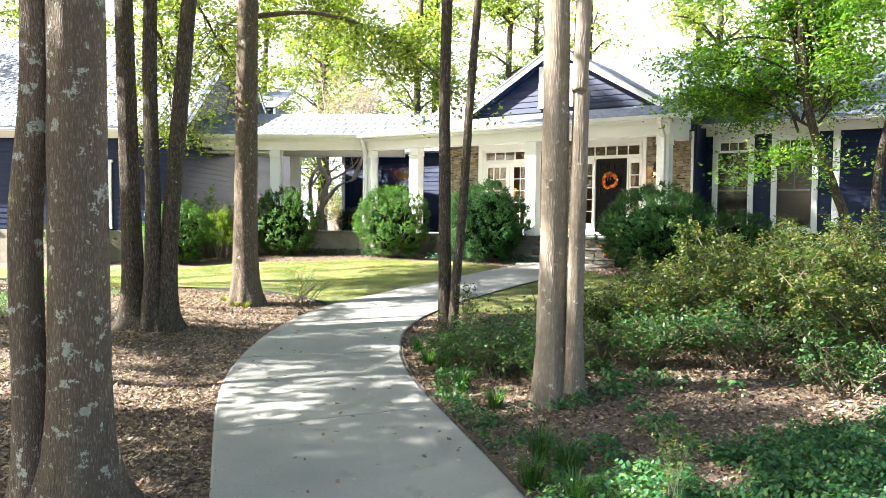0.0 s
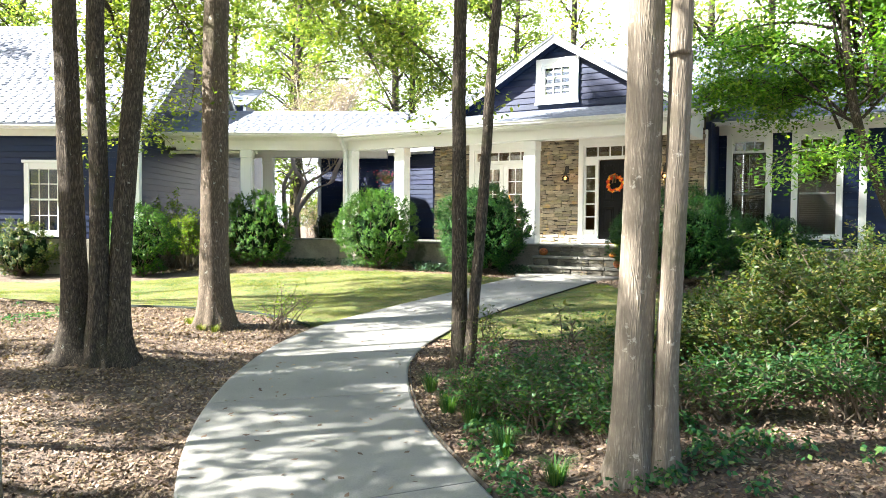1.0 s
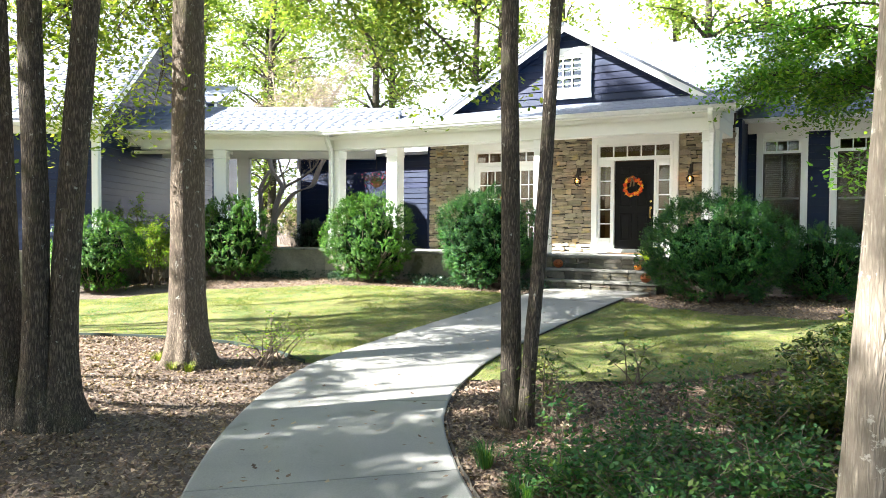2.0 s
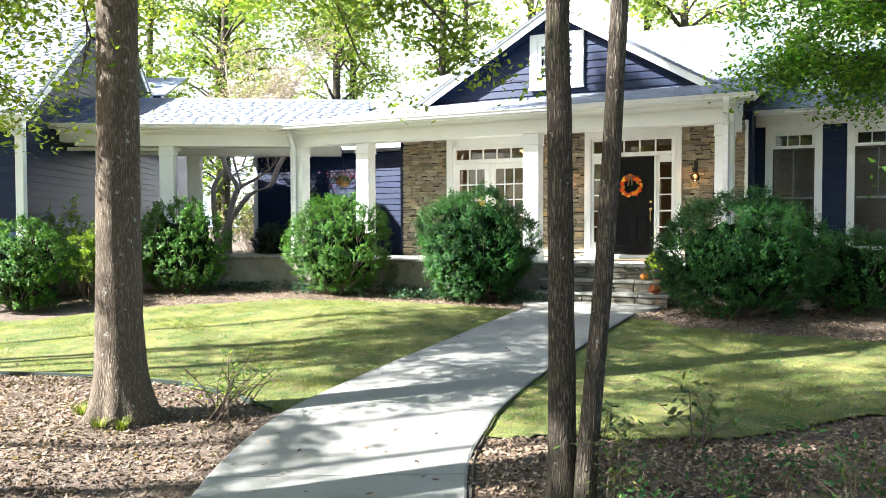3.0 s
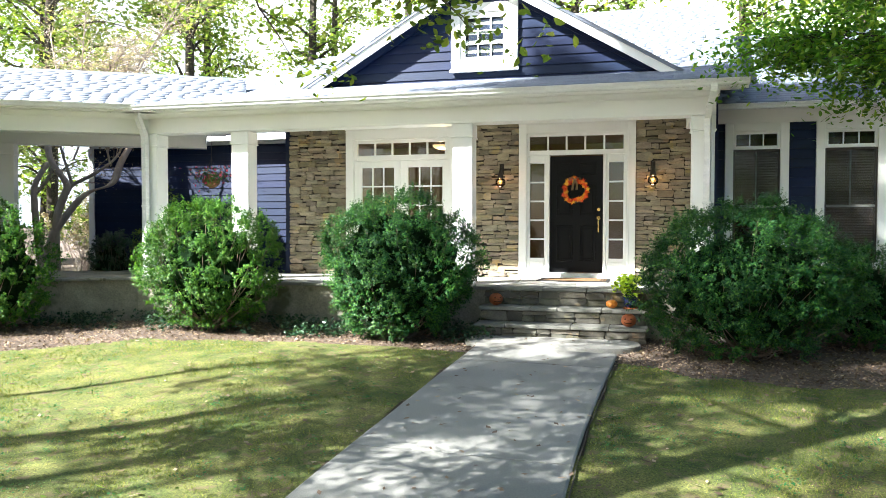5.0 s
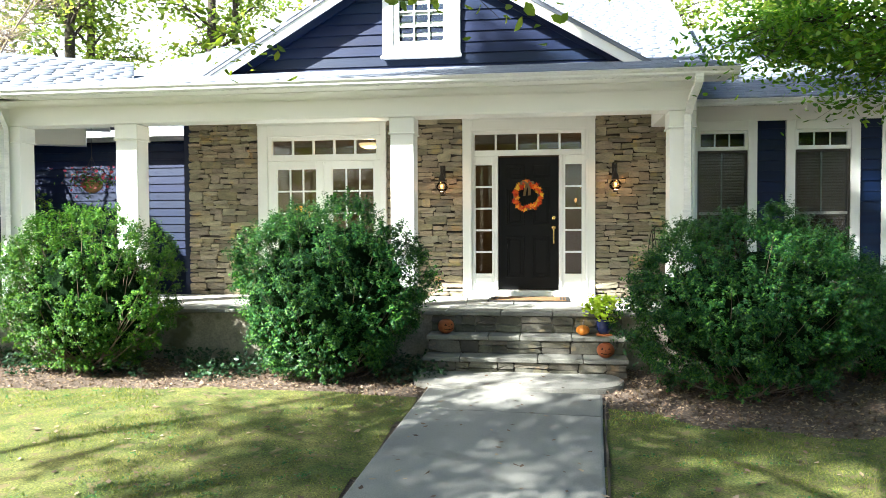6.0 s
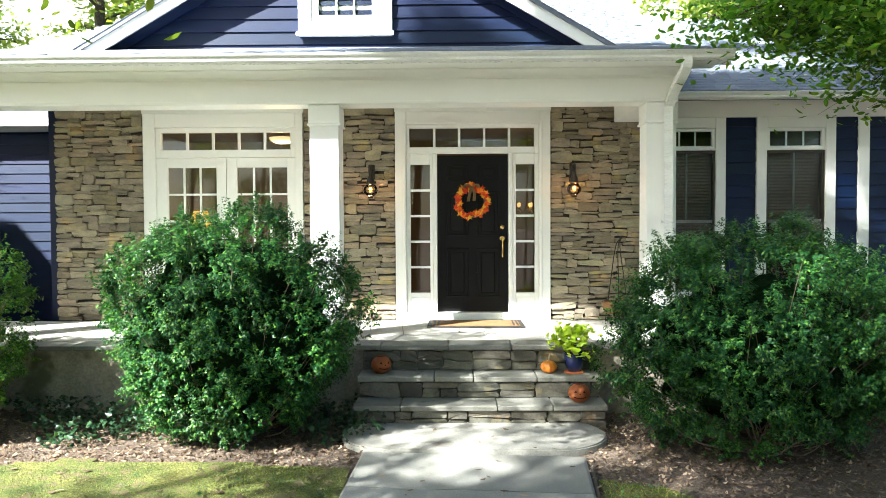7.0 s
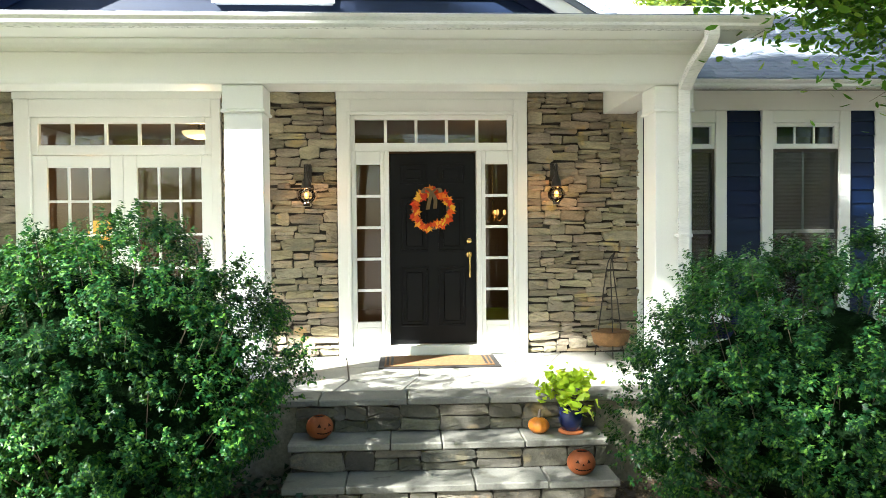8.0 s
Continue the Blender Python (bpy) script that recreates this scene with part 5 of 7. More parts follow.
while z < GRZ - 0.05:
    z1 = z + 0.165
    def span(q):
        return half if q < GWZ else max(0.0, half * (GRZ - q) / (GRZ - GWZ))
    bm = bmesh.new()
    a, b = span(z), span(z1)
    v = [bm.verts.new(p) for p in ((GXL + 0.026, mid - a, z), (GXL + 0.026, mid + a, z), (GXL + 0.006, mid + b, z1), (GXL + 0.006, mid - b, z1), (GXL, mid - a, z), (GXL, mid + a, z), (GXL, mid + b, z1), (GXL, mid - b, z1))]
    for q in ((0, 1, 2, 3), (4, 7, 6, 5), (0, 4, 5, 1), (3, 2, 6, 7), (0, 3, 7, 4), (1, 5, 6, 2)):
        bm.faces.new([v[i] for i in q])
    bmesh.ops.recalc_face_normals(bm, faces=bm.faces[:])
    part("clapboard", bm, BLUE, garage)
    z = z1
for s in (-1, 1):
    k = (GRZ - GWZ) / half
    y1, zz = mid + s * (half + 0.45), GRZ - k * (half + 0.45)
    bm = bmesh.new()
    prism(bm, [(mid, GRZ - 0.15), (mid, GRZ + 0.08), (y1, zz + 0.08), (y1, zz - 0.15)], "x", GXL + 0.28, GXL + 0.32)
    part("rake_board", bm, WHITE, garage)
    bm = bmesh.new()
    prism(bm, [(mid, GRZ - 0.02), (mid, GRZ + 0.02), (y1, zz + 0.02), (y1, zz - 0.02)], "x", GXL + 0.03, GXL + 0.279)
    part("rake_soffit", bm, WHITE, garage)
garage_roof = turned("garage_roof", "steep blue-grey shingled garage roof", "roof")
for s in (-1, 1):
    k = (GRZ - GWZ) / half
    y1, zz = mid + s * (half + 0.48), GRZ - k * (half + 0.48) + 0.10
    lo0, lo1, hi0, hi1 = (-15.3, y1, zz), (GXL + 0.34, y1, zz), (-15.3, mid, GRZ + 0.10), (GXL + 0.34, mid, GRZ + 0.10)
    roof_deck(garage_roof, [lo0, lo1, hi1, hi0] if s < 0 else [lo1, lo0, hi0, hi1])
    if s < 0:
        shingle_plane(garage_roof, lo0, (1, 0, 0), (0, 1, k), 9.9 + 0.3, math.hypot(half + 0.48, k * (half + 0.48)), seed=16)
box_part("garage_soffit", -15.2, GXL + 0.3, GYF - 0.44, GYF - 0.05, 4.86, 4.88, WHITE, garage, bevel=0)
gutter("garage_gutter", -15.3, GXL + 0.33, GYF - 0.46, 4.74, garage)


def garage_window(x0, x1):
    e = new("garage_window")
    e.matrix_basis = TM @ Matrix.Translation(((x0 + x1) / 2, GYF, 1.95))
    tagged(e, "white double-hung garage window in blue clapboard", "window", "garage windows", "structure")
    w = (x1 - x0) / 2
    ring_frame("casing", -w, w, 0.0, 1.95, -w + 0.14, w - 0.14, 0.15, 1.78, -0.06, 0.0, WHITE, e, 0.006)
    box_part("head_board", -w - 0.05, w + 0.05, -0.09, 0.0, 1.951, 2.03, WHITE, e)
    box_part("sill", -w - 0.04, w + 0.04, -0.11, -0.061, -0.02, 0.05, WHITE, e)
    box_part("meeting_rail", -w + 0.14, w - 0.14, -0.03, 0.0, 0.95, 1.0, WHITE, e)
    glazing(e, -w + 0.14, w - 0.14, 0.15, 0.95, -0.015, 3, 2, 0.022)
    glazing(e, -w + 0.14, w - 0.14, 1.0, 1.78, -0.015, 3, 2, 0.022)
    return e


garage_window(-8.5, -7.45)
garage_window(-12.25, -11.2)


def security_light():
    e = new("security_light")
    e.matrix_basis = TM @ Matrix.Translation((GXL - 0.02, GYF - 0.06, 4.55))
    tagged(e, "white twin-head security light under the garage eave", "lamp")
    bm = bmesh.new()
    bmesh.ops.create_cone(bm, cap_ends=True, segments=16, radius1=0.06, radius2=0.05, depth=0.03, matrix=pose(0, 0, 0, 90, 0, 0))
    part("base", bm, GUTTER, e)
    for s in (-1, 1):
        bm = bmesh.new()
        bmesh.ops.create_cone(bm, cap_ends=True, segments=16, radius1=0.055, radius2=0.035, depth=0.12, matrix=pose(s * 0.10 + 0.02, -0.08, -0.03, 60, 0, s * 40))
        part("lamp_head", bm, GUTTER, e)


security_light()
# taller block behind the garage
rear = turned("rear_block", "tall blue clapboard rear block with white corner board", "house wall")
box_part("wall_core", -12.0, -5.85, 9.5, 12.5, 1.0, 7.2, BLUE, rear, bevel=0)
for k in range(31):
    box_part("clapboard", -12.0, -5.97, 9.475, 9.499, 2.0 + k * 0.165, 2.0 + k * 0.165 + 0.16, BLUE, rear, bevel=0.008)
box_part("corner_board", -5.93, -5.83, 9.46, 9.51, 1.0, 7.2, WHITE, rear)
roof_deck(rear, [(-12.4, 9.35, 7.18), (-5.75, 9.35, 7.18), (-5.75, 12.2, 8.3), (-12.4, 12.2, 8.3)])

# ---- porch things ----
def lantern(x):
    e = thing("wall_lantern", (x, -0.055, 3.56), "dark bronze barn wall lantern with lit bulb in clear glass", "wall lantern", "porch lanterns")
    bm = bmesh.new()
    box(bm, -0.04, 0.04, -0.02, 0.0, 0.17, 0.36, 0.006)
    part("backplate", bm, IRON, e)
    bm = bmesh.new()
    tube(bm, spline([(0, -0.01, 0.30), (0, -0.07, 0.34), (0, -0.13, 0.32), (0, -0.14, 0.25)], 6), [0.012] * 19, 8)
    part("arm", bm, IRON, e, "", True)
    bm = bmesh.new()
    tube(bm, [(0, -0.14, 0.27), (0, -0.14, 0.21), (0, -0.14, 0.17), (0, -0.14, 0.13), (0, -0.14, 0.105)], [0.016, 0.026, 0.046, 0.052, 0.062], 16)
    part("cap", bm, IRON, e, "", True)
    globe = [(0.105, 0.036), (0.085, 0.066), (0.055, 0.085), (0.02, 0.090), (-0.015, 0.081), (-0.042, 0.050), (-0.055, 0.034)]
    bm = bmesh.new()
    tube(bm, [(0, -0.14, z) for z, _ in globe], [q for _, q in globe], 20, cap=False)
    g = part("glass_globe", bm, LAMP_GLASS, e, "clear glass globe", True)
    g.visible_shadow = False
    for k in range(4):
        a = 2 * math.pi * (k + 0.5) / 4
        bm = bmesh.new()
        tube(bm, [((q + 0.005) * math.cos(a), -0.14 + (q + 0.005) * math.sin(a), z) for z, q in globe], [0.0025] * 7, 5)
        part("cage_wire", bm, IRON, e)
    bm = bmesh.new()
    tube(bm, [(0.096 * math.cos(a), -0.14 + 0.096 * math.sin(a), 0.02) for a in np.linspace(0, 2 * math.pi, 25)], [0.0028] * 25, 5, cap=False)
    part("cage_ring", bm, IRON, e)
    bm = bmesh.new()
    tube(bm, [(0, -0.14, -0.052), (0, -0.14, -0.080)], [0.038, 0.034], 16)
    part("base_cup", bm, IRON, e)
    bm = bmesh.new()
    bmesh.ops.create_uvsphere(bm, u_segments=12, v_segments=10, radius=0.026, matrix=Matrix.Translation((0, -0.14, 0.03)) @ Matrix.Diagonal((1, 1, 1.35, 1)))
    part("bulb", bm, BULB, e, "glowing warm bulb", True)
    point_light("lantern_light", (x, -0.235, 3.60), 0.38, (1.0, 0.46, 0.16), 0.012)


lantern(-1.31)
lantern(1.29)


def doormat():
    e = thing("doormat", (0.02, -0.56, 1.903), "tan coir doormat with black rubber border and stripes", "doormat")
    box_part("rubber_border", -0.59, 0.59, -0.33, 0.33, 0.0, 0.014, RUBBER, e, bevel=0.005)
    box_part("coir_field", -0.535, 0.535, -0.275, 0.275, 0.0145, 0.022, COIR, e, bevel=0.003)
    for s in (-1, 1):
        for k in range(2):
            x = s * (0.46 + 0.045 * k)
            box_part("stripe", x - 0.012, x + 0.012, -0.24, 0.24, 0.0225, 0.0245, RUBBER, e, bevel=0)


doormat()


def ribbed_body(bm, radius, height, ribs, depth, hole=0.0, seed=0, seg=48, rings=18):
    """A squat lobed gourd body; hole: radius of the open top."""
    rows = []
    for j in range(rings + 1):
        a = math.pi * (j / rings) * (0.86 if hole else 0.98) + 0.04
        rr, z = radius * math.sin(a), height / 2 - height / 2 * math.cos(a)
        row = []
        for k in range(seg):
            t = 2 * math.pi * k / seg
            f = 1 - depth * (0.5 + 0.5 * math.cos(ribs * t)) ** 2
            row.append(bm.verts.new((rr * f * math.cos(t), rr * f * math.sin(t), z)))
        rows.append(row)
    for a, b in zip(rows, rows[1:]):
        for k in range(seg):
            bm.faces.new((a[k], a[(k + 1) % seg], b[(k + 1) % seg], b[k]))
    bm.faces.new(rows[0][::-1])
    if not hole:
        bm.faces.new(rows[-1])
    return rows


def carved_pot(x, y, z, size, turn):
    e = thing("clay_lantern_pot", (x, y, z), "orange clay pumpkin pot with carved eyes and grin on a step", "pumpkin pot", "carved pumpkin pots", rz=turn)
    bm = bmesh.new()
    rows = ribbed_body(bm, size, size * 1.75, 9, 0.03, 0.5)
    bmesh.ops.solidify(bm, geom=bm.faces[:], thickness=size * 0.07)
    part("body", bm, CLAY, e, "", True)
    # dark disc painted as the shade within the open top
    bm = bmesh.new()
    bmesh.ops.create_cone(bm, cap_ends=True, segments=24, radius1=size * 0.40, radius2=size * 0.40, depth=0.004, matrix=Matrix.Translation((0, 0, size * 1.55)))
    part("hollow_shade_disc", bm, HOLLOW_SHADE, e)

    # cuts are flat plates in the shade colour, not openings
    def cut(points):
        b = bmesh.new()
        vs = []
        for u, w in points:
            zz = size * (0.875 + w)
            rr = math.sqrt(max(0.0, 1 - (w / 0.875) ** 2)) * size * 1.005
            vs.append(b.verts.new((rr * math.sin(u), -rr * math.cos(u) - 0.002, zz)))
        b.faces.new(vs)
        bmesh.ops.solidify(b, geom=b.faces[:], thickness=0.004)
        return b
    for s in (-1, 1):
        part("eye", cut([(s * 0.42 - 0.15, 0.18), (s * 0.42 + 0.15, 0.18), (s * 0.42, 0.42)]), HOLLOW_SHADE, e)
    part("nose", cut([(-0.09, 0.02), (0.09, 0.02), (0, 0.17)]), HOLLOW_SHADE, e)
    for k in range(6):
        u = -0.5 + k * 0.2
        d = 0.10 * math.cos(u * 2.4)
        part("grin", cut([(u - 0.09, -0.16 - d), (u + 0.11, -0.17 - d), (u + 0.10, -0.28 - d), (u - 0.07, -0.27 - d)]), HOLLOW_SHADE, e)


carved_pot(-0.98, -2.27, 1.636, 0.105, 28)
carved_pot(0.97, -2.62, 1.421, 0.105, -4)


def pumpkin(x, y, z):
    e = thing("pumpkin", (x, y, z), "small plain orange pumpkin with stem on a step", "pumpkin")
    bm = bmesh.new()
    ribbed_body(bm, 0.085, 0.125, 10, 0.09)
    part("body", bm, PUMPKIN, e, "", True)
    bm = bmesh.new()
    tube(bm, spline([(0, 0, 0.11), (0.004, 0, 0.15), (0.012, 0.004, 0.185)], 4), np.linspace(0.014, 0.008, 9), 7)
    part("stem", bm, PALE_TWIG, e, "dry tan stem", True)


pumpkin(0.72, -2.26, 1.636)


def potted_plant(x, y, z):
    e = thing("potted_plant", (x, y, z), "lime-green leafy plant in a navy glazed pot", "potted plant")
    bm = bmesh.new()
    tube(bm, [(0, 0, 0.02), (0, 0, 0.03), (0, 0, 0.10), (0, 0, 0.20), (0, 0, 0.235), (0, 0, 0.25), (0, 0, 0.25), (0, 0, 0.22)], [0.075, 0.09, 0.115, 0.128, 0.125, 0.138, 0.118, 0.112], 28)
    pot = part("pot", bm, NAVY, e, "navy glazed ceramic pot", True)
    bm = bmesh.new()
    tube(bm, [(0, 0, 0.0), (0, 0, 0.022)], [0.125, 0.118], 24)
    part("saucer", bm, CLAY, e, "terracotta saucer", True)
    bm = bmesh.new()
    r = random.Random(6)
    tips = []
    for k in range(15):
        a, q = r.uniform(0, 6.28), r.uniform(0.08, 0.27)
        tip = (q * math.cos(a), q * math.sin(a), 0.25 + r.uniform(0.12, 0.36) - q * 0.25)
        tube(bm, spline([(0.3 * tip[0] * 0.3, 0.09 * tip[1], 0.22), (tip[0] * 0.55, tip[1] * 0.55, 0.30 + 0.5 * (tip[2] - 0.25)), tip], 4), np.linspace(0.006, 0.003, 9), 5)
        tips.append(tip)
    part("stemwork", bm, TWIG, e, "thin green-brown stems")["kind"] = "stuff"
    q = np.random.default_rng(2)
    c = np.concatenate([np.array(t) + q.normal(0, 0.055, (18, 3)) for t in tips])
    finish("leaves", leaf_mesh("leaves", c, np.tile([0.0, -0.4, 1.0], (len(c), 1)), 0.10, 0.062, 8, 0.5, 0.2), LIME, e, "lime-green leaves")
    e.scale = (0.82, 0.82, 0.82)


potted_plant(0.98, -2.24, 1.636)


def hanging_basket(x, y, z):
    e = thing("hanging_basket", (x, y, z), "hanging basket with trailing pink flowers below the porch ceiling", "hanging basket")
    bm = bmesh.new()
    bmesh.ops.create_uvsphere(bm, u_segments=20, v_segments=10, radius=0.17)
    bmesh.ops.delete(bm, geom=[v for v in bm.verts if v.co.z > 0.02], context="VERTS")
    bmesh.ops.solidify(bm, geom=bm.faces[:], thickness=0.012)
    part("basket", bm, COIR, e, "tan fibre basket", True)
    for k in range(3):
        a = 2 * math.pi * k / 3
        bm = bmesh.new()
        tube(bm, [(0.17 * math.cos(a), 0.17 * math.sin(a), 0.0), (0, 0, 0.42)], [0.004, 0.004], 5)
        part("chain", bm, IRON, e)
    bm = bmesh.new()
    tube(bm, [(0, 0, 0.42), (0, 0, 4.66 - z)], [0.004, 0.004], 5)
    part("hook", bm, IRON, e)
    q = np.random.default_rng(3)
    c = q.normal(0, 1, (500, 3)) * [0.17, 0.17, 0.09] + [0, 0, 0.03]
    finish("leaves", leaf_mesh("leaves", c, c, 0.05, 0.025, 3), BOX_BRIGHT, e, "green leaves")
    c = q.normal(0, 1, (110, 3)) * [0.19, 0.19, 0.10] + [0, 0, 0.05]
    finish("blossom", leaf_mesh("blossom", c, c, 0.055, 0.05, 4), PETAL, e, "pink flowers")


hanging_basket(-7.0, -0.3, 3.72)


def basket_stand():
    e = thing("wire_plant_stand", (1.80, -0.42, 1.903), "rusty wire plant stand with a tan basket by the wall", "plant stand")
    bm = bmesh.new()
    for k in range(3):
        a = 2 * math.pi * k / 3 + 0.4
        tube(bm, spline([(0.17 * math.cos(a), 0.17 * math.sin(a), 0.0), (0.10 * math.cos(a), 0.10 * math.sin(a), 0.5), (0.03 * math.cos(a), 0.03 * math.sin(a), 0.95), (0.05, 0.0, 1.08)], 6), [0.006] * 19, 5)
    part("wire_legs", bm, IRON, e)
    bm = bmesh.new()
    tube(bm, [(0, 0, 0.12), (0, 0, 0.14), (0, 0, 0.26), (0, 0, 0.27), (0, 0, 0.25)], [0.14, 0.17, 0.20, 0.19, 0.17], 18)
    part("basket", bm, COIR, e, "tan woven bowl")


basket_stand()

# ---- plants ----
def noise_rows(p, s, seed):
    return np.array([noise.noise(Vector((q[0] * s + seed, q[1] * s, q[2] * s))) for q in p])


def clipped_shrub(name, x, y, rx, ry, h, clumps, mat, label, seed, leaf=(0.029, 0.0158), lumps=0.12, per_sprig=20, sprigs=8, narrow=0.22, thin=0.08, open_belt=0.0, heart=(0.58, 0.10, 0.76)):
    """A rounded evergreen, hollow within and thinner towards the wall: tufts of upright leafy sprigs on an uneven
    shell, gaps between them, bare stems behind.
    thin: share of the tufts left out; open_belt: how much thinner the shell is at half height; heart: width, foot and
    head of the near-black solid that stands in for the shade within."""
    r = np.random.default_rng(seed)
    z0 = gz(x, y)
    e = thing(name, (x, y, z0), label, "shrub", "evergreen shrubs at the porch")
    d = unit_rows(r.normal(0, 1, (clumps * 3, 3)))
    d = d[d[:, 2] > -0.80]
    gaps = noise_rows(d, 2.6, seed + 11) + 0.7 * noise_rows(d, 6.0, seed + 13)
    belt = open_belt * np.exp(-((d[:, 2] + 0.05) / 0.30) ** 2)
    d = d[(r.random(len(d)) > thin + belt + 0.5 * np.clip(-gaps - 0.2, 0, 1))][:clumps]
    d = d[(d[:, 1] < 0.40) | (r.random(len(d)) < 0.40)]
    n = len(d)
    swell = 0.96 + lumps * noise_rows(d, 2.0, seed) + 0.13 * noise_rows(d, 4.4, seed + 3) + 0.06 * noise_rows(d, 9.0, seed + 5)
    deep = 1.0 - np.abs(r.normal(0, 0.05, n)) - (r.random(n) < 0.22) * r.uniform(0.06, 0.30, n)
    pos = d * np.array([rx, ry, h * 0.56]) * (swell * deep)[:, None] + np.array([0, 0, h * 0.47])
    pos[:, :2] *= (1 - narrow * np.clip(1 - pos[:, 2] / (h * 0.42), 0, 1))[:, None]
    pos[:, 2] = np.maximum(pos[:, 2], r.uniform(0.06, 0.20, n))
    out = unit_rows(d * np.array([1, 1, 0.55]) + np.array([0, 0, 0.5]) + r.normal(0, 0.22, (n, 3)))
    size = r.uniform(0.7, 1.25, (n, 1, 1))
    base = (pos - out * 0.15)[:, None, :] + r.normal(0, 0.018, (n, sprigs, 3))
    way = out[:, None, :] + r.normal(0, 0.42, (n, sprigs, 3)) + np.array([0, 0, 0.12])
    way /= np.linalg.norm(way, axis=2, keepdims=True)
    length = r.uniform(0.11, 0.215, (n, sprigs, 1)) * size
    base, way, length = base.reshape(-1, 1, 3), way.reshape(-1, 1, 3), length.reshape(-1, 1, 1)
    m = len(base)
    t = np.sqrt(r.uniform(0.04, 1.0, (m, per_sprig, 1)))
    ring = r.normal(0, 1, (m, per_sprig, 3))
    ring -= way * np.sum(ring * way, axis=2, keepdims=True)
    ring /= np.linalg.norm(ring, axis=2, keepdims=True)
    c = base + way * t * length + ring * r.uniform(0.008, 0.030, (m, per_sprig, 1)) * (1.25 - 0.7 * t)
    nn = (way * 0.8 + ring * 0.2 + np.array([0, 0, 0.45])).reshape(-1, 3)
    al = (ring + way * 0.75).reshape(-1, 3)
    finish("foliage", leaf_mesh("foliage", c.reshape(-1, 3), nn, leaf[0], leaf[1], seed, 0.28, 0.2, al), mat, e)
    # dark lump that stands in for the shade inside the shrub
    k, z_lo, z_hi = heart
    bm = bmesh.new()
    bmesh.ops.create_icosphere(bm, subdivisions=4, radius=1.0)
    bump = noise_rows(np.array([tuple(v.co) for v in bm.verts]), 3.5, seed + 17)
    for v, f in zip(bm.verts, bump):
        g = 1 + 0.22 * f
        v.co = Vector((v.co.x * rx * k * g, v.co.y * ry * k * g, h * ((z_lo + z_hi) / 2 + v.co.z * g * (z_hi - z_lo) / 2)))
    part("shade_core", bm, SHADE_CORE, e, "near-black solid that stands in for shade inside the shrub")
    bm = bmesh.new()
    rr = random.Random(seed)
    for i in rr.sample(range(n), min(150, n)):
        tip = Vector(pos[i])
        a = Vector((rr.uniform(-0.14, 0.14), rr.uniform(-0.14, 0.14), -0.02))
        mid_ = a.lerp(tip, 0.5) + Vector((rr.uniform(-0.10, 0.10), rr.uniform(-0.10, 0.10), -0.06))
        tube(bm, spline([a, mid_, tip], 3), np.linspace(0.010, 0.002, 7), 4, cap=False)
    part("stemwork", bm, TWIG, e, "bare brown inner stems")["kind"] = "stuff"
    return e


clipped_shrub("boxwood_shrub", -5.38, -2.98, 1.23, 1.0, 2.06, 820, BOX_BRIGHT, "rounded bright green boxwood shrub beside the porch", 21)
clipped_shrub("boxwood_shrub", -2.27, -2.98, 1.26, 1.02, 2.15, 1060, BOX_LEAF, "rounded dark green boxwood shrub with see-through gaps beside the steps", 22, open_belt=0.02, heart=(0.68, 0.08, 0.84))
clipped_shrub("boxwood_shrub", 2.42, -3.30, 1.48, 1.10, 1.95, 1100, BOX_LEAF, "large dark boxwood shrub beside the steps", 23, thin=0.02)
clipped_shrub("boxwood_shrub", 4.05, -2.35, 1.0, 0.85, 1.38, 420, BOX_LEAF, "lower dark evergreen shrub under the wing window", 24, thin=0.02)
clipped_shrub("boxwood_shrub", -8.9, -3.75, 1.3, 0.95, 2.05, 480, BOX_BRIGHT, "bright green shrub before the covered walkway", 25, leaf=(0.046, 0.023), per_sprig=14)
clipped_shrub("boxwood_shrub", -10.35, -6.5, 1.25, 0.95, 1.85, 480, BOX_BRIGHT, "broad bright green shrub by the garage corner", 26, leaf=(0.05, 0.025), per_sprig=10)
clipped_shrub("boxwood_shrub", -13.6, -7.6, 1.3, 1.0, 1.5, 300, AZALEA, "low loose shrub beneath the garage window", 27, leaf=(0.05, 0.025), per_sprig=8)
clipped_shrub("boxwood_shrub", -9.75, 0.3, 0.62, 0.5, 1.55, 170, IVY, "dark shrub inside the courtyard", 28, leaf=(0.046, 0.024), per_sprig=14)


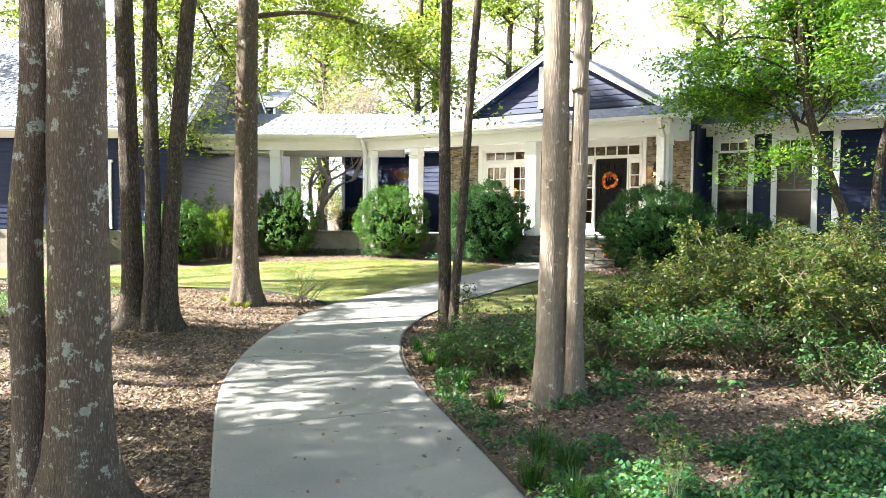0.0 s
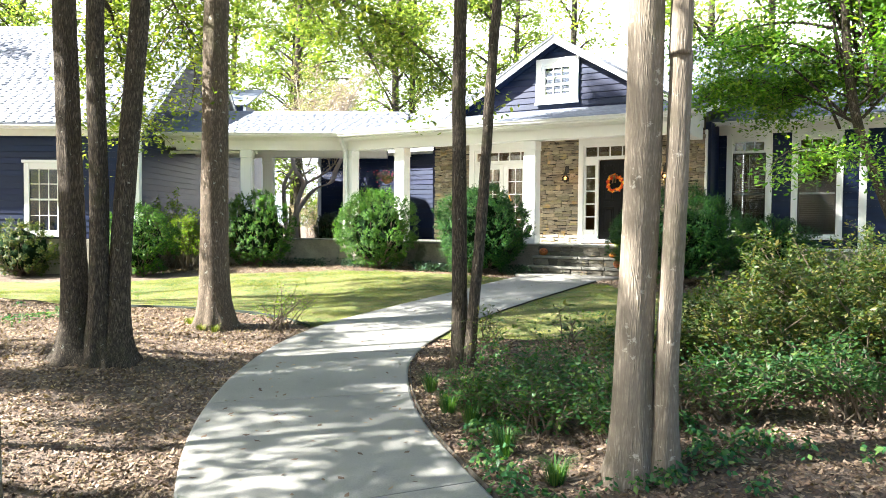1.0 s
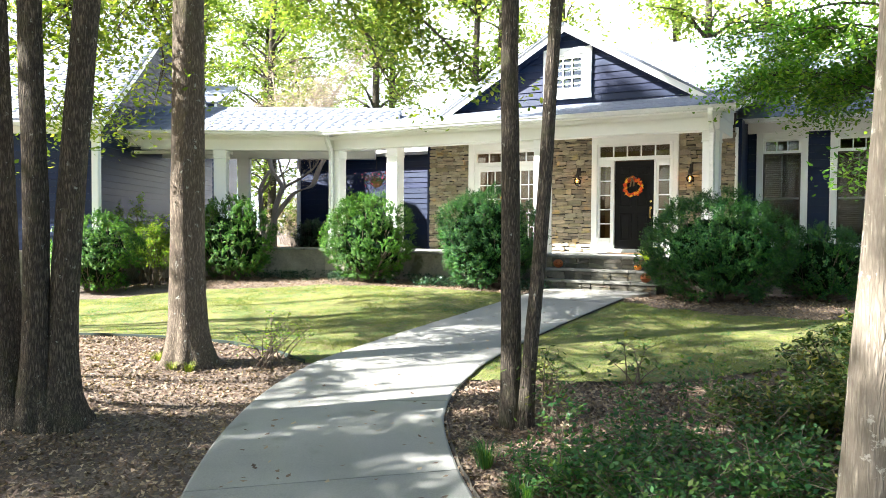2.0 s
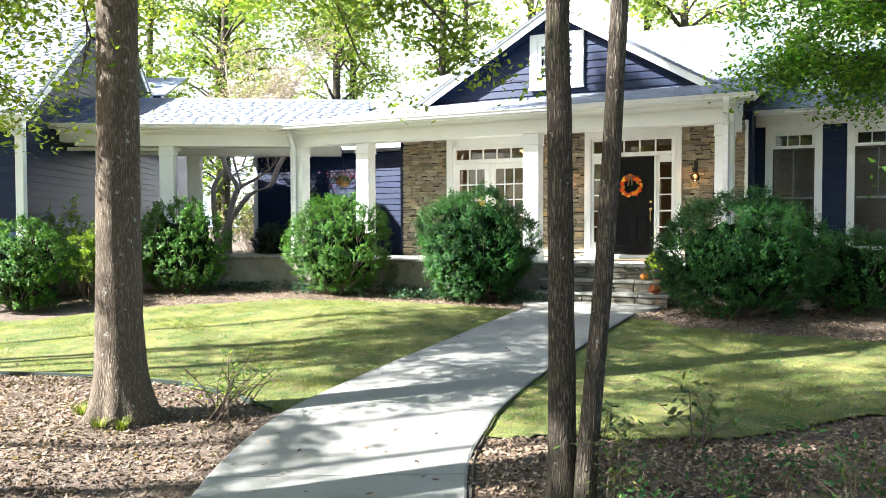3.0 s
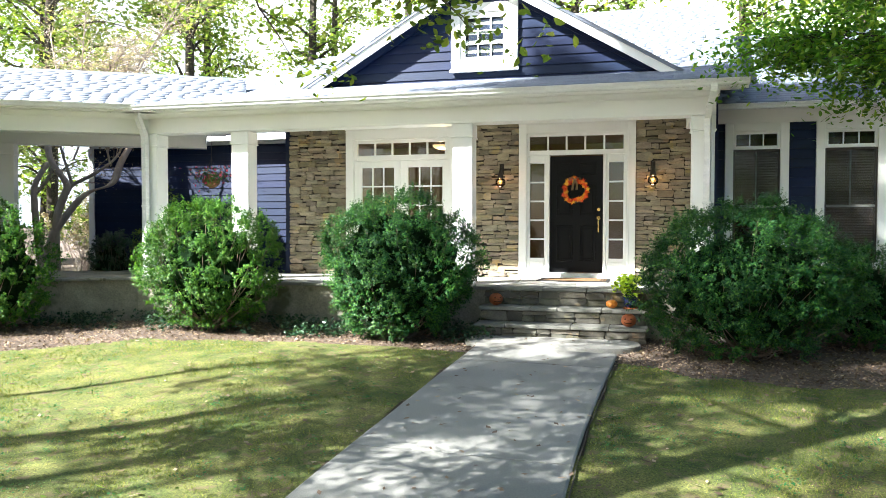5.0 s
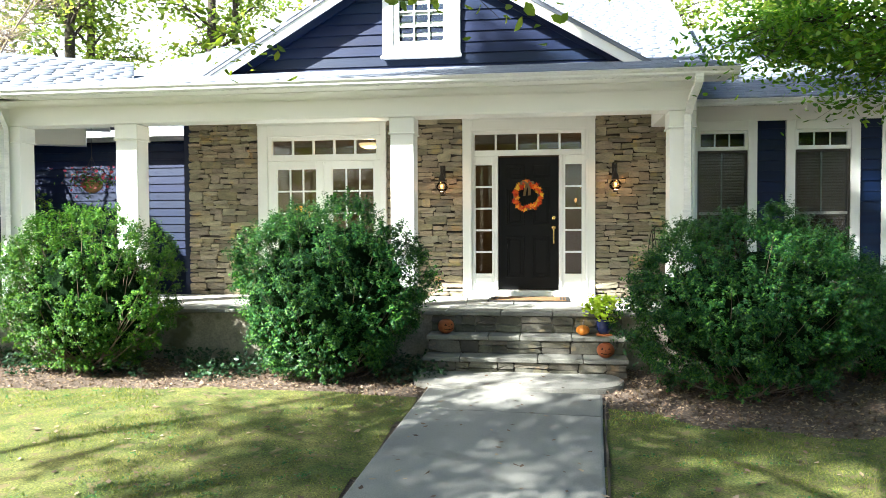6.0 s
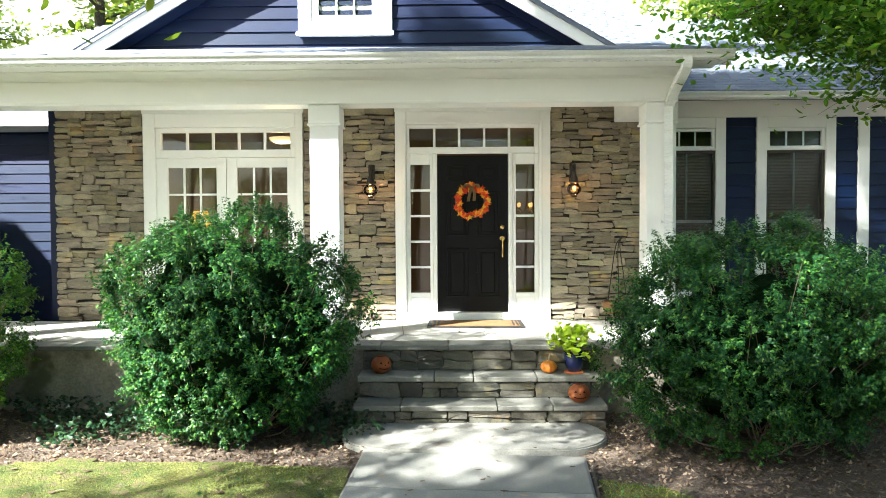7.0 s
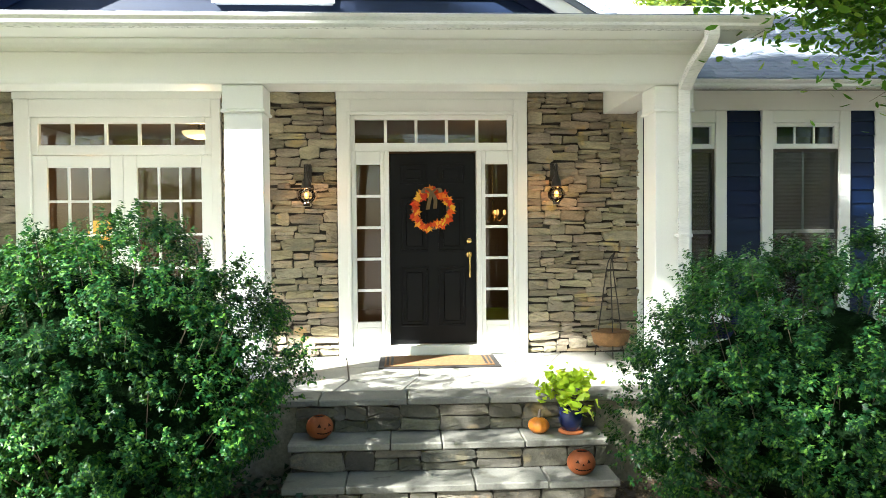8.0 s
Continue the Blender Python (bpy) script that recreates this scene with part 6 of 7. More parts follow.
def loose_shrub(name, x, y, r0, h, stems, leaves, mat, label, seed, leaf=(0.06, 0.026), group="", category="shrub", lean=0.5, twig=TWIG, stem=0.011, tuft=0.04):
    """An open shrub: arching stems with side twigs, leaves along them, with gaps."""
    rr = random.Random(seed)
    q = np.random.default_rng(seed)
    e = thing(name, (x, y, gz(x, y)), label, category, group)
    bm = bmesh.new()
    spots, normals = [], []
    for s in range(stems):
        a = rr.uniform(0, 2 * math.pi)
        reach = r0 * math.sqrt(rr.uniform(0.05, 1.0))
        hh = h * rr.uniform(0.55, 1.0) * (1 - 0.35 * reach / r0)
        base = Vector((rr.uniform(-0.3, 0.3) * r0, rr.uniform(-0.3, 0.3) * r0, -0.05))
        tip = Vector((reach * math.cos(a), reach * math.sin(a), hh))
        midp = base.lerp(tip, 0.5) + Vector((0, 0, hh * 0.12))
        line = spline([base, midp, tip], 5)
        tube(bm, line, np.linspace(stem, stem * 0.27, len(line)), 5, cap=False)
        for k in range(5):
            i = rr.randint(4, len(line) - 1)
            p = line[i]
            d = Vector((rr.uniform(-1, 1), rr.uniform(-1, 1), rr.uniform(0.0, 0.8))).normalized() * rr.uniform(0.10, 0.28)
            tube(bm, [p, p + d * 0.5, p + d], [stem * 0.36, stem * 0.27, stem * 0.18], 4, cap=False)
            spots.append((p + d * 0.7, d))
        spots.append((tip, Vector((0, 0, 0.2))))
    part("stemwork", bm, twig, e, "thin brown arching stems")["kind"] = "stuff"
    k = max(1, leaves // len(spots))
    c = np.concatenate([np.array(p) + q.normal(0, tuft, (k, 3)) + np.array(d) * q.uniform(-0.5, 0.5, (k, 1)) for p, d in spots])
    nn = np.tile([0.0, 0.0, 1.0], (len(c), 1))
    finish("foliage", leaf_mesh("foliage", c, nn, leaf[0], leaf[1], seed, lean, 0.2), mat, e)
    return e


AZ = "azaleas beside the walk"
for i, (x, y, r0, h, st, lv) in enumerate(((5.65, -9.75, 1.1, 1.8, 58, 13000), (6.5, -8.9, 1.4, 2.1, 58, 11000), (7.6, -9.8, 1.3, 1.95, 50, 9500), (6.3, -10.7, 1.1, 1.6, 56, 15500), (7.4, -11.3, 1.1, 1.4, 44, 8500),
                                           (4.85, -10.5, 0.7, 1.0, 36, 6500), (6.2, -8.0, 1.1, 1.4, 44, 7000), (8.6, -8.6, 1.3, 1.95, 44, 7000), (4.35, -11.7, 0.6, 0.7, 26, 4000), (5.2, -11.3, 0.75, 1.1, 36, 7500), (9.4, -10.4, 1.3, 1.7, 38, 6000))):
    loose_shrub("azalea", x, y, r0, h, st, lv, AZALEA, "open straggling azalea with green and bronze leaves in mulch", 40 + i, leaf=(0.058, 0.026), group=AZ, stem=0.014, tuft=0.034)
UG = "undergrowth plants beside the walk"
for i, (x, y, r0, h, st, lv) in enumerate(((3.25, -12.7, 0.45, 0.48, 24, 1700), (3.85, -13.0, 0.5, 0.55, 26, 2000), (3.55, -12.2, 0.5, 0.48, 24, 1800), (4.2, -12.5, 0.55, 0.58, 26, 2100), (4.55, -13.1, 0.4, 0.5, 18, 1500), (2.95, -12.5, 0.35, 0.36, 16, 1000),
                                           (5.3, -12.3, 0.6, 0.65, 26, 2400), (6.2, -12.0, 0.7, 0.8, 26, 2600), (7.2, -12.4, 0.6, 0.6, 22, 2000))):
    loose_shrub("undergrowth_plant", x, y, r0, h, st, lv, UNDER, "low leafy green plant growing in dark leaf litter", 300 + i, leaf=(0.050, 0.027), group=UG, category="plant")
for i, (x, y, h) in enumerate(((2.95, -10.95, 0.62), (3.35, -10.6, 0.7), (3.75, -11.1, 0.75), (2.55, -11.55, 0.5))):
    loose_shrub("seedling", x, y, 0.22, h, 6, 150, UNDER, "slender upright leafy seedling in the mulch", 350 + i, leaf=(0.055, 0.028), group="seedlings in the mulch", category="seedling", stem=0.006)
loose_shrub("rose_bush", -1.75, -10.35, 0.55, 0.75, 16, 420, NANDINA, "sparse leggy bush at the lawn edging", 70, leaf=(0.045, 0.022))
loose_shrub("sapling", 2.65, -9.55, 0.28, 0.55, 6, 90, AZALEA, "small broad-leaved sapling at the lawn edge", 71, leaf=(0.09, 0.045))
for i, (x, y, r0, h) in enumerate(((-17.5, 9.0, 1.8, 3.2), (-19.5, 11.5, 2.0, 3.6), (-15.0, 9.5, 1.6, 2.6), (-21.5, 14.0, 2.2, 3.8), (-24.0, 17.5, 2.4, 4.0), (-18.0, 13.5, 2.0, 3.4), (-27.0, 21.0, 2.6, 4.2), (-31.0, 24.0, 2.8, 4.4), (-22.5, 21.0, 2.6, 4.2), (2.2, 11.5, 2.2, 4.2))):
    loose_shrub("woodland_shrub", x, y, r0, h, 46, 2600, WOOD_LEAF if i % 3 or i > 8 else SEED, "tall sunlit shrub at the edge of the woods", 330 + i, leaf=(0.13, 0.075), group="shrubs at the edge of the woods", twig=PALE_TWIG)
loose_shrub("nandina", -10.9, -4.75, 1.0, 2.45, 34, 6000, NANDINA, "tall feathery yellow-green nandina near the walkway", 72, leaf=(0.075, 0.026))
loose_shrub("nandina", -10.0, -5.2, 0.8, 1.9, 24, 3600, NANDINA, "feathery yellow-green nandina near the garage", 73, leaf=(0.075, 0.026))
loose_shrub("flowering_shrub", -9.3, 1.3, 0.6, 2.7, 20, 2600, NANDINA, "loose courtyard shrub with small leaves", 74)
loose_shrub("tall_weed", 6.55, -15.35, 0.14, 0.62, 10, 260, GRASS, "dry straw-coloured weed stalks among groundcover", 78, leaf=(0.05, 0.010), twig=PALE_TWIG, stem=0.0022)
loose_shrub("tall_weed", 4.9, -12.7, 0.3, 0.75, 7, 260, AZALEA, "upright leafy weed near the pale trunks", 76)
loose_shrub("tall_weed", 2.35, -11.2, 0.3, 0.8, 6, 260, AZALEA, "upright leafy seedling beside the dark trunks", 77)


def ground_leaves(name, count, region, size, mat, label, seed, lift=(0.005, 0.03), spread=0.35, category="leaf litter", fold=0.42):
    q = np.random.default_rng(seed)
    xs, ys = [], []
    got = 0
    while got < count:
        x, y = q.uniform(region[0], region[1], 40000), q.uniform(region[2], region[3], 40000)
        keep = (~on_lawn(x, y)) & (walk_distance(x, y) > region[4]) & (y < -1.9) & region[5](x, y)
        xs.append(x[keep]), ys.append(y[keep])
        got += int(keep.sum())
    x, y = np.concatenate(xs)[:count], np.concatenate(ys)[:count]
    c = np.stack([x, y, ground_z(x, y) + q.uniform(lift[0], lift[1], count)], axis=1)
    ob = finish(name, leaf_mesh(name, c, np.tile([0, 0, 1.0], (count, 1)), size[0], size[1], seed, spread, fold), mat, None)
    return tagged(ob, label, category, kind="stuff")


def everywhere(x, y):
    return np.ones_like(x, dtype=bool)


ground_leaves("leaf_litter", 62000, (-9, 3.6, -18.5, -9.3, 1.02, lambda x, y: (y < -9.3)), (0.052, 0.032), DEAD, "dry brown fallen leaves on the mulch", 81)
ground_leaves("leaf_litter", 58000, (0.9, 10.5, -18.5, -7.0, 1.02, everywhere), (0.052, 0.032), DEAD, "brown and grey fallen leaves under the trees", 82)
ground_leaves("leaf_litter", 24000, (-12, 7, -5.8, -1.9, 0.95, lambda x, y: y > -8), (0.046, 0.026), DEAD, "brown leaf mulch in the house beds", 83)


def patch_noise(x, y, s, cut):
    n = np.sin(x * s + 1.3 * np.sin(y * s * 0.7)) * np.sin(y * s * 1.1 + 0.8 * np.sin(x * s)) + 0.35 * np.sin(x * s * 3.1) * np.sin(y * s * 2.7)
    return n > cut


def ground_plants(name, plants, region, size, mat, label, seed, tall=0.19, wide=0.10, per=17):
    """Low plants: small rosettes of leaves on short stalks, grouped in patches."""
    q = np.random.default_rng(seed)
    x, y = q.uniform(region[0], region[1], plants * 12), q.uniform(region[2], region[3], plants * 12)
    keep = (walk_distance(x, y) > region[4]) & region[5](x, y)
    x, y = x[keep][:plants], y[keep][:plants]
    n = len(x)
    hh = q.uniform(0.35, 1.0, (n, 1, 1)) * tall
    base = np.stack([x, y, ground_z(x, y)], axis=1)[:, None, :]
    a = q.uniform(0, 2 * np.pi, (n, per, 1))
    o = np.concatenate([np.cos(a), np.sin(a), 0 * a], axis=2)
    up = q.uniform(0.25, 1.0, (n, per, 1))
    c = base + o * wide * q.uniform(0.25, 1.1, (n, per, 1)) * (1.25 - 0.5 * up) + np.array([0, 0, 1.0]) * up * hh
    nn = (np.array([0, 0, 1.0]) + o * 0.5).reshape(-1, 3)
    ob = finish(name, leaf_mesh(name, c.reshape(-1, 3), nn, size[0], size[1], seed, 0.3, 0.18, o.reshape(-1, 3)), mat, None)
    return tagged(ob, label, "ground cover", kind="stuff")


ground_plants("ground_cover", 3700, (3.6, 11.8, -18.9, -11.0, 1.10, lambda x, y: patch_noise(x, y, 1.9, -0.30) & (x - 5.9 > (y + 15.3) * 0.75) & (x < 10.4 + 0.9 * np.sin(y * 1.7) + 0.4 * np.sin(y * 4.1)) & (y > -18.2 + 0.5 * np.sin(x * 2.1)) & (y < -11.6 + 0.5 * np.sin(x * 1.9))), (0.046, 0.028), COVER, "low green groundcover plants over leaf litter", 84)
ground_plants("ground_cover", 210, (3.2, 6.4, -15.6, -12.6, 1.10, lambda x, y: patch_noise(x, y, 3.1, 0.15)), (0.055, 0.034), COVER, "scattered green seedlings in leaf litter", 88)
ground_leaves("ground_cover", 5200, (-9.5, -4.4, -16.5, -11.2, 1.2, lambda x, y: patch_noise(x, y, 1.6, 0.0)), (0.05, 0.032), COVER, "low green groundcover by the trees", 85, (0.02, 0.12), 0.45, "ground cover")
ground_leaves("ivy", 3200, (-8.6, -0.9, -3.4, -2.1, 0.5, lambda x, y: patch_noise(x, y, 2.6, -0.2)), (0.06, 0.05), IVY, "dark ivy at the porch base", 86, (0.02, 0.22), 0.5, "ivy")


def grass_tuft(x, y, seed, h=0.32, n=90, mat=COVER, thick=0.0045):
    q = np.random.default_rng(seed)
    a, l = q.uniform(0, 2 * np.pi, n), q.uniform(0.5, 1.0, n) * h
    d = np.stack([np.cos(a), np.sin(a), 0 * a], axis=1)
    base = d * q.uniform(0, 0.07, (n, 1))
    side = np.stack([-np.sin(a), np.cos(a), 0 * a], axis=1) * thick
    m = base + d * (l * 0.25)[:, None] + np.array([0, 0, 1.0]) * (l * 0.75)[:, None]
    tip = base + d * (l * 0.75)[:, None] + np.array([0, 0, 1.0]) * (l * 0.85)[:, None]
    v = np.stack([base - side, base + side, m - side * 0.8, m + side * 0.8, tip], axis=1).reshape(-1, 3)
    ob = finish("liriope_tuft", tri_mesh("liriope_tuft", v, np.array([[0, 1, 3], [0, 3, 2], [2, 3, 4]]), n, 5), mat, None)
    ob.location = (x, y, gz(x, y))
    tagged(ob, "arching green grass-like clump at the walk edge", "grass clump", "clumps along the walk")


for i, (x, y, h) in enumerate(((2.75, -12.75, 0.26), (3.15, -13.0, 0.28), (3.75, -13.55, 0.30), (4.35, -13.9, 0.24), (5.35, -14.9, 0.34), (5.65, -15.05, 0.34), (5.5, -15.35, 0.30), (2.2, -12.2, 0.24), (5.9, -15.5, 0.3))):
    grass_tuft(x, y, 90 + i, h, 130, UNDER)


def scattered_leaves(count, seed):
    q = np.random.default_rng(seed)
    x, y = q.uniform(-7, 5.5, count * 4), q.uniform(-16.5, -2.8, count * 4)
    keep = on_lawn(x, y) | (walk_distance(x, y) < 0.95)
    x, y = x[keep][:count], y[keep][:count]
    on_walk = walk_distance(x, y) < 1.0
    z = np.where(on_walk, slope_z(y) + 0.030, lawn_z(x, y) + 0.02)
    z = np.where((y > -3.6) & on_walk, 1.253, z)
    c = np.stack([x, y, z], axis=1)
    ob = finish("fallen_leaves", leaf_mesh("fallen_leaves", c, np.tile([0, 0, 1.0], (len(c), 1)), 0.065, 0.036, seed, 0.12, 0.15), DEAD, None)
    tagged(ob, "scattered dry leaves on walk and lawn", "fallen leaves", kind="stuff")


scattered_leaves(900, 87)


def clover(count, seed):
    """Small dark clover and weed rosettes in the turf."""
    q = np.random.default_rng(seed)
    x, y = q.uniform(-8, 5.5, count * 4), q.uniform(-10.5, -4.0, count * 4)
    keep = on_lawn(x, y) & (walk_distance(x, y) > 1.05) & patch_noise(x, y, 1.7, -0.2)
    x, y = x[keep][:count], y[keep][:count]
    per = 10
    a = q.uniform(0, 2 * np.pi, (len(x), per, 1))
    o = np.concatenate([np.cos(a), np.sin(a), 0 * a], axis=2)
    c = np.stack([x, y, lawn_z(x, y)], axis=1)[:, None, :] + o * q.uniform(0.01, 0.07, (len(x), per, 1)) + np.array([0, 0, 1.0]) * q.uniform(0.018, 0.05, (len(x), per, 1))
    ob = finish("clover", leaf_mesh("clover", c.reshape(-1, 3), np.tile([0, 0, 1.0], (len(x) * per, 1)), 0.026, 0.018, seed, 0.3, 0.15), COVER, None)
    tagged(ob, "small dark clover and weeds in the lawn", "clover", kind="stuff")


clover(700, 89)
for i, (x, y, h) in enumerate(((-2.32, -11.12, 0.24), (-2.50, -11.22, 0.20), (-2.95, -11.05, 0.22), (-3.02, -10.88, 0.18))):
    grass_tuft(x, y, 110 + i, h * 0.6, 110, GRASS, 0.003)


# ---- trees ----
def twig_sprays(bm, rr, start, heading, length, sprays, spots, droop=0.25, radius=0.012, fine=True):
    """A side branch with twigs; adds places for leaves along the twigs."""
    p, d = Vector(start), Vector(heading).normalized()
    end = p + d * length + Vector((0, 0, -droop * length))
    line = spline([p, p.lerp(end, 0.5) + Vector((rr.uniform(-0.1, 0.1), rr.uniform(-0.1, 0.1), 0.10 * length)) * length * 0.4, end], 3 if fine else 1)
    tube(bm, line, np.linspace(radius, radius * 0.25, len(line)), 4 if fine else 3, cap=False)
    for k in range(sprays):
        i = rr.randint(len(line) // 3, len(line) - 1)
        a = line[i]
        b = Vector((rr.uniform(-1, 1), rr.uniform(-1, 1), rr.uniform(-0.45, 0.35))).normalized() * rr.uniform(0.2, 0.5) + d * 0.15
        if fine:
            tube(bm, [a, a + b], [radius * 0.35, radius * 0.15], 3, cap=False)
        spots.append((a + b * 0.35, b))
        spots.append((a + b * 0.9, b))


def leaf_cloud(name, spots, count, q, mat, e, leaf, seed, scatter, fuller=False, clump=1.0):
    """Leaves round the twig ends; clump below 1 leaves twigs bare and gathers the leaves on the others."""
    if clump < 1.0:
        spots = [spots[i] for i in q.permutation(len(spots))[:max(8, int(len(spots) * clump))]]
    k = max(2, count // len(spots))
    c = np.concatenate([np.array(p) + np.clip(q.normal(0, scatter, (k, 3)), -1.7 * scatter, 1.7 * scatter) + np.array(d) * q.uniform(-0.4, 0.5, (k, 1)) for p, d in spots])
    finish(name, leaf_mesh(name, c, np.tile([0, 0, 1.0], (len(c), 1)), leaf[0], leaf[1], seed, 0.55, 0.22, None, fuller), mat, e)


def forest_tree(name, x, y, trunks, label, seed, bark, top=13.0, limbs=(), crown=None, leaf_mat=TREE_LEAF, leaf=(0.085, 0.045), leaves=24000, high_leaf=(0.17, 0.10), high_leaves=9000,
                flare=1.75, group="trees in the front garden", category="tree", fine=True, droop=0.25, twig_mat=None, full_leaf=False, scatter=0.15, sprays=7, high_scatter=0.18, clump=0.45, low_clump=1.0):
    """trunks: (dx, dy, radius, list of (offset x, offset y, height) leans). limbs: low branches given by points. crown: (z0, z1, spread, branches)."""
    rr = random.Random(seed)
    q = np.random.default_rng(seed)
    z0 = gz(x, y)
    e = thing(name, (x, y, z0), label, category, group)
    low, high = [], []
    bmb = bmesh.new()
    for t, (dx, dy, rad, lean) in enumerate(trunks):
        ctrl = [(dx, dy, -0.25), (dx, dy, 0.0)] + [(dx + a, dy + b, c) for a, b, c in lean]
        line = spline(ctrl, 10)
        hs = [p.z for p in line]
        radii = [rad * (1 + (flare - 1) * math.exp(-max(0.0, h) / 0.30)) * (1 - 0.55 * max(0.0, h) / top) for h in hs]
        bm = bmesh.new()
        stem, fr = [], []
        for i in range(len(line) - 1):
            step = (0.10 if line[i].z < 5.5 else 0.5) if fine else 0.8
            n = max(1, int((line[i + 1] - line[i]).length / step))
            for k in range(n):
                stem.append(line[i].lerp(line[i + 1], k / n))
                fr.append(radii[i] + (radii[i + 1] - radii[i]) * k / n)
        stem.append(line[-1]), fr.append(radii[-1])
        trunk_tube(bm, stem, fr, seed + t * 7, 40 if fine else 12)
        part("trunk", bm, bark, e, "", True)
        if crown:
            c0, c1, spr, nb = crown
            for k in range(nb):
                f = rr.uniform(0, 1)
                h = c0 + (c1 - c0) * f
                i = min(range(len(stem)), key=lambda j: abs(stem[j].z - h))
                a = rr.uniform(0, 2 * math.pi)
                ln = spr * rr.uniform(0.6, 1.1) * (1 - 0.5 * f)
                hd = Vector((math.cos(a), math.sin(a), rr.uniform(0.15, 0.6)))
                p = stem[i]
                end = p + hd.normalized() * ln
                mid_ = p.lerp(end, 0.5) + Vector((0, 0, 0.15 * ln))
                lin = spline([p, mid_, end], 4)
                tube(bmb, lin, np.linspace(rad * 0.30, 0.012, len(lin)), 5, cap=False)
                for m in range(sprays):
                    j = rr.randint(2, len(lin) - 1)
                    twig_sprays(bmb, rr, lin[j], (rr.uniform(-1, 1), rr.uniform(-1, 1), rr.uniform(-0.2, 0.5)), rr.uniform(0.5, 1.2), 4, high, fine=False)
    for pts, rad0, sub in limbs:
        lin = spline([Vector(p) - Vector((x, y, z0)) for p in pts], 6)
        tube(bmb, lin, np.linspace(rad0, 0.010, len(lin)), 7, 0.15, seed, cap=False)
        for m in range(sub):
            j = rr.randint(len(lin) // 4, len(lin) - 1)
            tangent = (lin[min(j + 1, len(lin) - 1)] - lin[j - 1]).normalized()
            twig_sprays(bmb, rr, lin[j], tangent * 0.6 + Vector((rr.uniform(-1, 1), rr.uniform(-1, 1), rr.uniform(-0.5, 0.3))), rr.uniform(0.35, 0.9), 4, low, droop)
    if low or high:
        part("branchwork", bmb, twig_mat or bark, e, "", True)["kind"] = "stuff"
    else:
        bmb.free()
    if low:
        leaf_cloud("crown", low, leaves, q, leaf_mat, e, leaf, seed, scatter, full_leaf, low_clump)
    if high:
        leaf_cloud("upper_crown" if low else "crown", high, high_leaves, q, leaf_mat, e, high_leaf, seed + 1, high_scatter, clump=clump)
    return e


def trunk_tube(bm, pts, radii, seed, seg):
    """A trunk with furrowed, uneven girth and root flare."""
    rings = []
    for i, p in enumerate(pts):
        ring = []
        for k in range(seg):
            a = 2 * math.pi * k / seg
            v = Vector((math.cos(a), math.sin(a), 0))
            lob = noise.noise(Vector((v.x * 1.4 + seed, v.y * 1.4, p.z * 0.35)))
            fur = noise.noise(Vector((v.x * 11 + seed, v.y * 11, p.z * 2.2 + seed)))
            root = math.exp(-max(0.0, p.z) / 0.22) * 0.55 * noise.noise(Vector((v.x * 2.2 + seed, v.y * 2.2, seed * 0.3)))
            ring.append(bm.verts.new(p + v * radii[i] * (1 + 0.10 * lob + 0.06 * fur + root * 0.7)))
        rings.append(ring)
    for a, b in zip(rings, rings[1:]):
        for k in range(seg):
            bm.faces.new((a[k], a[(k + 1) % seg], b[(k + 1) % seg], b[k]))
    bm.faces.new(rings[-1])


forest_tree("oak_tree", 3.05, -17.36, [(0.0, 0.0, 0.205, [(0.0, 0.0, 3.0), (0.05, 0.0, 7.0), (0.2, 0.2, 13.0)]), (-0.26, -0.16, 0.115, [(-0.03, -0.02, 0.8), (-0.05, -0.03, 2.0), (0.03, 0.02, 3.4), (-0.3, 0.1, 8.0), (-0.5, 0.3, 12.0)])],
            "large furrowed twin-trunk tree with lichen patches", 101, BARK, 15.0, crown=(6.5, 14.0, 3.4, 12), high_leaves=12000, flare=1.8)
forest_tree("maple_tree", -1.82, -13.42, [(-0.24, -0.05, 0.155, [(-0.06, -0.03, 2.0), (-0.14, -0.08, 5.0), (-0.3, -0.2, 12.0)]), (0.10, 0.0, 0.115, [(0.02, 0.0, 2.0), (0.0, 0.0, 5.0), (0.1, 0.3, 12.0)]), (0.22, 0.16, 0.128, [(0.05, 0.04, 1.6), (0.30, 0.20, 5.0), (0.8, 0.5, 12.0)])],
            "dark grey-brown three-stemmed tree in leaf litter", 102, BARK_DARK, 14.0, limbs=(([(-1.9, -13.4, 5.2), (-3.2, -12.2, 5.3), (-4.6, -11.0, 4.8), (-5.6, -10.2, 4.2)], 0.035, 26), ([(-1.7, -13.3, 5.6), (-2.6, -12.0, 5.9), (-3.4, -10.8, 5.5), (-4.0, -10.0, 4.8)], 0.03, 20)), leaves=5000, leaf=(0.09, 0.05), scatter=0.18, low_clump=0.5,
            crown=(6.0, 13.0, 3.4, 8), high_leaves=1700, high_leaf=(0.13, 0.08), flare=2.25)
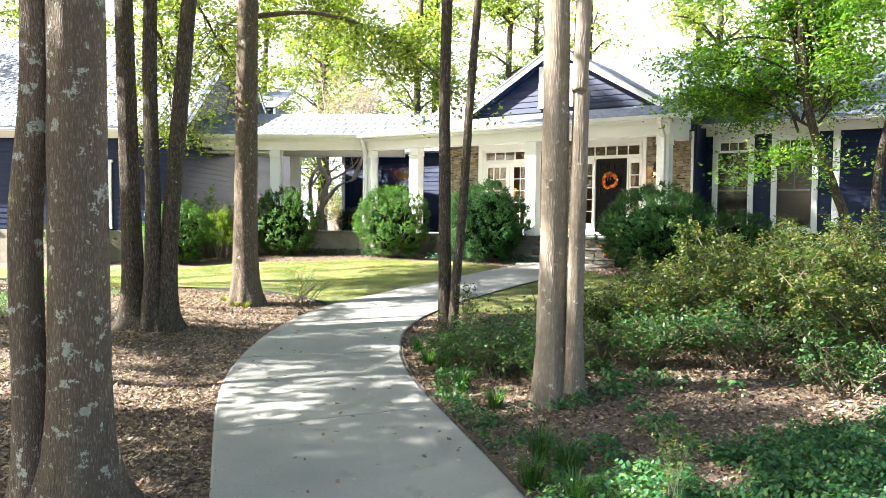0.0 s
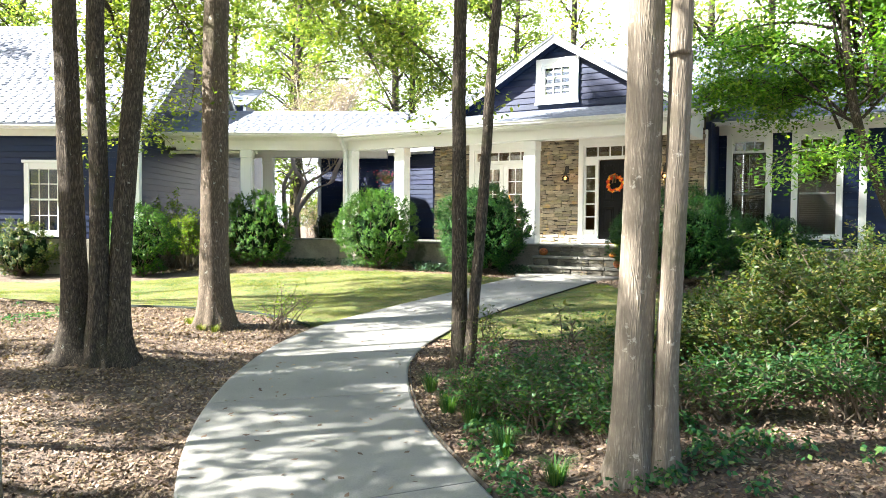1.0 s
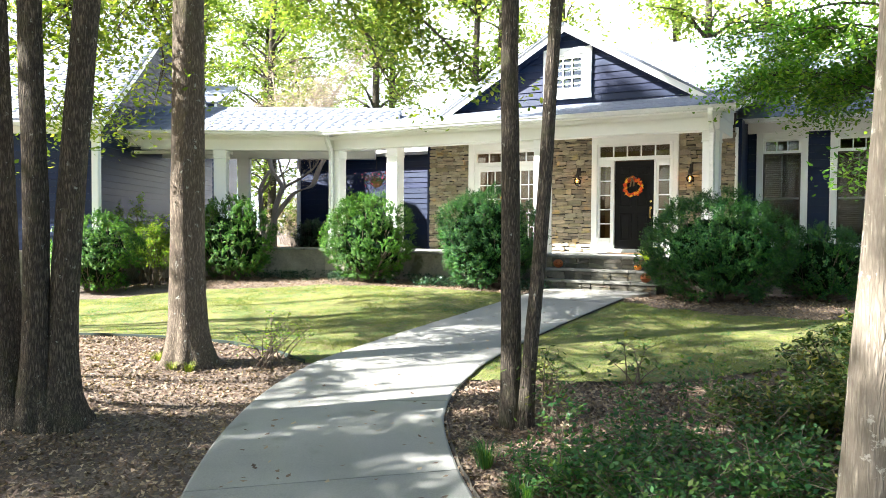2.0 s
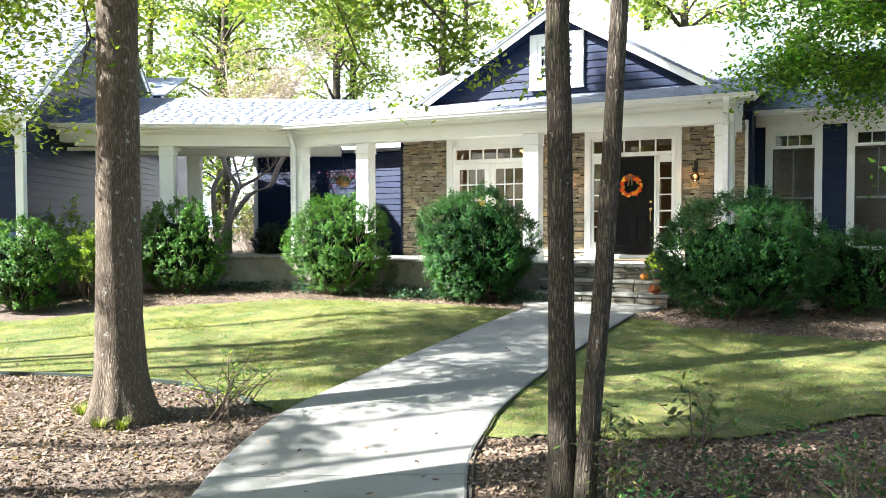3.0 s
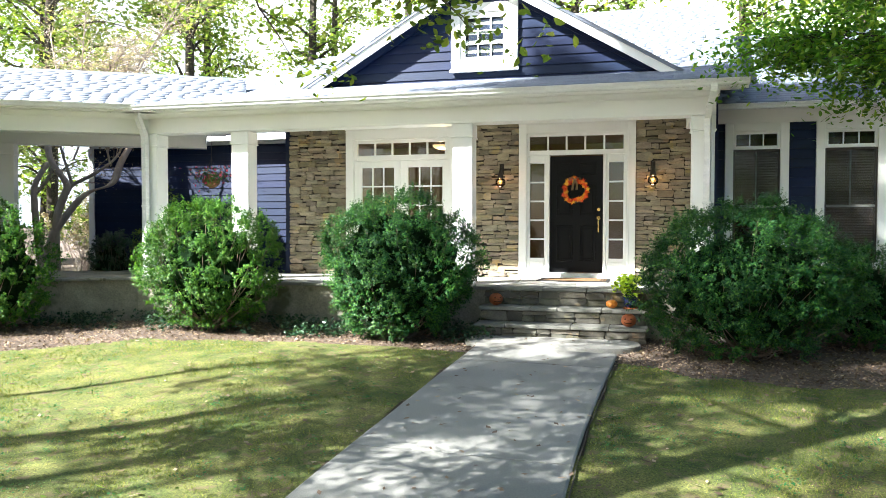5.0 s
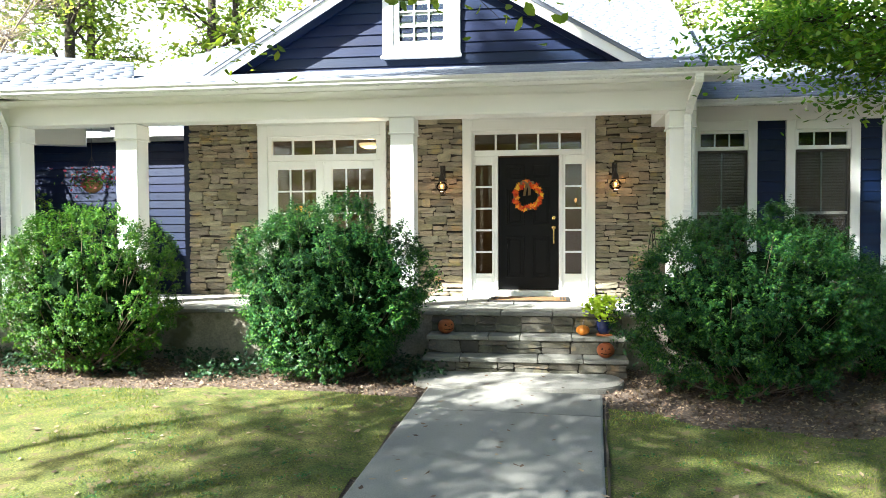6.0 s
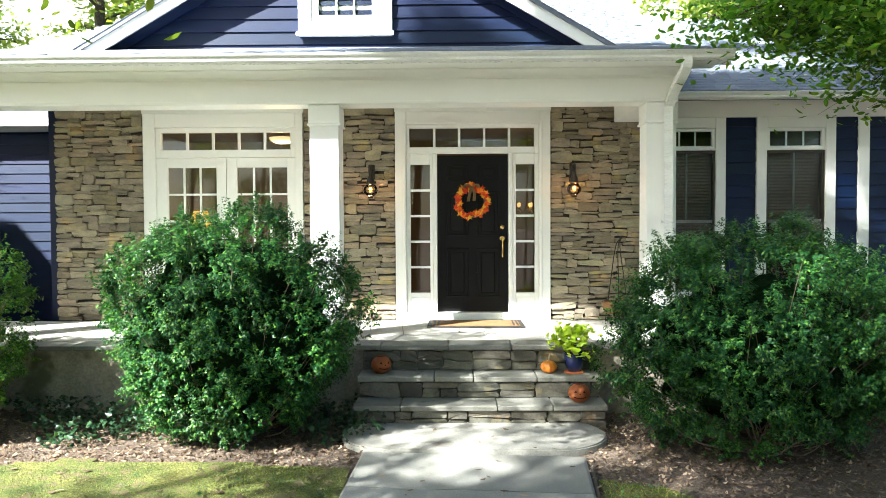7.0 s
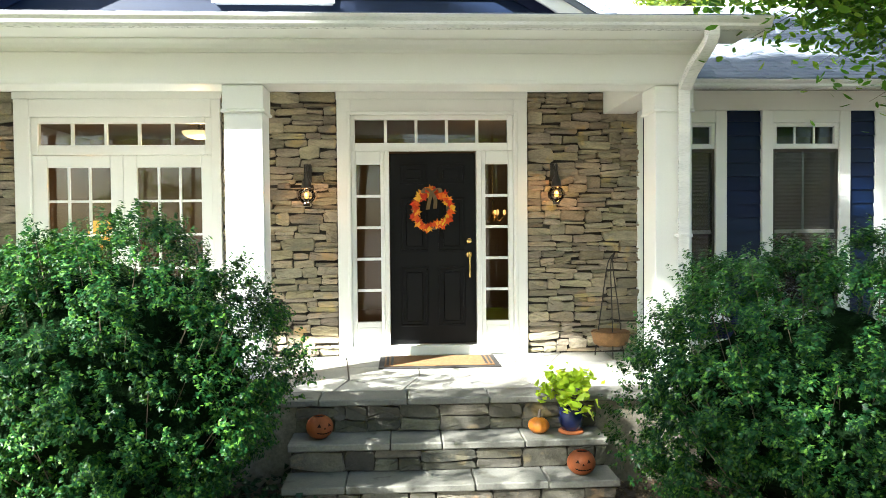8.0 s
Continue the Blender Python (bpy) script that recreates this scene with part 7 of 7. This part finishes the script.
forest_tree("oak_tree", -2.61, -10.85, [(0.0, 0.0, 0.215, [(-0.02, 0.0, 1.5), (0.04, 0.02, 5.4), (0.15, 0.1, 14.0)])], "straight brown-barked oak with mossy roots beside the lawn", 103, BARK_GREY, 18.0,
            limbs=(([(-2.58, -10.82, 5.9), (-1.9, -9.8, 6.1), (-1.3, -8.7, 5.9), (-0.9, -7.7, 5.4), (-0.7, -7.0, 4.95)], 0.050, 20), ([(-2.58, -10.82, 6.4), (-2.4, -9.2, 6.6), (-2.5, -7.6, 6.0), (-2.7, -6.3, 5.1)], 0.045, 22),
                   ([(-2.4, -11.2, 7.4), (-2.0, -9.4, 8.2), (-1.6, -7.8, 8.6), (-1.2, -6.6, 8.4)], 0.045, 5), ([(-2.62, -10.82, 6.3), (-4.2, -9.6, 6.6), (-5.3, -8.6, 6.1), (-6.2, -7.8, 5.2)], 0.04, 20),
                   ([(-2.62, -10.82, 6.9), (-3.6, -8.6, 7.2), (-4.3, -6.8, 6.9), (-4.9, -5.5, 6.7)], 0.04, 24), ([(-2.62, -10.82, 6.0), (-4.0, -10.3, 5.9), (-5.4, -9.9, 5.2)], 0.03, 9)),
            crown=(8.5, 12.5, 4.2, 8), leaves=8500, leaf=(0.088, 0.054), full_leaf=True, scatter=0.17, low_clump=0.27, high_leaves=900, high_leaf=(0.14, 0.09), droop=0.12, flare=1.7)
forest_tree("young_oak_tree", 2.03, -11.22, [(-0.03, -0.04, 0.092, [(-0.03, -0.01, 2.5), (-0.05, 0.02, 4.0), (0.0, 0.2, 11.0)]), (0.105, -0.055, 0.066, [(0.055, -0.015, 0.7), (0.135, 0.005, 1.7), (0.185, 0.040, 2.7), (0.225, 0.090, 3.7), (0.5, 0.5, 10.0)])],
            "slender dark twin-stemmed young oak beside the walk", 104, BARK_DARK, 13.0, crown=(6.5, 11.0, 2.6, 7), high_leaves=7000, flare=1.3)
forest_tree("tulip_tree", 4.95, -13.70, [(-0.11, 0.01, 0.136, [(0.01, -0.02, 0.85), (0.07, -0.11, 1.85), (0.12, -0.22, 2.85), (0.15, -0.24, 5.0), (0.3, 0.0, 13.0)]), (0.115, 0.04, 0.080, [(0.015, -0.04, 0.85), (0.080, -0.15, 1.85), (0.115, -0.20, 2.85), (0.145, -0.23, 3.85), (0.4, -0.1, 12.0)])],
            "pale smooth-barked twin-stemmed tree in mulch", 105, BARK_PALE, 15.0, crown=(6.2, 12.0, 3.0, 8), high_leaves=9000, flare=1.6)


def spreading_limbs(start, centre, radii, count, sub, seed):
    """Branches that reach from the stems into an egg-shaped crown."""
    rr = random.Random(seed)
    out = []
    for k in range(count):
        a, u = 2 * math.pi * k / count + rr.uniform(-0.3, 0.3), rr.uniform(-0.75, 0.95)
        w = math.sqrt(1 - u * u) * rr.uniform(0.75, 1.0)
        tip = Vector((centre[0] + radii[0] * w * math.cos(a), centre[1] + radii[1] * w * math.sin(a), centre[2] + radii[2] * u))
        s = Vector(start) + Vector((rr.uniform(-0.3, 0.3), rr.uniform(-0.2, 0.2), rr.uniform(-0.5, 1.2)))
        m = s.lerp(tip, 0.5) + Vector((0, 0, 0.35))
        out.append(([tuple(s), tuple(m), tuple(tip)], 0.03, sub))
    return out


HOLLY_LIMBS = spreading_limbs((5.6, -3.8, 4.6), (5.3, -3.4, 6.3), (2.9, 2.3, 2.3), 26, 13, 5) + [([(5.6, -3.8, 4.2), (4.5, -3.3, 4.9), (3.6, -2.7, 5.3), (2.9, -2.4, 5.3)], 0.03, 46), ([(5.6, -3.8, 4.6), (4.6, -2.6, 5.2), (4.0, -1.9, 5.2)], 0.025, 34), ([(5.9, -3.8, 3.4), (5.2, -4.7, 3.7), (4.7, -5.3, 3.6)], 0.02, 12)]
forest_tree("holly_tree", 6.55, -3.30, [(0.0, 0.0, 0.10, [(-0.25, -0.12, 1.0), (-0.6, -0.3, 2.0), (-1.0, -0.6, 3.4), (-1.2, -0.8, 5.5)]), (0.14, 0.05, 0.09, [(0.02, 0.0, 2.0), (0.3, 0.1, 4.0), (0.4, 0.0, 6.5)])],
            "leafy multi-stemmed tree with low spreading branches", 106, BARK_DARK, 9.0,
            limbs=HOLLY_LIMBS,
            leaf_mat=F_LEAF, leaf=(0.092, 0.040), leaves=46000, full_leaf=True)
MYRTLE_LIMBS = [([(-11.81, 1.34, 3.54), (-11.72, 1.42, 3.75), (-11.37, 1.71, 4.02), (-11.03, 1.99, 4.37), (-10.88, 2.12, 4.75), (-10.75, 2.25, 5.5)], 0.060, 16),
                ([(-11.72, 1.42, 3.75), (-11.81, 1.34, 4.18), (-11.90, 1.27, 4.67), (-11.95, 1.25, 5.6)], 0.045, 14), ([(-12.35, 0.90, 3.45), (-12.05, 1.14, 4.06), (-12.10, 1.10, 4.80)], 0.050, 8)]
_rm = random.Random(12)
for _k in range(15):
    _a = (-11.95 + _rm.uniform(-0.2, 1.2), 1.4 + _rm.uniform(-0.2, 0.6), _rm.uniform(4.3, 5.2))
    _t = (_a[0] + _rm.uniform(-2.6, 2.6), _a[1] + _rm.uniform(0.2, 1.6), _rm.uniform(5.6, 8.3))
    MYRTLE_LIMBS.append(([_a, tuple((_a[q] * 0.5 + _t[q] * 0.5) + (0.25 if q == 2 else _rm.uniform(-0.15, 0.15)) for q in range(3)), _t], 0.026, 30))
forest_tree("crape_myrtle", -12.0, 1.15, [(-0.07, -0.03, 0.110, [(-0.05, -0.02, 0.9), (0.0, 0.0, 1.26), (0.15, 0.13, 1.69), (0.56, 0.47, 2.37), (0.99, 0.83, 2.62), (1.14, 0.96, 3.1), (1.30, 1.09, 3.5), (1.70, 1.43, 4.4)]),
                                            (0.0, 0.06, 0.105, [(-0.02, -0.02, 0.9), (0.03, 0.0, 1.83), (0.14, 0.09, 2.32), (0.19, 0.13, 2.61), (-0.05, -0.07, 3.13), (-0.10, -0.11, 3.66), (-0.16, -0.05, 4.6)]),
                                            (-0.22, -0.06, 0.085, [(-0.10, -0.08, 1.2), (-0.12, -0.16, 2.2), (-0.08, -0.16, 2.6), (0.12, 0.02, 3.1)])],
            "bare pinkish multi-stemmed courtyard tree with crooked limbs", 107, MYRTLE, 7.0, limbs=MYRTLE_LIMBS, leaf_mat=SEED, leaf=(0.055, 0.026), leaves=15000, twig_mat=PALE_TWIG)

# trees further off to the side and behind, whose crowns shade the garden
WOODS = "woodland trees round the house"
# out of view: added to cast dappled shade and fill reflections in the glass
for i, (x, y, h, c0, lv) in enumerate(((-6.0, -18.5, 13, 4.5, 8200), (-9.5, -21.0, 14, 4.5, 7000), (-3.0, -22.3, 9.6, 4.5, 6500), (-7.2, -17.1, 13.2, 8.8, 1500), (-7.5, -26.0, 15, 5.0, 9000), (2.0, -25.5, 14, 5.0, 9000), (-11.2, -15.2, 14, 9.0, 2200), (-9.6, -12.4, 12.5, 6.6, 1400), (-10.2, -18.4, 14, 9.5, 1700), (-14.0, -16.8, 14.5, 10.5, 1600), (-24.5, -12.0, 14, 9.0, 1800),
                                       (-2.5, -34.0, 15, 4.0, 2400), (7.0, -31.0, 15, 4.0, 2400), (14.0, -29.0, 15, 3.0, 2400), (19.0, -24.0, 14, 3.0, 2400), (-14.0, -33.0, 15, 4.0, 2400), (20.0, -15.0, 13, 3.0, 2400), (4.0, -38.0, 16, 3.0, 2400), (12.0, -37.0, 16, 3.0, 2400))):
    forest_tree("woodland_tree", x, y, [(0.0, 0.0, 0.075, [(0.1, 0.1, 3.0), (0.2, 0.0, 7.0), (0.4, 0.2, h)])], "unseen leafy tree with a slender brown trunk, added for shade and reflections", 120 + i, BARK_DARK, h + 2.0, crown=(c0, h - 0.5, 3.6, 18), high_leaves=lv, high_leaf=(0.17, 0.11), group=WOODS, fine=False, sprays=4, high_scatter=0.19, clump=0.24)
# unseen tree, added only to shade the undergrowth beside the walk
forest_tree("unseen_shade_tree", -2.4, -17.7, [(0.0, 0.0, 0.09, [(0.05, 0.0, 3.0), (0.1, 0.1, 6.0), (0.1, 0.1, 9.5)])], "unseen young leafy tree added to shade the undergrowth", 119, BARK_DARK, 10.5, crown=(4.6, 9.0, 2.4, 14), high_leaves=2400, high_leaf=(0.14, 0.085), group=WOODS, fine=False, sprays=5, high_scatter=0.22)
# unseen pines added to shade house and beds; thin trunks soften their stripes
for i, (x, y, h, dx, dy, deep, spr, lv) in enumerate(((-12.2, -17.0, 24, 0.4, 0.2, 9.5, 4.2, 4000), (-10.4, -14.6, 22, 0.4, 0.2, 8.0, 4.0, 3000), (-11.3, -11.9, 19, 0.4, 0.3, 5.5, 2.4, 4500), (-10.3, -13.3, 26, 1.3, 1.5, 12.0, 3.9, 20000))):
    forest_tree("unseen_shade_pine", x, y, [(0.0, 0.0, 0.060, [(0.1, 0.1, 6.0), (dx * 0.5, dy * 0.5, 14.0), (dx, dy, h)])], "unseen tall straight pine with a high dense crown, added for shade", 200 + i, BARK_DARK, h + 3.0, crown=(h - deep, h - 0.5, spr, 20), high_leaves=lv, high_leaf=(0.24, 0.12), group=WOODS, fine=False)
for i, (x, y, h) in enumerate(((-26, 16, 15), (-20, 20, 17), (-15, 24, 16), (-10, 21, 18), (-5, 25, 17), (0, 22, 19), (5, 24, 18), (10, 20, 17), (15, 18, 16), (18, 12, 15), (16, 4, 14), (-30, 8, 15), (-24, 2, 14), (-34, -2, 15), (14.5, -1, 13), (-17, 14, 14), (-22, 12, 15), (-13, 17, 15), (-2, 18, 16), (8, 16, 15), (-29, 14, 16), (-36, 5, 16))):
    forest_tree("woodland_tree", x, y, [(0.0, 0.0, 0.24, [(0.1, 0.1, 4.0), (0.3, -0.2, 9.0), (0.2, 0.3, h)])], "tall leafy woodland tree behind the house", 150 + i, BARK_DARK, h + 2.0, crown=(2.5, h - 0.5, 4.4, 24), leaf_mat=WOOD_LEAF, high_leaves=5600, high_leaf=(0.25, 0.16), group=WOODS, fine=False, clump=1.0, high_scatter=0.3)

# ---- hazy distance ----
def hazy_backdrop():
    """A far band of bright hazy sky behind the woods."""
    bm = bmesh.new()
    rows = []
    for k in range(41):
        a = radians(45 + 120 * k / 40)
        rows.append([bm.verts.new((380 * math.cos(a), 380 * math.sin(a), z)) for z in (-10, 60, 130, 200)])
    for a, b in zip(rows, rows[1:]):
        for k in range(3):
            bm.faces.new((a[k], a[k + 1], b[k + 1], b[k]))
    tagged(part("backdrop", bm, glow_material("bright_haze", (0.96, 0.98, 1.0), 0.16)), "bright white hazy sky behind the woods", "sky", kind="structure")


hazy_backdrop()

# ---- stones of the porch wall ----
for e, a, b, i in stone_panels:
    lay_stones(e, a, b, 1.90, 4.676, 0.002, STONE, STONES, 30 + i)
